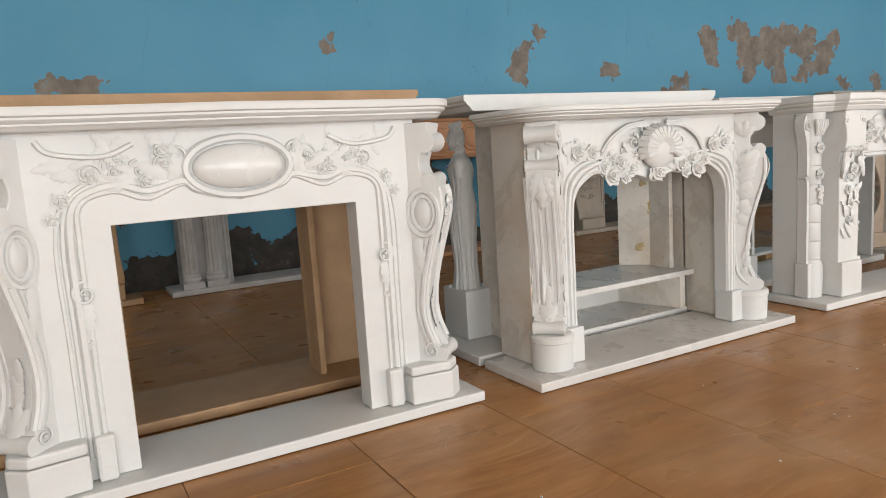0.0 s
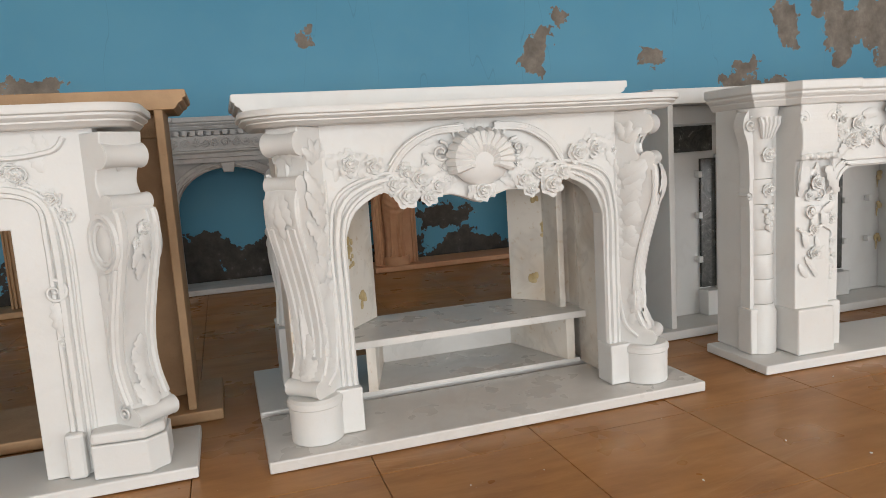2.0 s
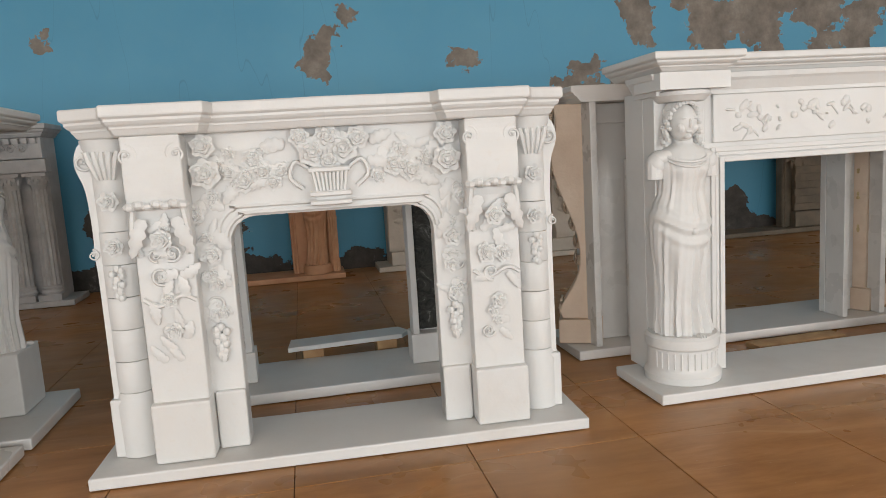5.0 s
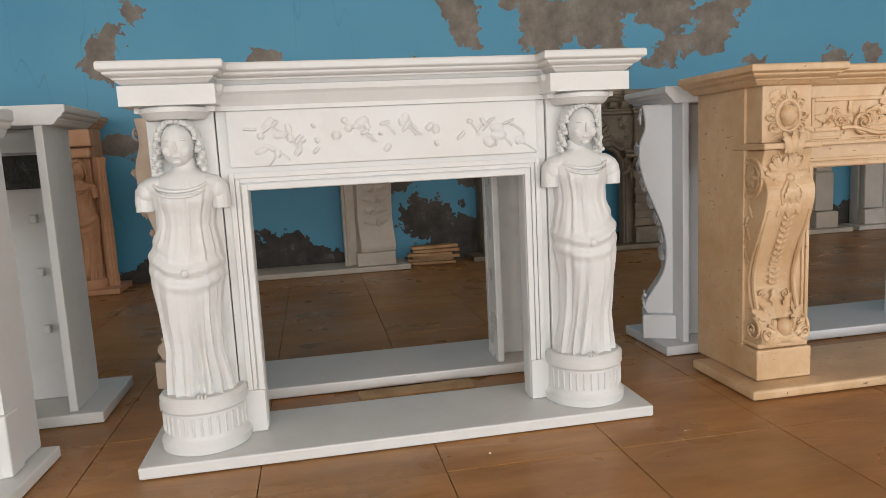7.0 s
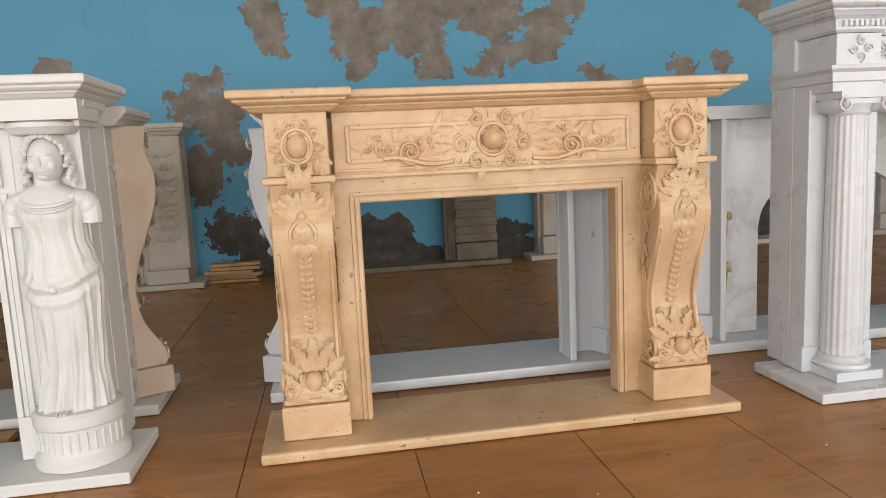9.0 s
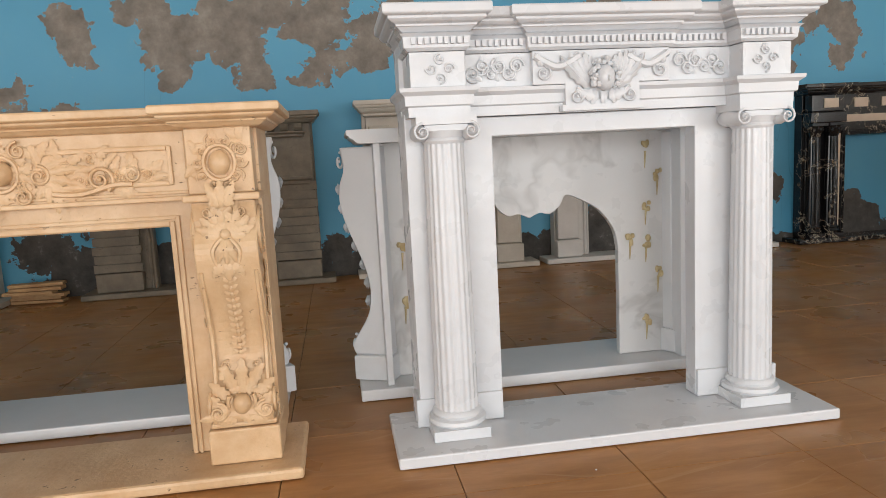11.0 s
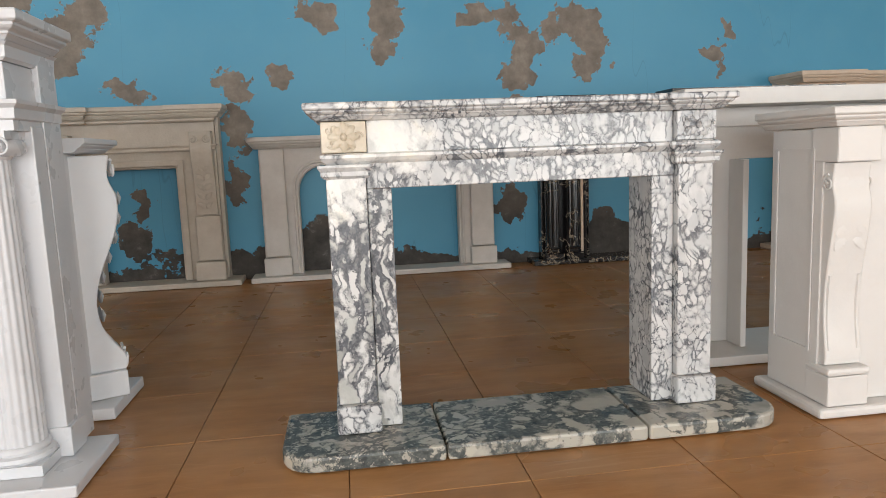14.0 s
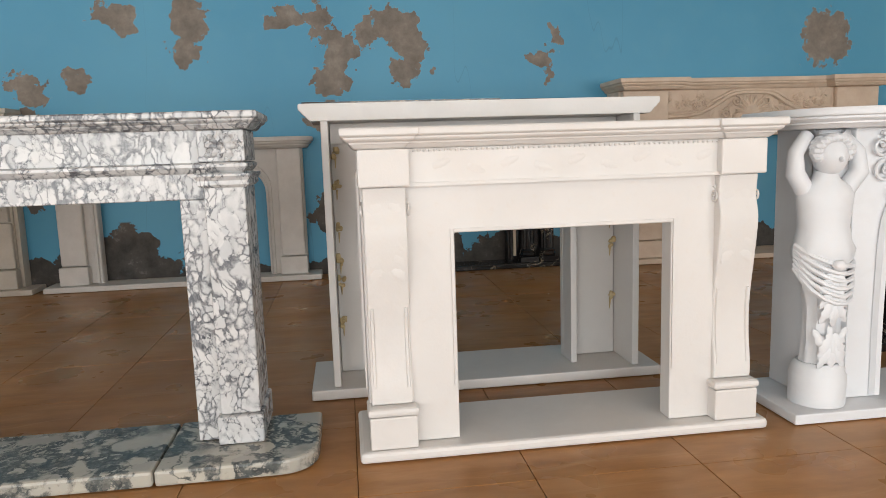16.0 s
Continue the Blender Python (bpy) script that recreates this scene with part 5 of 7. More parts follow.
            leaf(bm, e * 0.022, 0, 0.745, -60 if e > 0 else -120, 0.055, 0.032, 0.3, face=front)
        for a in (-90, -68, -112):
            leaf(bm, 0, 0, 0.825, a, 0.085, 0.030, 0.35, face=front)
        leaf(bm, 0, 0, 0.745, -90, 0.06, 0.036, 0.3, face=front)
        fill(bm, -0.05, 0.05, 0.885, 0.94, 0, 7, 70 + s, 0.026, 0.0, front)
        part("leg_carving", moved(bm, at), m, leg, smooth=True)
        part("leg_band", slab(x - 0.122, x + 0.122, -0.005, 0.20, 0.951, 0.975), m, fp, bevel=0.006)
        bm = bmesh.new()
        for e in (-1, 0, 1):
            leaf(bm, x + e * 0.012, -0.007, 0.935, 90 - e * 22, 0.085, 0.034, 0.35, 0, 5)
            leaf(bm, x + e * 0.010, -0.007, 0.99, -90 + e * 26, 0.06, 0.03, 0.3, 0, 5)
        part("band_carving", bm, m, fp, smooth=True)
        block = part("corner_block", slab(x - 0.105, x + 0.105, 0.035, 0.20, 0.975, 1.19), m, fp, bevel=0.005)
        bm = bmesh.new()
        ball(bm, (x, 0.03, 1.075), (0.036, 0.025, 0.042), 12, 8)
        fill(bm, x - 0.082, x + 0.082, 0.995, 1.155, 0.034, 24, 80 + s, 0.032, 0.0)
        curve(bm, [(x + 0.05 * math.cos(a), 0.032, 1.075 + 0.057 * math.sin(a)) for a in np.linspace(0, math.tau, 13)], 0.008)
        for i in range(10):
            a = math.tau * i / 10
            scroll(bm, x + 0.068 * math.cos(a), 0.033, 1.075 + 0.072 * math.sin(a), 0.022, 1.2, 1 if i % 2 else -1, i * 36)
        part("corner_rosette", bm, m, block, smooth=True)
        part("plinth", slab(x - 0.12, x + 0.12, 0.025, 0.22, z0, 0.17), m, fp, bevel=0.007)
        part("plinth_cap", slab(x - 0.112, x + 0.112, 0.033, 0.215, 0.172, 0.195), m, fp, bevel=0.01)
    return set_back(fp, 0.065)


def column_fireplace():
    fp = thing("fireplace", 10.90, 2.29, "tall white veined marble fireplace with fluted columns and dentil cornice", "fireplace", FRONT)
    m = VEINED
    hearth(fp, 1.66, 0.44, m)
    z0 = 0.047
    part("surround", surround(bmesh.new(), 1.16, z0, 1.19, arch(0.795, 1.12), 0.19, 0.27), m, fp, bevel=0.004)
    for s in (-1, 1):
        part("backing_panel", slab(min(s * 0.583, s * 0.72), max(s * 0.583, s * 0.72), 0.175, 0.27, z0, 1.21), m, fp, bevel=0.004)
    returns(fp, 1.44, 0.42, 0.273, z0, 1.45, m)

    def outline(o, yo=0.0):
        return [(-0.715 - o, 0.42), (-0.715 - o, 0.055 - yo), (-0.50 + o, 0.055 - yo), (-0.50 + o, 0.145 - yo), (-0.27 - o, 0.145 - yo), (-0.27 - o, 0.115 - yo), (0.27 + o, 0.115 - yo), (0.27 + o, 0.145 - yo), (0.50 - o, 0.145 - yo), (0.50 - o, 0.055 - yo), (0.715 + o, 0.055 - yo), (0.715 + o, 0.42)]

    part("architrave", shelf(bmesh.new(), outline(0)[:4] + outline(0)[8:], [(0, 1.192), (0, 1.225), (0.01, 1.23), (0.012, 1.262), (0.028, 1.275), (0.03, 1.288)]), m, fp)
    part("frieze", shelf(bmesh.new(), outline(-0.012), [(0, 1.29), (0, 1.408)]), m, fp, bevel=0.003)
    part("bed_moulding", shelf(bmesh.new(), outline(-0.008), [(0, 1.41), (0.012, 1.42), (0.016, 1.455), (0.028, 1.465)]), m, fp)
    part("mantel_shelf", shelf(bmesh.new(), outline(0), cornice(1.467, 1.556, 0.075)), m, fp, bevel=0.002)
    bm = bmesh.new()
    for a, b, y in ((-0.70, -0.50, 0.055), (-0.485, -0.285, 0.145), (-0.27, 0.27, 0.115), (0.285, 0.485, 0.145), (0.50, 0.70, 0.055)):
        n = int((b - a) / 0.022)
        for i in range(n):
            x = a + (b - a) * (i + 0.5) / n
            box(bm, x - 0.0065, x + 0.0065, y - 0.03, y - 0.008, 1.43, 1.452)
    part("dentil_band", bm, m, fp)
    bm = bmesh.new()
    for s in (-1, 1):
        for i in range(6):
            scroll(bm, s * (0.31 + 0.032 * i), 0.142, 1.35 + 0.012 * (-1) ** i, 0.03, 1.4, (-1) ** i, 60 * i)
            leaf(bm, s * (0.31 + 0.032 * i), 0.144, 1.35, 70 * (-1) ** i + 20, 0.05, 0.03, 0.3)
        for i in range(4):
            scroll(bm, s * 0.60 + 0.03 * math.cos(i * 1.57), 0.052, 1.35 + 0.03 * math.sin(i * 1.57), 0.02, 1.3, 1, i * 90)
        curve(bm, [(s * 0.25, 0.112, 1.39), (s * 0.17, 0.105, 1.35), (s * 0.09, 0.105, 1.385)], 0.014)
        for i in range(5):
            ball(bm, (s * (0.23 - 0.03 * i), 0.11, 1.365 - 0.012 * math.sin(i)), 0.014, 7, 5)
        scroll(bm, s * 0.22, 0.112, 1.33, 0.03, 1.4, s)
    part("scroll_relief", bm, m, fp, smooth=True)
    bm = bmesh.new()
    box(bm, -0.155, 0.155, 0.10, 0.20, 1.195, 1.215)
    box(bm, -0.14, 0.14, 0.112, 0.20, 1.215, 1.30)
    ball(bm, (0, 0.09, 1.305), (0.036, 0.04, 0.047), 18, 12)
    ball(bm, (0, 0.052, 1.300), (0.006, 0.010, 0.012), 7, 5)
    for i in range(40):
        a = math.pi * ((i * 0.618) % 1) * 1.5 - 0.25 * math.pi
        ball(bm, ((0.040 + 0.012 * (i % 3) / 2) * math.cos(a), 0.085 + 0.012 * math.sin(2.3 * i), 1.312 + (0.046 + 0.008 * (i % 3)) * math.sin(a)), (0.012, 0.014, 0.011), 6, 4)
    for s in (-1, 1):
        for i in range(5):
            leaf(bm, s * 0.05, 0.108, 1.275 + 0.008 * i, 90 - s * (62 - 14 * i), 0.16 - 0.02 * i, 0.036, 0.30, s * (35 - 5 * i), 5)
        scroll(bm, s * 0.10, 0.105, 1.245, 0.030, 1.4, s)
        leaf(bm, s * 0.02, 0.108, 1.24, 180 if s < 0 else 0, 0.09, 0.04, 0.30, 40 * s)
    for x in (-0.03, 0.0, 0.03):
        leaf(bm, x, 0.108, 1.262, -90 + 500 * x, 0.05, 0.028, 0.4)
    part("keystone_mask", bm, m, fp, smooth=True)
    for s in (-1, 1):
        x = s * 0.59
        b = lathe(bmesh.new(), [(0.080, 0.12), (0.079, 0.35), (0.076, 0.7), (0.070, 1.11)], x, 0.12, 120, 20, 0.05)
        col = part("column", b, m, fp, "fluted column with faint grey veins", smooth=True)
        b = bmesh.new()
        box(b, x - 0.103, x + 0.103, 0.012, 0.22, z0, 0.085)
        lathe(b, [(0.10, 0.085), (0.108, 0.095), (0.104, 0.108), (0.088, 0.114), (0.092, 0.124), (0.088, 0.134), (0.078, 0.14)], x, 0.12, 32)
        part("column_base", b, m, col, smooth=True)
        b = lathe(bmesh.new(), [(0.072, 1.10), (0.078, 1.11), (0.074, 1.12), (0.084, 1.145)], x, 0.12, 28)
        box(b, x - 0.075, x + 0.075, 0.045, 0.20, 1.143, 1.164)
        box(b, x - 0.105, x + 0.105, 0.03, 0.21, 1.165, 1.1915)
        for e in (-1, 1):
            ball(b, (x + e * 0.085, 0.115, 1.14), (0.034, 0.085, 0.034), 14, 6)
            scroll(b, x + e * 0.085, 0.032, 1.14, 0.03, 1.5, -e)
        part("capital", b, m, col, smooth=True)
        part("inner_plinth", slab(min(s * 0.40, s * 0.55), max(s * 0.40, s * 0.55), 0.175, 0.23, z0, 0.155), m, fp, bevel=0.004)
        part("side_plinth", slab(min(s * 0.66, s * 0.735), max(s * 0.66, s * 0.735), 0.165, 0.30, z0, 0.155), m, fp, bevel=0.004)
    return set_back(fp, 0.085)


def breccia_fireplace():
    fp = thing("fireplace", 13.305, 2.285, "black and white brecciated marble fireplace with square pilasters", "fireplace", FRONT)
    m = BRECCIA
    r, n = 0.13, 6
    for a, b in ((-0.93, -0.36), (-0.355, 0.38), (0.385, 0.93)):
        pts = [(a, 0.44), (a, 0.0), (b, 0.0), (b, 0.44)]
        if a < -0.9:
            pts = [(a, 0.44)] + [(a + r - r * math.cos(q), r - r * math.sin(q)) for q in (math.pi / 2 * k / n for k in range(n + 1))] + [(b, 0.0), (b, 0.44)]
        if b > 0.9:
            pts = [(a, 0.44), (a, 0.0)] + [(b - r + r * math.sin(q), r - r * math.cos(q)) for q in (math.pi / 2 * k / n for k in range(n + 1))] + [(b, 0.44)]
        part("hearth_slab", prism(bmesh.new(), pts, 0.004, 0.062, "z"), BRECCIA_DARK, fp, "cracked polished breccia hearth slab", bevel=0.012)
    z0 = 0.064
    part("lintel", slab(-0.58, 0.58, 0.16, 0.34, 0.95, 1.05), m, fp, bevel=0.004)
    part("frieze", slab(-0.572, 0.572, 0.155, 0.36, 1.075, 1.195), m, fp, bevel=0.004)
    part("frieze_moulding", shelf(bmesh.new(), breaks(1.43, 0.15, 0.03, 0.155, 0.40), [(0, 1.04), (0.012, 1.05), (0.022, 1.062), (0.022, 1.072), (0.008, 1.078)]), m, fp)
    part("mantel_shelf", shelf(bmesh.new(), breaks(1.48, 0.18, 0.02, 0.13, 0.42), cornice(1.19, 1.25, 0.045)), m, fp, bevel=0.004)
    for s in (-1, 1):
        x = s * 0.652
        flow = BRECCIA_FLOW if s < 0 else m
        part("pilaster", slab(x - 0.07, x + 0.07, 0.13, 0.40, 0.17, 1.045), flow, fp, bevel=0.006)
        part("jamb", slab(min(s * 0.492, s * 0.58), max(s * 0.492, s * 0.58), 0.165, 0.38, z0, 0.95), flow, fp, bevel=0.004)
        part("plinth", slab(x - 0.081, x + 0.081, 0.105, 0.41, z0, 0.168), m, fp, bevel=0.008)
        part("pilaster_cap", shelf(bmesh.new(), [(x - 0.07, 0.40), (x - 0.07, 0.13), (x + 0.07, 0.13), (x + 0.07, 0.40)], [(0.004, 0.99), (0.016, 1.0), (0.016, 1.015), (0.026, 1.03), (0.026, 1.038)]), m, fp)
        mb = BRECCIA_CREAM if s < 0 else m
        block = part("corner_block", slab(x - 0.078, x + 0.078, 0.125, 0.40, 1.08, 1.188), mb, fp, bevel=0.004)
        bm = bmesh.new()
        for i in range(8):
            leaf(bm, x, 0.123, 1.134, i * 45, 0.055, 0.035, 0.5)
        for i in range(5):
            scroll(bm, x + 0.05 * math.cos(i * 1.26), 0.124, 1.134 + 0.036 * math.sin(i * 1.26), 0.018, 1.3, 1, i * 70)
        ball(bm, (x, 0.118, 1.134), 0.015, 8, 6)
        part("corner_rosette", bm, mb, block, smooth=True)
    return set_back(fp, 0.06)


def plain_bracket_fireplace():
    fp = thing("fireplace", 15.152, 2.308, "smooth cream marble fireplace with slender scrolled brackets", "fireplace", FRONT)
    m = CREAM
    hearth(fp, 1.545, 0.44, m, bevel=0.014)
    z0 = 0.047
    part("surround", surround(bmesh.new(), 1.20, z0, 1.10, arch(0.81, 0.805), 0.07, 0.15), m, fp, bevel=0.005)
    bm = bmesh.new()
    for s in (-1, 1):
        box(bm, min(s * 0.41, s * 0.42), max(s * 0.41, s * 0.42), 0.063, 0.071, 0.25, 0.82)
    box(bm, -0.409, 0.409, 0.063, 0.071, 0.81, 0.82)
    part("moulded_frame", bm, m, fp)
    returns(fp, 1.46, 0.40, 0.09, z0, 1.10, m)
    for s in (-1, 1):
        bm = bmesh.new()
        x = s * 0.733
        for y0, y1, a, b in ((0.13, 0.36, 0.24, 0.25), (0.13, 0.36, 1.02, 1.03), (0.13, 0.14, 0.25, 1.02), (0.35, 0.36, 0.25, 1.02)):
            box(bm, min(x, x + s * 0.006), max(x, x + s * 0.006), y0, y1, a, b)
        part("side_moulding", bm, m, fp)
    part("frieze", slab(-0.60, 0.60, 0.035, 0.15, 0.975, 1.105), m, fp, bevel=0.005)
    bm = bmesh.new()
    box(bm, -0.60, 0.60, 0.022, 0.036, 0.975, 0.988)
    for i in range(62):
        ball(bm, (-0.56 + 1.12 * i / 61, 0.034, 1.096), (0.007, 0.007, 0.006), 6, 4)
    for i in range(9):
        leaf(bm, -0.48 + 0.12 * i, 0.036, 1.04, 20 * (-1) ** i, 0.07, 0.03, 0.15)
    part("frieze_moulding", bm, m, fp, smooth=True)
    part("mantel_shelf", shelf(bmesh.new(), breaks(1.48, 0.16, 0.012, 0.02, 0.44), cornice(1.105, 1.175, 0.05)), m, fp, bevel=0.003)
    for s in (-1, 1):
        x = s * 0.648
        at = pose(x, 0.12, 0)
        f = (0.20, 0.975, 0.068, 0.056, 0.095)
        bm = s_leg(bmesh.new(), 0.20, 0.975, 0.15, 0.068, 0.056, 0.095, 0.03)
        leg = part("leg", moved(bm, at), m, fp, bevel=0.008, smooth=True)
        bm = bmesh.new()
        for e in (-1, 1):
            curve(bm, [(e * 0.06, -leg_face(*f, z) + 0.003, z) for z in (0.26, 0.4, 0.55)], 0.008)
            for i in range(5):
                z = 0.92 - 0.055 * i
                leaf(bm, e * 0.015, -leg_face(*f, z) + 0.003, z, -90 + e * 55, 0.07, 0.04, 0.10, -e * 30)
            sub = bmesh.new()
            scroll(sub, -e * 0.058, 0, 0.90, 0.032, 1.4, -e)
            sub.transform(pose(e * 0.076, 0, 0, 0, 0, e * 90))
            tmp = bpy.data.meshes.new("tmp")
            sub.to_mesh(tmp)
            sub.free()
            bm.from_mesh(tmp)
            bpy.data.meshes.remove(tmp)
        part("leg_carving", moved(bm, at), m, leg, smooth=True)
        part("corner_block", slab(x - 0.088, x + 0.088, 0.002, 0.15, 0.977, 1.104), m, fp, bevel=0.006)
        part("plinth", slab(x - 0.085, x + 0.085, 0.015, 0.15, z0, 0.165), m, fp, bevel=0.006)
        part("plinth_cap", slab(x - 0.092, x + 0.092, 0.008, 0.15, 0.167, 0.198), m, fp, bevel=0.013)
    return fp


def child_figure_fireplace():
    fp = thing("fireplace", 16.95, 2.31, "white marble fireplace with carved half-figure columns and rounded shelf", "fireplace", FRONT)
    m = BRIGHT
    hearth(fp, 1.82, 0.44, m)
    z0 = 0.047
    part("surround", surround(bmesh.new(), 1.24, z0, 1.13, arch(0.92, 0.86, kind="wave"), 0.12, 0.20), m, fp, bevel=0.006)
    returns(fp, 1.5, 0.42, 0.18, z0, 1.13, m)
    part("mantel_shelf", shelf(bmesh.new(), rounded(1.72, 0.0, 0.44, 0.2, 0.03), cornice(1.13, 1.205, 0.045)), m, fp, smooth=True)
    bm = bmesh.new()
    for s in (-1, 1):
        for i, (x, z, r) in enumerate(((0.52, 1.06, 0.05), (0.50, 0.96, 0.045), (0.46, 0.88, 0.04), (0.38, 1.0, 0.045), (0.28, 1.03, 0.05))):
            scroll(bm, s * x, 0.11, z, r, 1.5, s * (-1) ** i)
            leaf(bm, s * x, 0.115, z, 90 + s * 60, 0.11, 0.055, 0.32, 30)
        curve(bm, [(s * 0.49, 0.115, 0.06), (s * 0.49, 0.115, 0.5), (s * 0.47, 0.11, 0.8), (s * 0.36, 0.11, 0.90), (s * 0.2, 0.11, 0.88)], 0.022)
    part("leaf_carving", bm, m, fp, smooth=True)
    for s in (-1, 1):
        x, y = s * 0.735, 0.13
        bm = bmesh.new()
        rows = ((0.21, 0.070, 0.06), (0.30, 0.060, 0.055), (0.45, 0.062, 0.056), (0.56, 0.085, 0.07), (0.63, 0.115, 0.09), (0.67, 0.122, 0.095), (0.70, 0.108, 0.088), (0.76, 0.098, 0.078), (0.83, 0.108, 0.082), (0.89, 0.116, 0.078), (0.925, 0.085, 0.06), (0.945, 0.042, 0.045), (0.97, 0.04, 0.04))
        rings = []
        for z, a, b in ((float(q), float(np.interp(q, [p[0] for p in rows], [p[1] for p in rows])), float(np.interp(q, [p[0] for p in rows], [p[2] for p in rows]))) for q in np.linspace(0.21, 0.97, 26)):
            fold = 0.05 if z < 0.68 else 0.0
            rings.append([(x + a * (1 + fold * math.sin(9 * t + 8 * z)) * math.cos(t), y + b * (1 + fold * math.sin(9 * t + 8 * z)) * math.sin(t), z) for t in (math.tau * i / 30 for i in range(30))])
        loft(bm, rings)
        ball(bm, (x, y - 0.02, 1.025), (0.062, 0.066, 0.072), 16, 11)
        ball(bm, (x, y - 0.088, 1.015), (0.011, 0.014, 0.012), 7, 5)
        for i in range(24):
            a = math.pi * (i / 23) * 1.3 - 0.15 * math.pi
            ball(bm, (x + 0.066 * math.cos(a), y - 0.03 + 0.02 * math.sin(3 * i), 1.045 + 0.052 * math.sin(a)), (0.022, 0.03, 0.02), 7, 5)
        for e in (-1, 1):
            tube(bm, [(x + e * 0.09, y, 0.90), (x + e * 0.135, y - 0.01, 0.965), (x + e * 0.13, y, 1.04), (x + e * 0.07, y + 0.02, 1.11)], [0.036, 0.036, 0.03, 0.026], 10)
        for i in range(6):
            tube(bm, [(x + 0.118 * math.cos(q), y + 0.092 * math.sin(q), 0.655 - 0.018 * i + 0.03 * s * math.cos(q) - (0.04 + 0.012 * i) * abs(math.sin(q))) for q in np.linspace(math.pi, math.tau, 9)], 0.010, 6)
        ball(bm, (x, y - 0.10, 0.615), (0.028, 0.02, 0.022), 8, 6)
        part("statue_column", bm, m, fp, "carved half-figure rising from leaves", smooth=True)
        bm = bmesh.new()
        for i, z in enumerate((0.60, 0.54, 0.48, 0.34, 0.30)):
            for a in (-60, -90, -120):
                leaf(bm, x, y - 0.075, z, a, 0.11, 0.05, 0.35)
        for a in (60, 90, 120):
            leaf(bm, x, y - 0.06, 0.24, a, 0.14, 0.05, 0.35)
        part("column_leaves", bm, m, fp, smooth=True)
        b = lathe(bmesh.new(), [(0.105, z0), (0.107, 0.165), (0.10, 0.175), (0.095, 0.20), (0.08, 0.215)], x, y, 26)
        part("round_base", b, m, fp, smooth=True)
        part("backing_panel", slab(min(s * 0.60, s * 0.75), max(s * 0.60, s * 0.75), 0.15, 0.20, z0, 1.128), m, fp, bevel=0.01)
    return fp


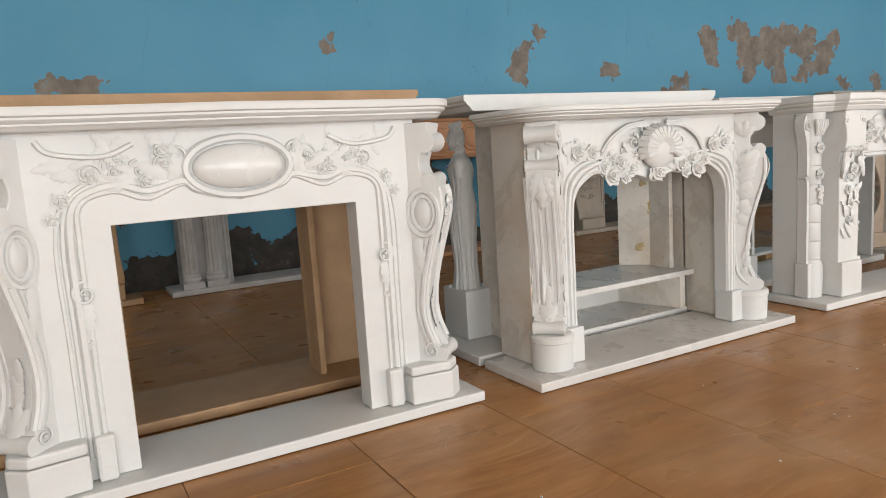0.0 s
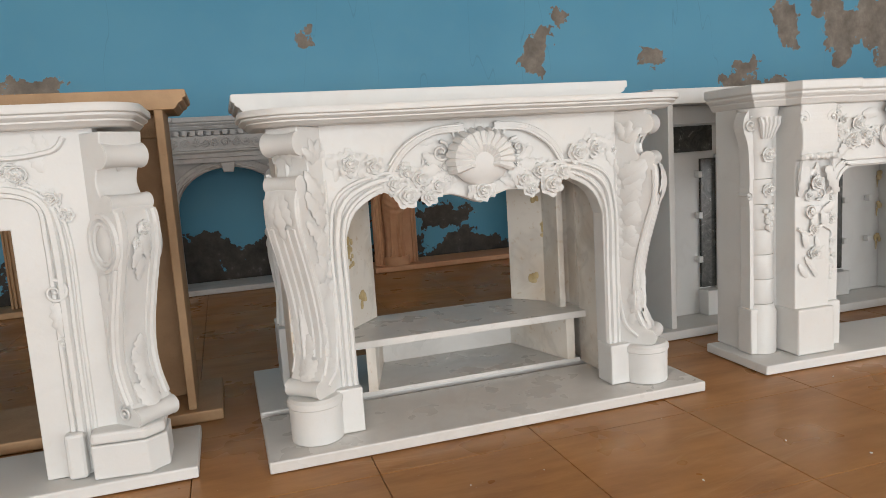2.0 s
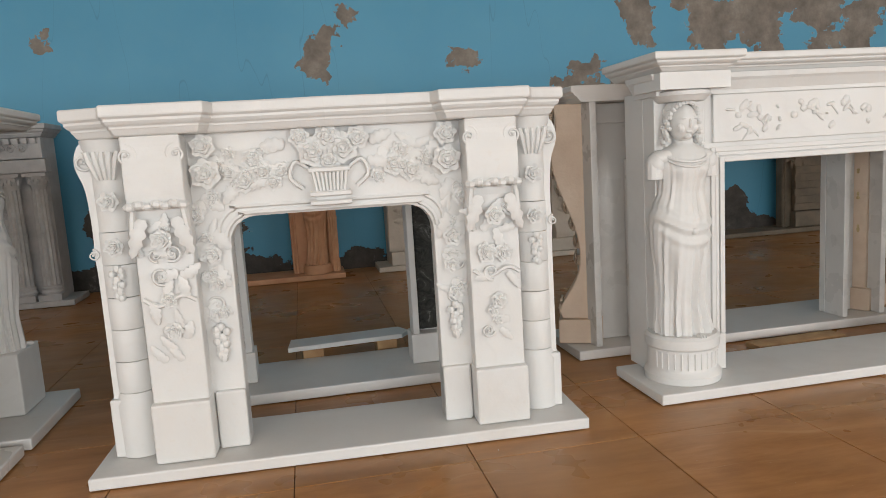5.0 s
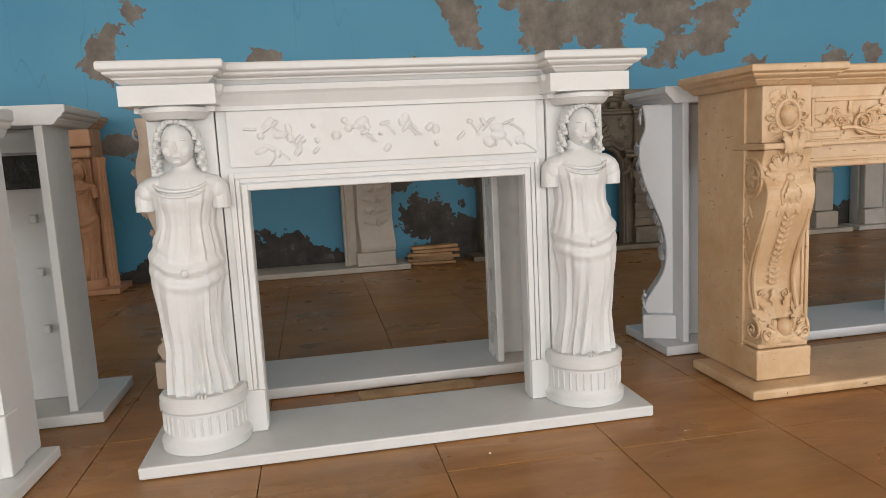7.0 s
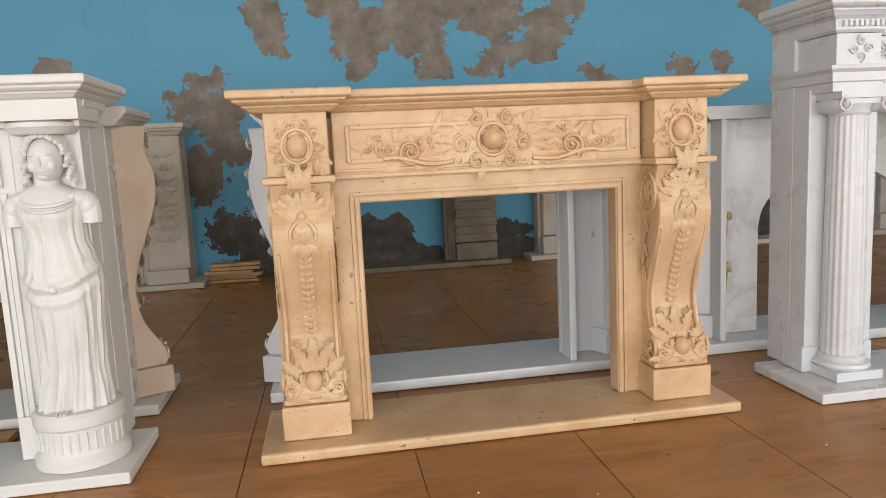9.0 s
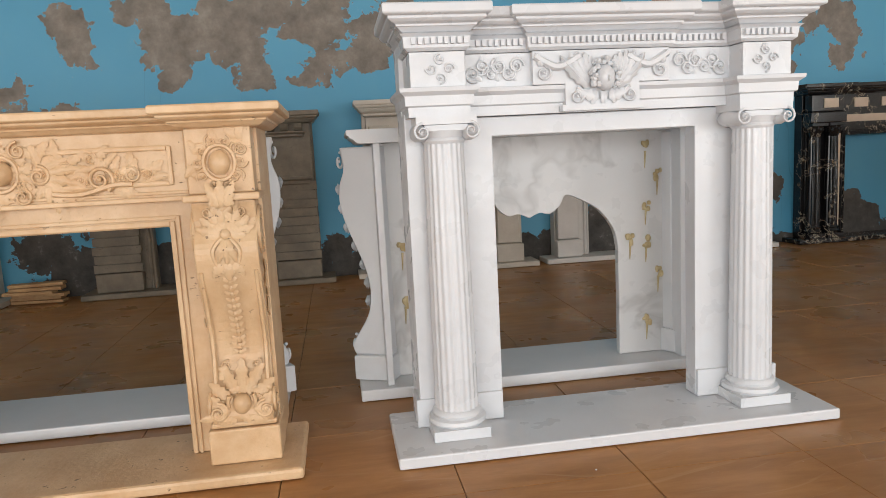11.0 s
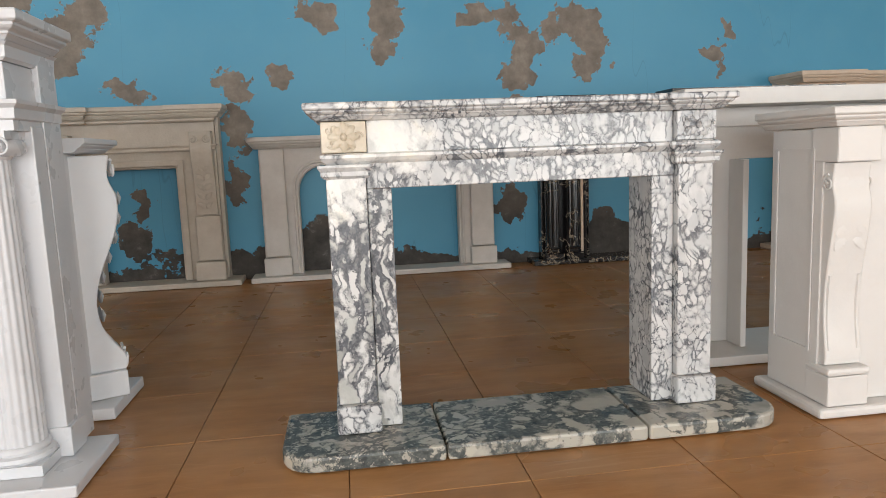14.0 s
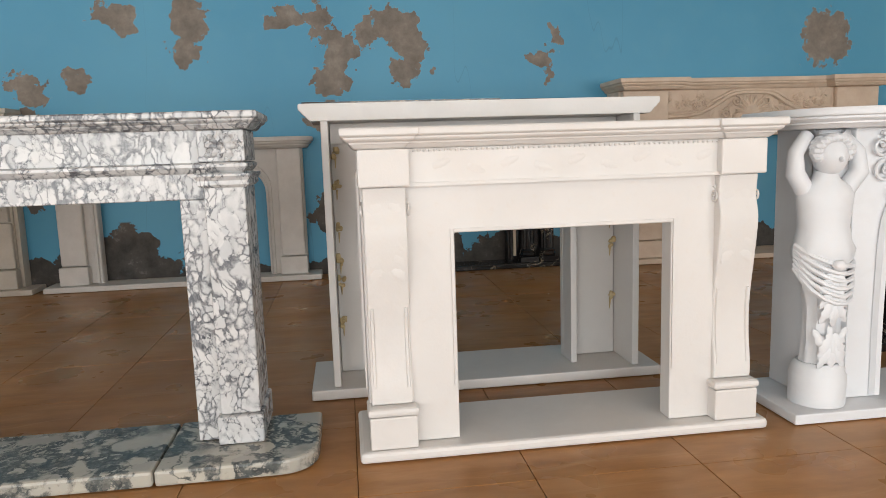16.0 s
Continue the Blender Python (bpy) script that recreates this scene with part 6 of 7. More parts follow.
# ---- the row behind, which faces the wall ----
def hollow_fireplace(x0, x1, y_near, h, mat, label, back_mat=None, leg="flat", leg_w=0.24, opening=0.84, depth=0.45, slips=None, fixings=(), fy=0.16, leg_mat=None):
    """A fireplace seen from behind: boards of its hollow legs, the lintel's back and the underside of its shelf."""
    back_mat = back_mat or mat
    w = x1 - x0
    fp = thing("fireplace", (x0 + x1) / 2, y_near + depth, label, "fireplace", BACK, turn=180)
    hearth(fp, w, depth, mat, 0.05)
    z0 = 0.052
    x = w / 2 - (0.26 if leg == "statue" else 0.10)
    ow = 2 * (x - leg_w)
    part("surround", surround(bmesh.new(), 2 * x - 0.07, z0, h - 0.06, arch(ow, opening), fy, fy + 0.04), back_mat, fp, bevel=0.003)
    for s in (-1, 1):
        part("side_board", slab(min(s * x, s * (x - 0.032)), max(s * x, s * (x - 0.032)), fy - 0.04, depth - 0.03, z0, h - 0.06), back_mat, fp, bevel=0.004)
        xi = x - leg_w
        part("inner_board", slab(min(s * xi, s * (xi + 0.03)), max(s * xi, s * (xi + 0.03)), fy + 0.043, depth - 0.05 if leg == "statue" else fy + (0.10 if slips else 0.17), z0, opening), back_mat, fp, bevel=0.004)
        if slips:
            part("inset_slip", slab(min(s * (xi + 0.032), s * (xi + 0.125)), max(s * (xi + 0.032), s * (xi + 0.125)), fy + 0.043, fy + 0.06, 0.20, opening - 0.02), slips, fp, "dark green marble inset slip")
            if s > 0:
                part("inset_slip", slab(min(s * (x - 0.045), s * (x - 0.125)), max(s * (x - 0.045), s * (x - 0.125)), fy + 0.043, fy + 0.06, 0.20, h - 0.10), slips, fp, "dark green marble inset slip")
            part("top_slip", slab(min(s * (xi + 0.05), s * (x - 0.04)), max(s * (xi + 0.05), s * (x - 0.04)), fy + 0.043, fy + 0.058, opening + 0.02, h - 0.18), slips, fp, "dark green marble panel")
            for z in (0.34, 0.58, 0.80):
                for cx in (xi + 0.14, x - 0.14):
                    part("clip", slab(s * cx - 0.014, s * cx + 0.014, fy + 0.043, fy + 0.075, z, z + 0.034), mat, fp, bevel=0.004)
            part("inner_plinth", slab(min(s * (xi - 0.012), s * (xi + 0.13)), max(s * (xi - 0.012), s * (xi + 0.13)), fy - 0.02, fy + 0.115, z0, 0.19), mat, fp, bevel=0.005)
        if leg == "scroll":
            bm = s_leg(bmesh.new(), 0.17, h - 0.07, 0.15, 0.13, 0.05, 0.16, 0.05)
            at = pose(s * (x - 0.04), fy + 0.01, 0, 0, 0, s * 65)
            mat_leg = leg_mat or mat
            limb = part("leg", moved(bm, at), mat_leg, fp, bevel=0.012, smooth=True)
            bm = bmesh.new()
            f = (0.17, h - 0.07, 0.13, 0.05, 0.16)
            for i in range(7):
                z = 0.45 + 0.085 * i
                for e in (-1, 1):
                    leaf(bm, 0, 0, z, 90 - 55 * e, 0.10, 0.06, 0.35, -40 * e, face=lambda q: -leg_face(*f, q))
                ball(bm, (0, -leg_face(*f, z), z), (0.025, 0.022, 0.03), 8, 5)
            for e in (-1, 1):
                scroll(bm, e * 0.05, -0.145, h - 0.13, 0.04, 1.4, e)
                scroll(bm, e * 0.05, -0.135, 0.22, 0.04, 1.4, e)
            part("leg_carving", moved(bm, at), mat_leg, limb, smooth=True)
            part("plinth", moved(slab(-0.10, 0.10, -0.15, 0.06, z0, 0.17), at), mat_leg, fp, bevel=0.006)
        elif leg == "statue":
            part("statue_column", moved(figure(0.31, h - 0.10, 0.105, s), pose(s * (x + 0.06), 0.20, 0, 0, 0, 60 * s)), mat, fp, "carved draped statue on a square base", smooth=True)
            part("plinth", slab(s * (x + 0.06) - 0.12, s * (x + 0.06) + 0.085, 0.08, 0.32, z0, 0.31) if s > 0 else slab(-x - 0.145, -x + 0.06, 0.08, 0.32, z0, 0.31), mat, fp, bevel=0.006)
        else:
            part("pilaster", slab(s * (x - 0.10) - 0.075, s * (x - 0.10) + 0.075, fy - 0.06, fy - 0.002, z0, h - 0.06), mat, fp, bevel=0.005)
            part("plinth", slab(s * (x - 0.10) - 0.085, s * (x - 0.10) + 0.085, fy - 0.09, fy - 0.002, z0, 0.20), mat, fp, bevel=0.006)
    part("mantel_shelf", shelf(bmesh.new(), [(-w / 2 + 0.06, depth - 0.02), (-w / 2 + 0.06, 0.05), (w / 2 - 0.06, 0.05), (w / 2 - 0.06, depth - 0.02)], cornice(h - 0.075, h, 0.05)), mat, fp, bevel=0.003)
    part("top_rail", slab(-x + 0.035, x - 0.035, fy + 0.042, fy + 0.072, h - 0.17, h - 0.078), back_mat, fp, bevel=0.003)
    rng = random.Random(int(x0 * 100))
    for s, zs in fixings:
        for z in zs:
            bm = bmesh.new()
            xx = s * (x - 0.055)
            for i in range(5):
                ball(bm, (xx + rng.uniform(-0.014, 0.014), fy + 0.048 + rng.uniform(0, 0.012), z + rng.uniform(-0.025, 0.02)), (rng.uniform(0.008, 0.016), 0.010, rng.uniform(0.008, 0.02)), 7, 5)
            tube(bm, [(xx - 0.012, fy + 0.055, z), (xx, fy + 0.062, z + 0.012), (xx + 0.012, fy + 0.055, z)], 0.004, 5)
            tube(bm, [(xx, fy + 0.046, z - 0.02), (xx + 0.003, fy + 0.046, z - 0.07)], [0.006, 0.002], 5)
            part("glued_fixing", bm, GLUE, fp, "metal clip set in yellowed glue", smooth=True)
    return fp


scrolled_fireplace()
shell_fireplace()
rose_garland_fireplace()
statue_fireplace()
travertine_fireplace()
column_fireplace()
breccia_fireplace()
plain_bracket_fireplace()
child_figure_fireplace()

FIX = ((1, (0.35, 0.55, 0.72)), (-1, (0.35, 0.55, 0.72)))
hollow_fireplace(-0.35, 1.56, 2.855, 1.325, SAND, "brown sandstone fireplace seen from its hollow back", leg_w=0.46, opening=0.86)
hollow_fireplace(1.70, 3.42, 2.72, 1.285, WHITE, "pale marble statue fireplace seen from its back", RUSTY, "statue", 0.11, 0.92, depth=0.60, fy=0.30)
hollow_fireplace(3.655, 5.50, 2.90, 1.255, WHITE, "white marble fireplace with dark green slips, seen from behind", None, "flat", 0.46, 0.92, 0.48, GREEN, FIX, 0.2)
hollow_fireplace(5.70, 7.50, 2.95, 1.275, CREAM, "cream marble fireplace seen from its hollow back", SLAB, "scroll", 0.25, 0.93, 0.44, None, ((-1, (0.3, 0.5, 0.66, 0.8)),), 0.24, BUFF)
hollow_fireplace(7.955, 9.65, 2.945, 1.245, BRIGHT, "white marble fireplace with carved scroll legs, seen from behind", None, "scroll", 0.24, 0.90, 0.44, None, ((-1, (0.25, 0.62, 0.8)),), 0.24)
hollow_fireplace(14.18, 15.82, 3.0, 1.31, CREAM, "cream marble fireplace with clipped boards, seen from behind", None, "flat", 0.30, 0.98, 0.46, None, ((1, (0.3, 0.5, 0.6, 0.75, 0.95, 1.1)), (-1, (0.35, 0.62, 0.76))))
hollow_fireplace(16.87, 18.62, 3.07, 1.14, BLACK, "black marble fireplace seen from behind", None, "flat", 0.22, 0.85, 0.45)


def scalloped_back_fireplace():
    """White fireplace whose back panel ends in a scalloped arch."""
    fp = thing("fireplace", 10.80, 3.44, "white veined marble fireplace with scalloped back panel, seen from behind", "fireplace", BACK, turn=180)
    m = BRIGHT
    hearth(fp, 1.66, 0.44, m, 0.055)
    z0, h = 0.057, 1.185
    half = [(0.43, z0), (0.43, 0.55)] + smoothline([(0.43, 0.58), (0.41, 0.67), (0.345, 0.76), (0.26, 0.815), (0.18, 0.845), (0.15, 0.80), (0.10, 0.762), (0.05, 0.770), (0.0, 0.748)], 4)
    inner = half + [(-p, q) for p, q in half[::-1][1:]]
    part("surround", surround(bmesh.new(), 1.36, z0, h - 0.06, inner, 0.24, 0.28), STREAKED, fp, "grey veined back panel with a scalloped arch", 0.003)
    for s in (-1, 1):
        x = s * 0.71
        part("side_board", slab(min(x, x - s * 0.03), max(x, x - s * 0.03), 0.22, 0.41, z0, h - 0.06), m, fp, bevel=0.004)
        bm = s_leg(bmesh.new(), 0.17, h - 0.07, 0.15, 0.13, 0.05, 0.16, 0.05)
        at = pose(s * 0.69, 0.24, 0, 0, 0, s * 65)
        limb = part("leg", moved(bm, at), m, fp, bevel=0.012, smooth=True)
        bm = bmesh.new()
        f = (0.17, h - 0.07, 0.13, 0.05, 0.16)
        for i in range(7):
            z = 0.40 + 0.085 * i
            for e in (-1, 1):
                leaf(bm, 0, 0, z, 90 - 55 * e, 0.10, 0.06, 0.35, -40 * e, face=lambda q: -leg_face(*f, q))
        for e in (-1, 1):
            scroll(bm, e * 0.05, -0.15, h - 0.13, 0.04, 1.4, e)
            scroll(bm, e * 0.05, -0.13, 0.22, 0.04, 1.4, e)
        part("leg_carving", moved(bm, at), m, limb, smooth=True)
        part("plinth", moved(slab(-0.10, 0.10, -0.13, 0.06, z0, 0.17), at), m, fp, bevel=0.006)
    part("mantel_shelf", shelf(bmesh.new(), [(-0.77, 0.42), (-0.77, 0.05), (0.77, 0.05), (0.77, 0.42)], cornice(h - 0.06, h, 0.05)), m, fp, bevel=0.003)
    rng = random.Random(5)
    for x, z in ((-0.57, 0.22), (-0.57, 0.60), (-0.57, 0.78), (-0.57, 1.05), (-0.63, 0.45), (-0.63, 0.92), (-0.49, 0.62), (0.6, 0.4), (0.6, 0.65)):
        bm = bmesh.new()
        for i in range(5):
            ball(bm, (x + rng.uniform(-0.014, 0.014), 0.288, z + rng.uniform(-0.025, 0.02)), (rng.uniform(0.008, 0.016), 0.010, rng.uniform(0.008, 0.02)), 7, 5)
        tube(bm, [(x, 0.284, z - 0.02), (x + 0.003, 0.284, z - 0.10)], [0.006, 0.002], 5)
        part("glued_fixing", bm, GLUE, fp, "metal clip set in yellowed glue", smooth=True)
    return fp


scalloped_back_fireplace()


# ---- the row against the wall ----
def wall_fireplace(x0, x1, y, h, mat, label, kind="square", ow=0.95, oh=0.95, leg="pilaster", depth=0.34, carve=0, steps=0.05, frieze=0.0):
    """A fireplace that stands against the wall and faces the aisle."""
    w = x1 - x0
    fp = thing("fireplace", (x0 + x1) / 2, y, label, "fireplace", WALLSIDE)
    hearth(fp, w, min(depth, NORTH - y - 0.01), mat, 0.05)
    z0, back = 0.052, min(depth, NORTH - y - 0.01)
    sw = w - 0.30
    part("surround", surround(bmesh.new(), sw, z0, h - 0.09, arch(ow, oh, kind=kind, r=0.22), 0.15, 0.24), mat, fp, bevel=0.006)
    leg_w = max((sw - ow) / 2 - 0.09, 0.10)
    lx = sw / 2 - leg_w / 2 + 0.02
    bm = bmesh.new()
    for o, r in ((0.012, 0.011), (0.04, 0.014)):
        edge = [(p + (o if p > 0 else -o if p < 0 else 0), q + o) for p, q in arch(ow, oh, kind=kind, r=0.22)[1:-1]]
        edge = [(edge[0][0], z0)] + edge + [(edge[-1][0], z0)]
        tube(bm, [(p, 0.148, q) for p, q in edge], r, 6)
    part("moulded_frame", bm, mat, fp, smooth=True)
    line = breaks(w - 0.22, leg_w + 0.10, steps, 0.12, back) if steps else rounded(w - 0.16, 0.06, back, 0.12, 0.02)
    part("mantel_shelf", shelf(bmesh.new(), line, cornice(h - 0.10, h, 0.06)), mat, fp, bevel=0.003, smooth=not steps)
    returns(fp, sw + 0.064, back, 0.17, z0, h - 0.10, mat)
    for s in (-1, 1):
        x = s * lx
        if leg == "columns":
            for e in (-1, 1):
                cx = x + e * 0.095
                col = part("column", lathe(bmesh.new(), [(0.062, 0.17), (0.060, 0.5), (0.052, h - 0.50)], cx, 0.10, 48, 12, 0.14), mat, fp, "fluted column", smooth=True)
                b = lathe(bmesh.new(), [(0.075, 0.10), (0.082, 0.12), (0.07, 0.14), (0.074, 0.155), (0.062, 0.17)], cx, 0.10, 20)
                box(b, cx - 0.085, cx + 0.085, 0.015, 0.18, z0, 0.10)
                part("column_base", b, mat, col, smooth=True)
                b = lathe(bmesh.new(), [(0.053, h - 0.50), (0.06, h - 0.48), (0.078, h - 0.40)], cx, 0.10, 20)
                for i in range(8):
                    a = radians(180 + i * 180 / 7)
                    ball(b, (cx + 0.066 * math.cos(a), 0.10 + 0.066 * math.sin(a), h - 0.44 + 0.02 * (i % 2)), (0.016, 0.016, 0.028), 6, 5)
                box(b, cx - 0.085, cx + 0.085, 0.015, 0.18, h - 0.40, h - 0.375)
                part("capital", b, mat, col, smooth=True)
            part("leg_head", slab(x - 0.19, x + 0.19, 0.02, 0.15, h - 0.37, h - 0.27), mat, fp, bevel=0.008)
            part("leg_block", slab(x - 0.17, x + 0.17, 0.04, 0.15, h - 0.265, h - 0.105), mat, fp, bevel=0.008)
        elif leg == "statue":
            part("statue_column", moved(figure(0.13, h - 0.33, 0.115, s), pose(x, 0.115, 0)), mat, fp, "carved draped statue", smooth=True)
            part("round_base", lathe(bmesh.new(), [(0.12, z0), (0.125, 0.10), (0.11, 0.13)], x, 0.12, 24), mat, fp, smooth=True)
            part("leg_head", slab(x - 0.13, x + 0.13, 0.03, 0.15, h - 0.24, h - 0.105), mat, fp, bevel=0.01)
            part("capital", slab(x - 0.11, x + 0.11, 0.05, 0.15, h - 0.33, h - 0.25), mat, fp, bevel=0.02)
            part("side_shaft", lathe(bmesh.new(), [(0.05, z0), (0.05, 0.14), (0.042, 0.17), (0.046, 0.28), (0.046, 0.5), (0.05, 0.52), (0.044, 0.54), (0.038, h - 0.4), (0.05, h - 0.33)], x + s * 0.15, 0.15, 48, 12, 0.12), mat, fp, smooth=True)
        elif leg == "scroll":
            at = pose(x, 0.17, 0, 0, 0, s * 12)
            f = (0.17, h - 0.10, 0.12, 0.07, 0.13)
            limb = part("leg", moved(s_leg(bmesh.new(), 0.17, h - 0.10, leg_w, 0.12, 0.07, 0.13, 0.03), at), mat, fp, bevel=0.012, smooth=True)
            bm = bmesh.new()
            for i in range(8):
                z = 0.42 + 0.10 * i
                if z > h - 0.15:
                    break
                rose(bm, 0.03 * (-1) ** i, -leg_face(*f, z), z, 0.042)
                for e in (-1, 1):
                    leaf(bm, 0, 0, z, 90 - 60 * e, 0.11, 0.07, 0.35, -40 * e, face=lambda q: -leg_face(*f, q))
            part("leg_carving", moved(bm, at), mat, limb, smooth=True)
            part("plinth", slab(x - leg_w / 2 - 0.01, x + leg_w / 2 + 0.01, 0.03, 0.15, z0, 0.17), mat, fp, bevel=0.008)
        elif leg == "bracket":
            limb = part("leg", moved(s_leg(bmesh.new(), 0.62, h - 0.22, leg_w * 0.7, 0.05, 0.06, 0.12, 0.03), pose(x, 0.16, 0)), mat, fp, bevel=0.01, smooth=True)
            bm = bmesh.new()
            for e in (-1, 1):
                scroll(bm, x + e * leg_w * 0.22, 0.045, h - 0.29, 0.035, 1.4, e)
            for i in range(5):
                for e in (-1, 1):
                    leaf(bm, x, 0.08, 0.68 + 0.08 * i, 90 - 50 * e, 0.08, 0.05, 0.3)
            part("leg_carving", bm, mat, limb, smooth=True)
            part("pilaster", slab(x - leg_w * 0.42, x + leg_w * 0.42, 0.10, 0.149, 0.22, 0.61), mat, fp, bevel=0.012)
            part("plinth", slab(x - leg_w * 0.5, x + leg_w * 0.5, 0.05, 0.149, z0, 0.215), mat, fp, bevel=0.01)
        else:
            part("pilaster", slab(x - leg_w / 2, x + leg_w / 2, 0.09, 0.149, 0.215, h - 0.10), mat, fp, bevel=0.014)
            part("plinth", slab(x - leg_w / 2 - 0.015, x + leg_w / 2 + 0.015, 0.06, 0.149, z0, 0.21), mat, fp, bevel=0.01)
            if leg == "blocks":
                for i in range(9):
                    z = 0.22 + i * 0.075
                    part("stone_block", slab(x - leg_w / 2 - 0.02 + 0.01 * (i % 2), x + leg_w / 2 + 0.02 - 0.01 * (i % 2), 0.07, 0.088, z, z + 0.068), mat, fp)
    if carve:
        bm = bmesh.new()
        rng = random.Random(int(x0 * 10))
        zc = (oh + h - 0.1) / 2 + 0.01
        for s in (-1, 1):
            for i in range(carve):
                x = s * (0.10 + (ow / 2 - 0.05) * i / carve)
                scroll(bm, x, 0.14, zc + rng.uniform(-0.03, 0.03), 0.04, 1.4, s * (-1) ** i, rng.uniform(0, 360))
                leaf(bm, x, 0.146, zc, rng.uniform(0, 360), 0.11, 0.055, 0.32, 30)
                leaf(bm, x + s * 0.03, 0.146, zc + 0.02, rng.uniform(0, 360), 0.10, 0.05, 0.32, -30)
                if i % 2:
                    rose(bm, x + s * 0.05, 0.145, zc + rng.uniform(-0.03, 0.02), 0.042)
            if kind != "square":
                for i in range(4):
                    rose(bm, s * (ow / 2 - 0.03 * i + 0.05), 0.14, oh - 0.05 + 0.04 * i, 0.045)
        ball(bm, (0, 0.14, zc), (0.09, 0.04, 0.07), 14, 8)
        part("frieze_carving", bm, mat, fp, smooth=True)
    return fp


wall_fireplace(-1.45, 0.55, 5.80, 1.45, SAND, "brown carved sandstone fireplace against the blue wall", carve=5, leg="scroll")
greyarch = wall_fireplace(0.77, 2.66, 5.84, 1.43, GREY, "grey stone fireplace with arch and paired fluted columns", "arc", 0.84, 1.02, "columns", 0.4, 0)
for i in range(27):
    x = -0.80 + 1.60 * i / 26
    y = 0.0 if abs(x) > 0.40 else 0.055
    part("dentil", slab(x - 0.019, x + 0.019, y, y + 0.06, 1.282, 1.322), GREY, greyarch)
part("frieze", slab(-0.42, 0.42, 0.075, 0.149, 1.165, 1.28), GREY, greyarch, bevel=0.004)
part("architrave", shelf(bmesh.new(), [(-0.44, 0.149), (-0.44, 0.085), (0.44, 0.085), (0.44, 0.149)], [(0, 1.065), (0.0, 1.10), (0.012, 1.105), (0.012, 1.135), (0.03, 1.15), (0.03, 1.163)]), GREY, greyarch)
bm = bmesh.new()
for i in range(-5, 6):
    scroll(bm, 0.078 * i, 0.072, 1.222, 0.036, 1.7, (-1) ** i, 90 * i, 0.22)
for s in (-1, 1):
    for e in (-0.08, 0.0, 0.08):
        scroll(bm, s * 0.63 + e, 0.036, 1.245, 0.036, 1.7, s, 200 * e, 0.22)
part("frieze_carving", bm, GREY, greyarch, smooth=True)
bm = bmesh.new()
for r, thick in ((0.46, 0.018), (0.50, 0.012)):
    tube(bm, [(r * math.cos(a), 0.146, 0.684 + r * 0.8 * math.sin(a)) for a in np.linspace(0, math.pi, 25)], thick, 6)
part("arch_moulding", bm, GREY, greyarch, smooth=True)
part("keystone", prism(bmesh.new(), [(-0.04, 0.98), (-0.06, 1.064), (0.06, 1.064), (0.04, 0.98)], 0.095, 0.16), GREY, greyarch, bevel=0.008)
for s in (-1, 1):
    part("impost", slab(s * 0.475 - 0.055, s * 0.475 + 0.055, 0.12, 0.16, 0.66, 0.71), GREY, greyarch, bevel=0.006)
terra = wall_fireplace(2.86, 4.80, 5.93, 1.43, TERRA, "pink terracotta stone fireplace with standing statues", "square", 1.06, 0.96, "statue", 0.4, 0)
bm = bmesh.new()
for q, r in ((0.115, 0.012), (0.088, 0.007)):
    curve(bm, [(q * math.cos(a), 0.146, 1.17 + q * 1.12 * math.sin(a)) for a in np.linspace(0, math.tau, 17)], r, 6, 3)
ball(bm, (0, 0.15, 1.17), (0.085, 0.02, 0.095), 18, 8)
for s in (-1, 1):
    for i in range(5):
        scroll(bm, s * (0.13 + 0.012 * i), 0.146, 1.06 + 0.055 * i, 0.026, 1.4, s * (-1) ** i, 70 * i)
        leaf(bm, s * 0.04 * (i - 2), 0.147, 1.30, 90 + 35 * (i - 2), 0.06, 0.03, 0.3)
    for a, b in (((0.24, 1.12), (0.24, 1.27)), ((0.42, 1.12), (0.42, 1.27)), ((0.24, 1.12), (0.42, 1.12)), ((0.24, 1.27), (0.42, 1.27))):
        tube(bm, [(s * a[0], 0.148, a[1]), (s * b[0], 0.148, b[1])], 0.008, 6)
    for i in range(9):
        q = math.pi * (1 + i / 8)
        scroll(bm, s * 0.33 + 0.115 * math.cos(q), 0.146, 1.13 + 0.085 * math.sin(q), 0.024, 1.3, (-1) ** i, 50 * i)
part("frieze_carving", bm, TERRA, terra, smooth=True)
wall_fireplace(5.10, 7.18, 6.00, 1.38, PALE, "pale limestone fireplace with rose-carved legs", "round", 0.96, 1.08, "scroll", 0.4, 5)
shellfront = wall_fireplace(7.77, 9.87, 6.08, 1.49, DRAB, "weathered drab stone fireplace with shell arch and block legs", "round", 0.92, 0.97, "blocks", 0.34, 0)
bm = bmesh.new()
for i in range(19):
    a = radians(90 + (i - 9) * 9.6)
    tube(bm, [(0, 0.135, 0.985), (0.17 * math.cos(a), 0.085, 0.985 + 0.15 * math.sin(a)), (0.33 * math.cos(a), 0.10, 0.985 + 0.30 * math.sin(a)), (0.36 * math.cos(a), 0.13, 0.985 + 0.325 * math.sin(a))], [0.01, 0.024, 0.032, 0.022], 6)
part("shell_carving", bm, DRAB, shellfront, smooth=True)
bm = bmesh.new()
curve(bm, [(-0.20, 0.125, 1.03), (-0.10, 0.10, 1.012), (0.10, 0.10, 1.012), (0.20, 0.125, 1.03)], 0.035)
for i in range(9):
    scroll(bm, -0.18 + 0.045 * i, 0.085, 1.025, 0.024, 1.3, 1 if i < 5 else -1, 40 * i)
part("garland", bm, DRAB, shellfront, smooth=True)
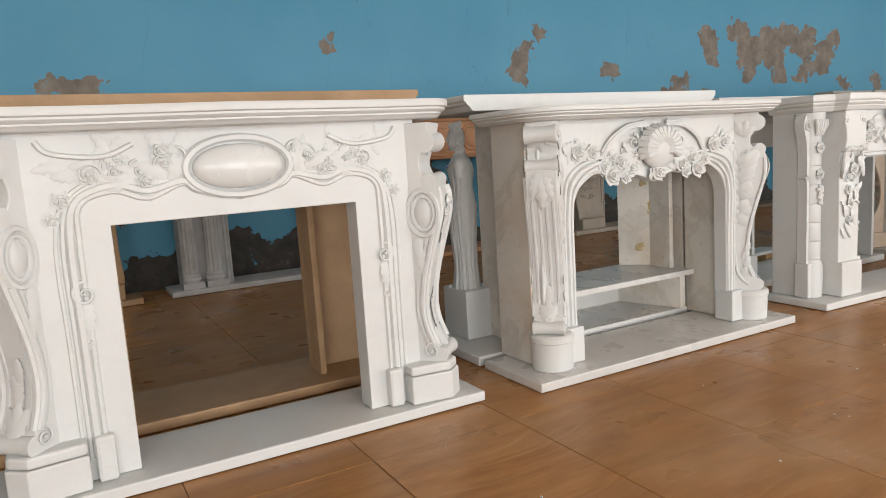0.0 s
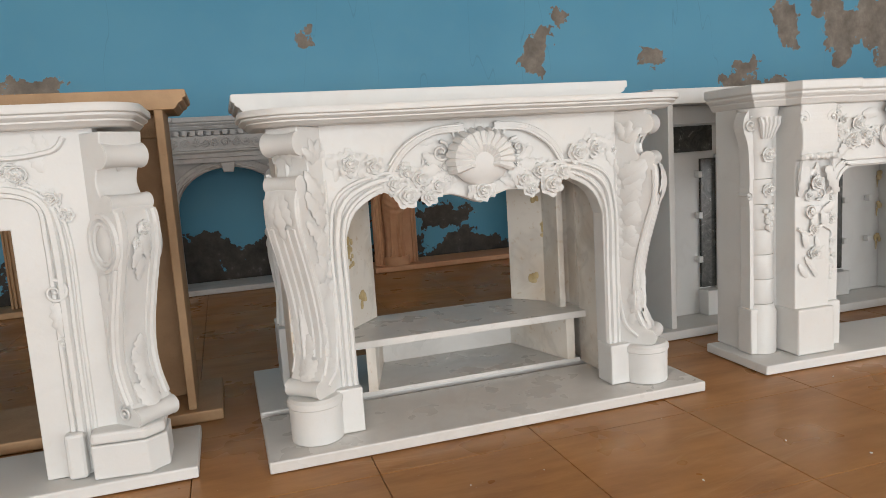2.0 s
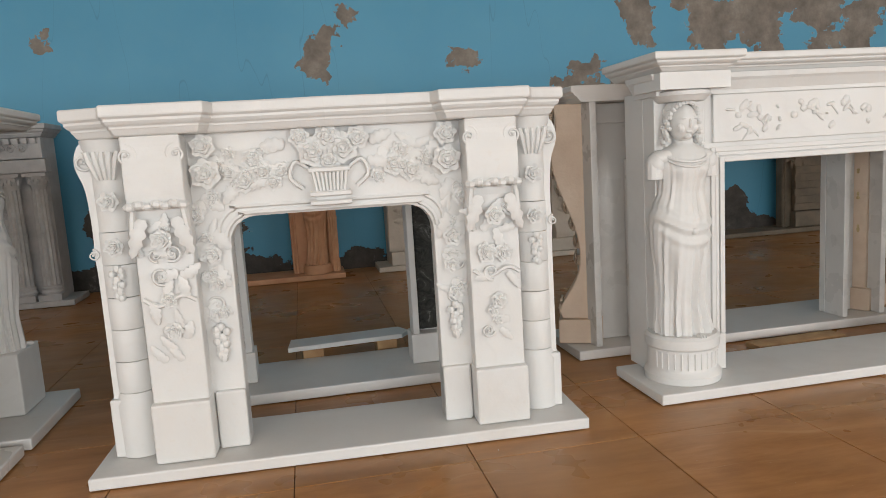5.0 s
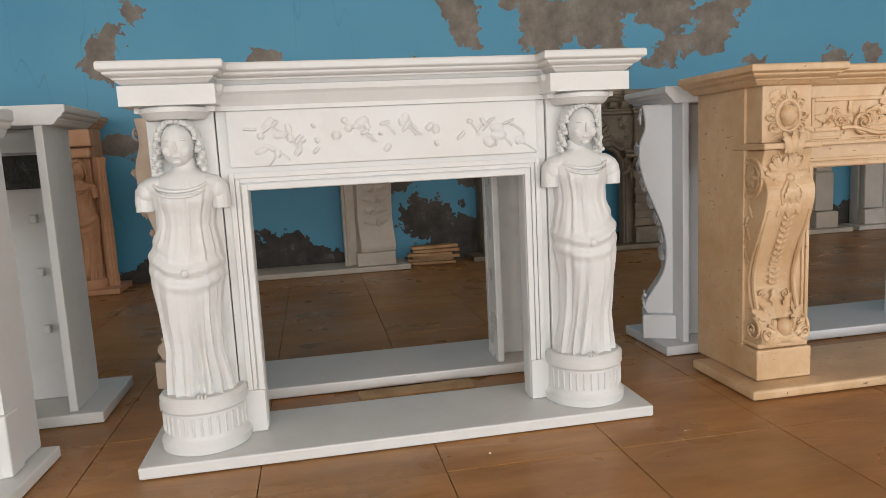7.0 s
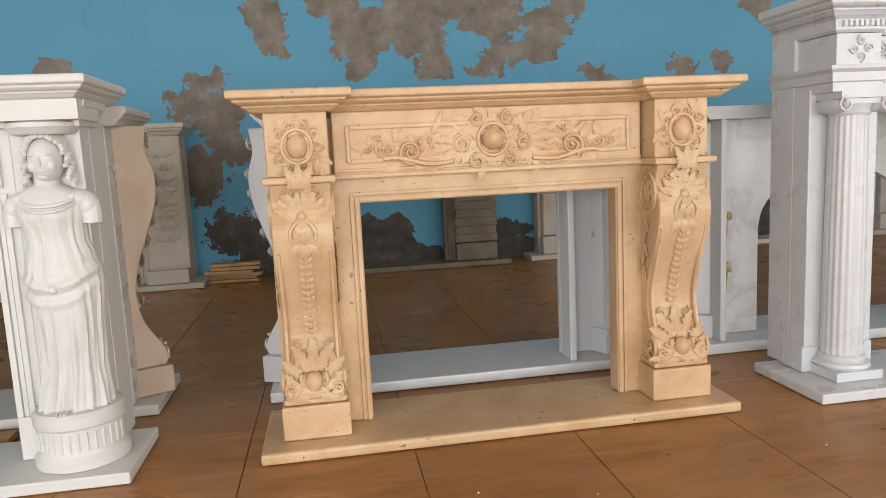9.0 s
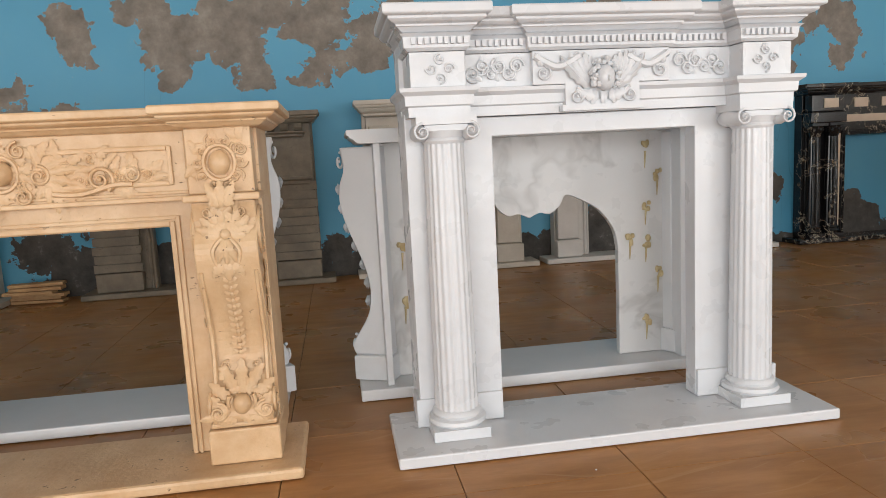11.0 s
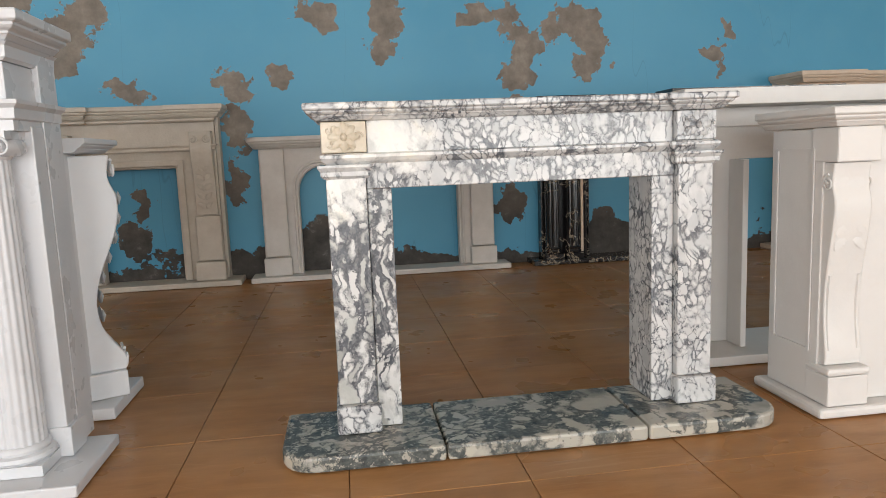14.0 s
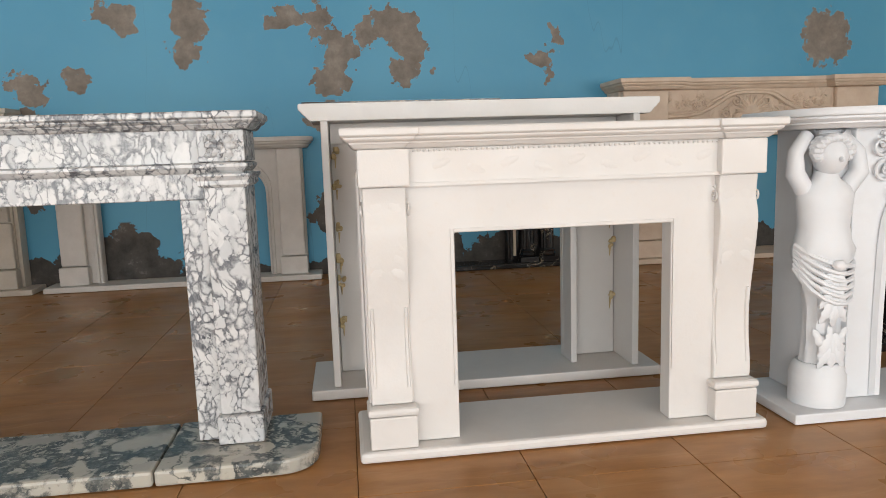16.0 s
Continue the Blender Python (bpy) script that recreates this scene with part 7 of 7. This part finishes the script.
part("bed_moulding", shelf(bmesh.new(), breaks(1.70, 0.30, 0.05, 0.10, 0.149), [(0, 1.27), (0.012, 1.28), (0.012, 1.295), (0.03, 1.31), (0.03, 1.32)]), DRAB, shellfront)
for i in range(15):
    x = -0.82 + 1.64 * i / 14
    y = 0.02 if abs(x) > 0.52 else 0.07
    part("corbel", prism(bmesh.new(), [(y + 0.075, 1.322), (y + 0.03, 1.328), (y + 0.012, 1.35), (y, 1.385), (y + 0.075, 1.385)], x - 0.035, x + 0.035, "x"), DRAB, shellfront, bevel=0.005)
for s in (-1, 1):
    bm = bmesh.new()
    fill(bm, s * 0.42, s * 0.64, 0.98, 1.26, 0.146, 26, 90 + s, 0.055, 0.25)
    fill(bm, s * 0.50, s * 0.68, 0.68, 0.84, 0.084, 16, 94 + s, 0.05, 0.15)
    fill(bm, s * 0.74, s * 0.82, 0.98, 1.24, 0.12, 12, 97 + s, 0.05, 0.3)
    part("leaf_carving", bm, DRAB, shellfront, smooth=True)
    part("impost", shelf(bmesh.new(), [(s * 0.67 - 0.20, 0.149), (s * 0.67 - 0.20, 0.07), (s * 0.67 + 0.20, 0.07), (s * 0.67 + 0.20, 0.149)], [(0, 0.865), (0.012, 0.875), (0.012, 0.90), (0.03, 0.915), (0.03, 0.935)]), DRAB, shellfront)
    for i in range(14):
        z = 0.055 + 0.0865 * i
        part("quoin", slab(s * 0.845 - 0.05 + 0.012 * (i % 2), s * 0.845 + 0.05 - 0.012 * (i % 2), 0.13, 0.20, z, z + 0.082), DRAB, shellfront, bevel=0.005)
bracketed = wall_fireplace(10.07, 11.72, 6.12, 1.555, PALE, "pale limestone fireplace with bracketed pilasters", "square", 0.66, 1.03, "bracket", 0.3)
part("bed_moulding", shelf(bmesh.new(), breaks(1.36, 0.33, 0.04, 0.10, 0.149), [(0, 1.415), (0.015, 1.425), (0.015, 1.44), (0.035, 1.452)]), PALE, bracketed)
part("architrave", shelf(bmesh.new(), breaks(1.34, 0.33, 0.03, 0.118, 0.149), [(0, 1.17), (0.010, 1.18), (0.010, 1.20), (0.024, 1.215), (0.024, 1.225)]), PALE, bracketed)
part("inner_frame", surround(bmesh.new(), 0.80, 0.055, 1.10, arch(0.70, 1.05), 0.118, 0.149), PALE, bracketed, bevel=0.008)
wall_fireplace(11.80, 14.12, 6.13, 1.265, ASH, "plain ash-white limestone fireplace with softly arched opening", "round", 1.42, 1.0, "pilaster", 0.29, 0, 0)
ebony = wall_fireplace(14.34, 16.42, 6.13, 1.54, BLACK, "black marble fireplace with cream inset panels", "square", 0.92, 1.04, "columns", 0.29)
for x in (-0.71, -0.30, 0.0, 0.30, 0.71):
    part("inset_panel", slab(x - 0.075, x + 0.075, 0.03 if abs(x) > 0.6 else 0.14, 0.16, 1.31, 1.40), BUFF, ebony, "cream stone inset panel", 0.003)
for s in (-1, 1):
    part("inset_strip", slab(s * 0.535 - 0.012, s * 0.535 + 0.012, 0.138, 0.16, 0.10, 1.06), BUFF, ebony, "cream stone inset strip")
part("inset_band", slab(-0.52, 0.52, 0.138, 0.16, 1.17, 1.24), BUFF, ebony, "cream stone inset band")
buffront = wall_fireplace(16.75, 19.55, 5.95, 1.68, BUFF, "buff limestone fireplace with roses and stepped shelf", "round", 1.45, 1.15, "pilaster", 0.46, 0, 0.11)
bm = bmesh.new()
for o, r in ((0.0, 0.020), (0.045, 0.013)):
    curve(bm, [(-0.86, 0.145, 1.34 + o), (-0.55, 0.14, 1.36 + o), (-0.36, 0.135, 1.44 + o), (-0.2, 0.13, 1.53 + o * 0.6), (0, 0.13, 1.55 + o * 0.5), (0.2, 0.13, 1.53 + o * 0.6), (0.36, 0.135, 1.44 + o), (0.55, 0.14, 1.36 + o), (0.86, 0.145, 1.34 + o)], r)
part("frieze_moulding", bm, BUFF, buffront, smooth=True)
bm = bmesh.new()
for i in range(9):
    leaf(bm, 0, 0.142, 1.36, 90 + (i - 4) * 19, 0.17, 0.05, 0.35)
for s in (-1, 1):
    scroll(bm, s * 0.15, 0.14, 1.47, 0.05, 1.5, s)
    scroll(bm, s * 0.24, 0.14, 1.36, 0.05, 1.5, -s)
    for x, z, r in ((0.46, 1.46, 0.055), (0.55, 1.43, 0.06), (0.64, 1.46, 0.05), (0.72, 1.44, 0.045), (0.5, 1.51, 0.04)):
        rose(bm, s * x, 0.14, z, r)
    fill(bm, s * 0.34, s * 0.86, 1.38, 1.52, 0.146, 24, 110 + s, 0.06, 0.1)
    fill(bm, s * 0.04, s * 0.34, 1.30, 1.46, 0.146, 14, 114 + s, 0.05, 0.1)
part("leaf_carving", bm, BUFF, buffront, smooth=True)

# ---- loose things ----
insert = thing("firebox_insert", 2.60, 2.66, "raised polished marble slab with rust-stained upright cheeks", "fireplace insert")
pts = [(-0.56, 0.0), (0.56, 0.0), (0.56, 0.16), (0.36, 0.42), (-0.36, 0.42), (-0.56, 0.16)]
part("raised_slab", prism(bmesh.new(), pts, 0.262, 0.292, "z"), SLAB, insert, bevel=0.003)
part("lower_slab", prism(bmesh.new(), [(-0.56, 0.035), (0.50, 0.035), (0.36, 0.42), (-0.36, 0.42)], 0.056, 0.072, "z"), SLAB, insert)
for s in (-1, 1):
    a, b = (0.47, 0.02), (0.36, 0.40)
    part("support_board", prism(bmesh.new(), [(s * (a[0] - 0.04), a[1]), (s * a[0], a[1]), (s * b[0], b[1]), (s * (b[0] - 0.04), b[1])], 0.073, 0.26, "z"), RUSTY, insert, bevel=0.003)
    part("cheek", prism(bmesh.new(), [(s * 0.56, 0.17), (s * 0.535, 0.16), (s * 0.335, 0.40), (s * 0.36, 0.41)], 0.294, 1.0, "z"), RUSTY, insert, "rust-stained upright marble cheek")
rng = random.Random(21)
for s in (-1, 1):
    along = Matrix.Rotation(radians(130 if s > 0 else 50), 4, "Z")
    for q, z, w in ((0.35, 0.66, 0.034), (0.37, 0.59, 0.018), (0.55, 0.80, 0.022), (0.62, 0.40, 0.03)):
        bm = bmesh.new()
        for i in range(6):
            k = q + rng.uniform(-0.08, 0.08)
            ball(bm, (s * (0.535 - 0.2 * k - 0.002), 0.16 + 0.24 * k - 0.002, z + rng.uniform(-0.03, 0.03)), (w * rng.uniform(0.3, 0.7), 0.003, w * rng.uniform(0.3, 0.8)), 9, 5, along)
        part("rust_stain", bm, GLUE, insert, "rust-brown glue stain", smooth=True)
part("back_strip", slab(-0.34, 0.34, 0.40, 0.418, 0.073, 0.16), SLAB, insert)

for x, y, z, dx, dy, a in ((4.66, 3.45, 0.004, 0.62, 0.16, 4), (3.75, 3.42, 0.06, 0.30, 0.22, 0)):
    t = thing("stone_slab", x, y, "loose broken white marble slab lying on small blocks", "stone slab", z=0.0, turn=a)
    part("slab", prism(bmesh.new(), [(-dx / 2, -dy / 2), (dx * 0.42, -dy / 2), (dx / 2, -dy * 0.1), (dx * 0.44, dy / 2), (-dx * 0.46, dy / 2)], 0.094, 0.118, "z"), WHITE, t, bevel=0.004)
    for e in (-1, 1):
        part("block", slab(e * dx * 0.3 - 0.05, e * dx * 0.3 + 0.05, -0.05, 0.05, 0.052 if x < 4 else 0.004, 0.092), TIMBER, t)
rng = random.Random(8)
for i in range(6):
    t = thing("timber_plank", 7.42 + rng.uniform(-0.06, 0.06), 6.16 + rng.uniform(-0.04, 0.06), "short rough timber offcut in a pile by the wall", "plank", "timber pile", 0.004 + 0.03 * i, rng.uniform(-9, 9))
    part("plank", slab(-0.24 + rng.uniform(0, 0.06), 0.24 - rng.uniform(0, 0.06), -0.05, 0.05, 0, 0.026), TIMBER, t, bevel=0.003)
t = thing("timber_plank", 6.75, 2.82, "flat timber strip lying between two hearths", "plank", z=0.0, turn=2)
part("plank", slab(-0.24, 0.24, -0.05, 0.05, 0.004, 0.03), TIMBER, t, bevel=0.003)

t = thing("stone_slab", 14.75, 3.25, "thin black polished slab lying on a cream mantel shelf", "stone slab", z=1.31)
part("slab", slab(-0.55, 0.35, -0.09, 0.09, 0.001, 0.016), BLACK, t)
bm = bmesh.new()
rng = random.Random(12)
for i in range(60):
    ball(bm, (rng.uniform(-0.5, 16.5), rng.uniform(1.2, 2.2) if i % 3 else rng.uniform(3.6, 5.4), 0.002), (rng.uniform(0.002, 0.007), rng.uniform(0.002, 0.006), rng.uniform(0.001, 0.004)), 6, 4)
tagged(part("marble_chips", bm, WHITE, None), "small white marble chips scattered on the floor", "debris", kind="stuff")

# ---- floor tiles ----
D, X0, Y0 = 0.587, 2.04, 2.09
tile_me = None
rest = bmesh.new()
for i in range(math.floor((WEST - X0) / D), math.ceil((EAST - X0) / D)):
    for j in range(math.floor((SOUTH - Y0) / D), math.ceil((NORTH - Y0) / D)):
        x, y = X0 + i * D, Y0 + j * D
        xa, xb, ya, yb = max(x + 0.0015, WEST), min(x + D - 0.0015, EAST), max(y + 0.0015, SOUTH), min(y + D - 0.0015, NORTH)
        if xb - xa < 0.05 or yb - ya < 0.05:
            continue
        whole = xb - xa > D - 0.01 and yb - ya > D - 0.01
        if whole and -1.5 < x < 17.6 and 0.2 < y < 5.3:
            if tile_me is None:
                b = bmesh.new()
                shelf(b, [(0.0015, D - 0.0015), (0.0015, 0.0015), (D - 0.0015, 0.0015), (D - 0.0015, D - 0.0015)], [(0, -0.006), (0, -0.0015), (-0.0015, 0)])
                bmesh.ops.recalc_face_normals(b, faces=b.faces)
                tile_me = bpy.data.meshes.new("tile")
                b.to_mesh(tile_me)
                b.free()
                tile_me.materials.append(TILE)
            ob = new("tile", tile_me)
            ob.location, ob.parent = (x, y, random.uniform(-0.0008, 0.0008)), floor
        else:
            box(rest, xa, xb, ya, yb, -0.006, 0)
tagged(part("tile_field", rest, TILE, floor), kind="stuff")
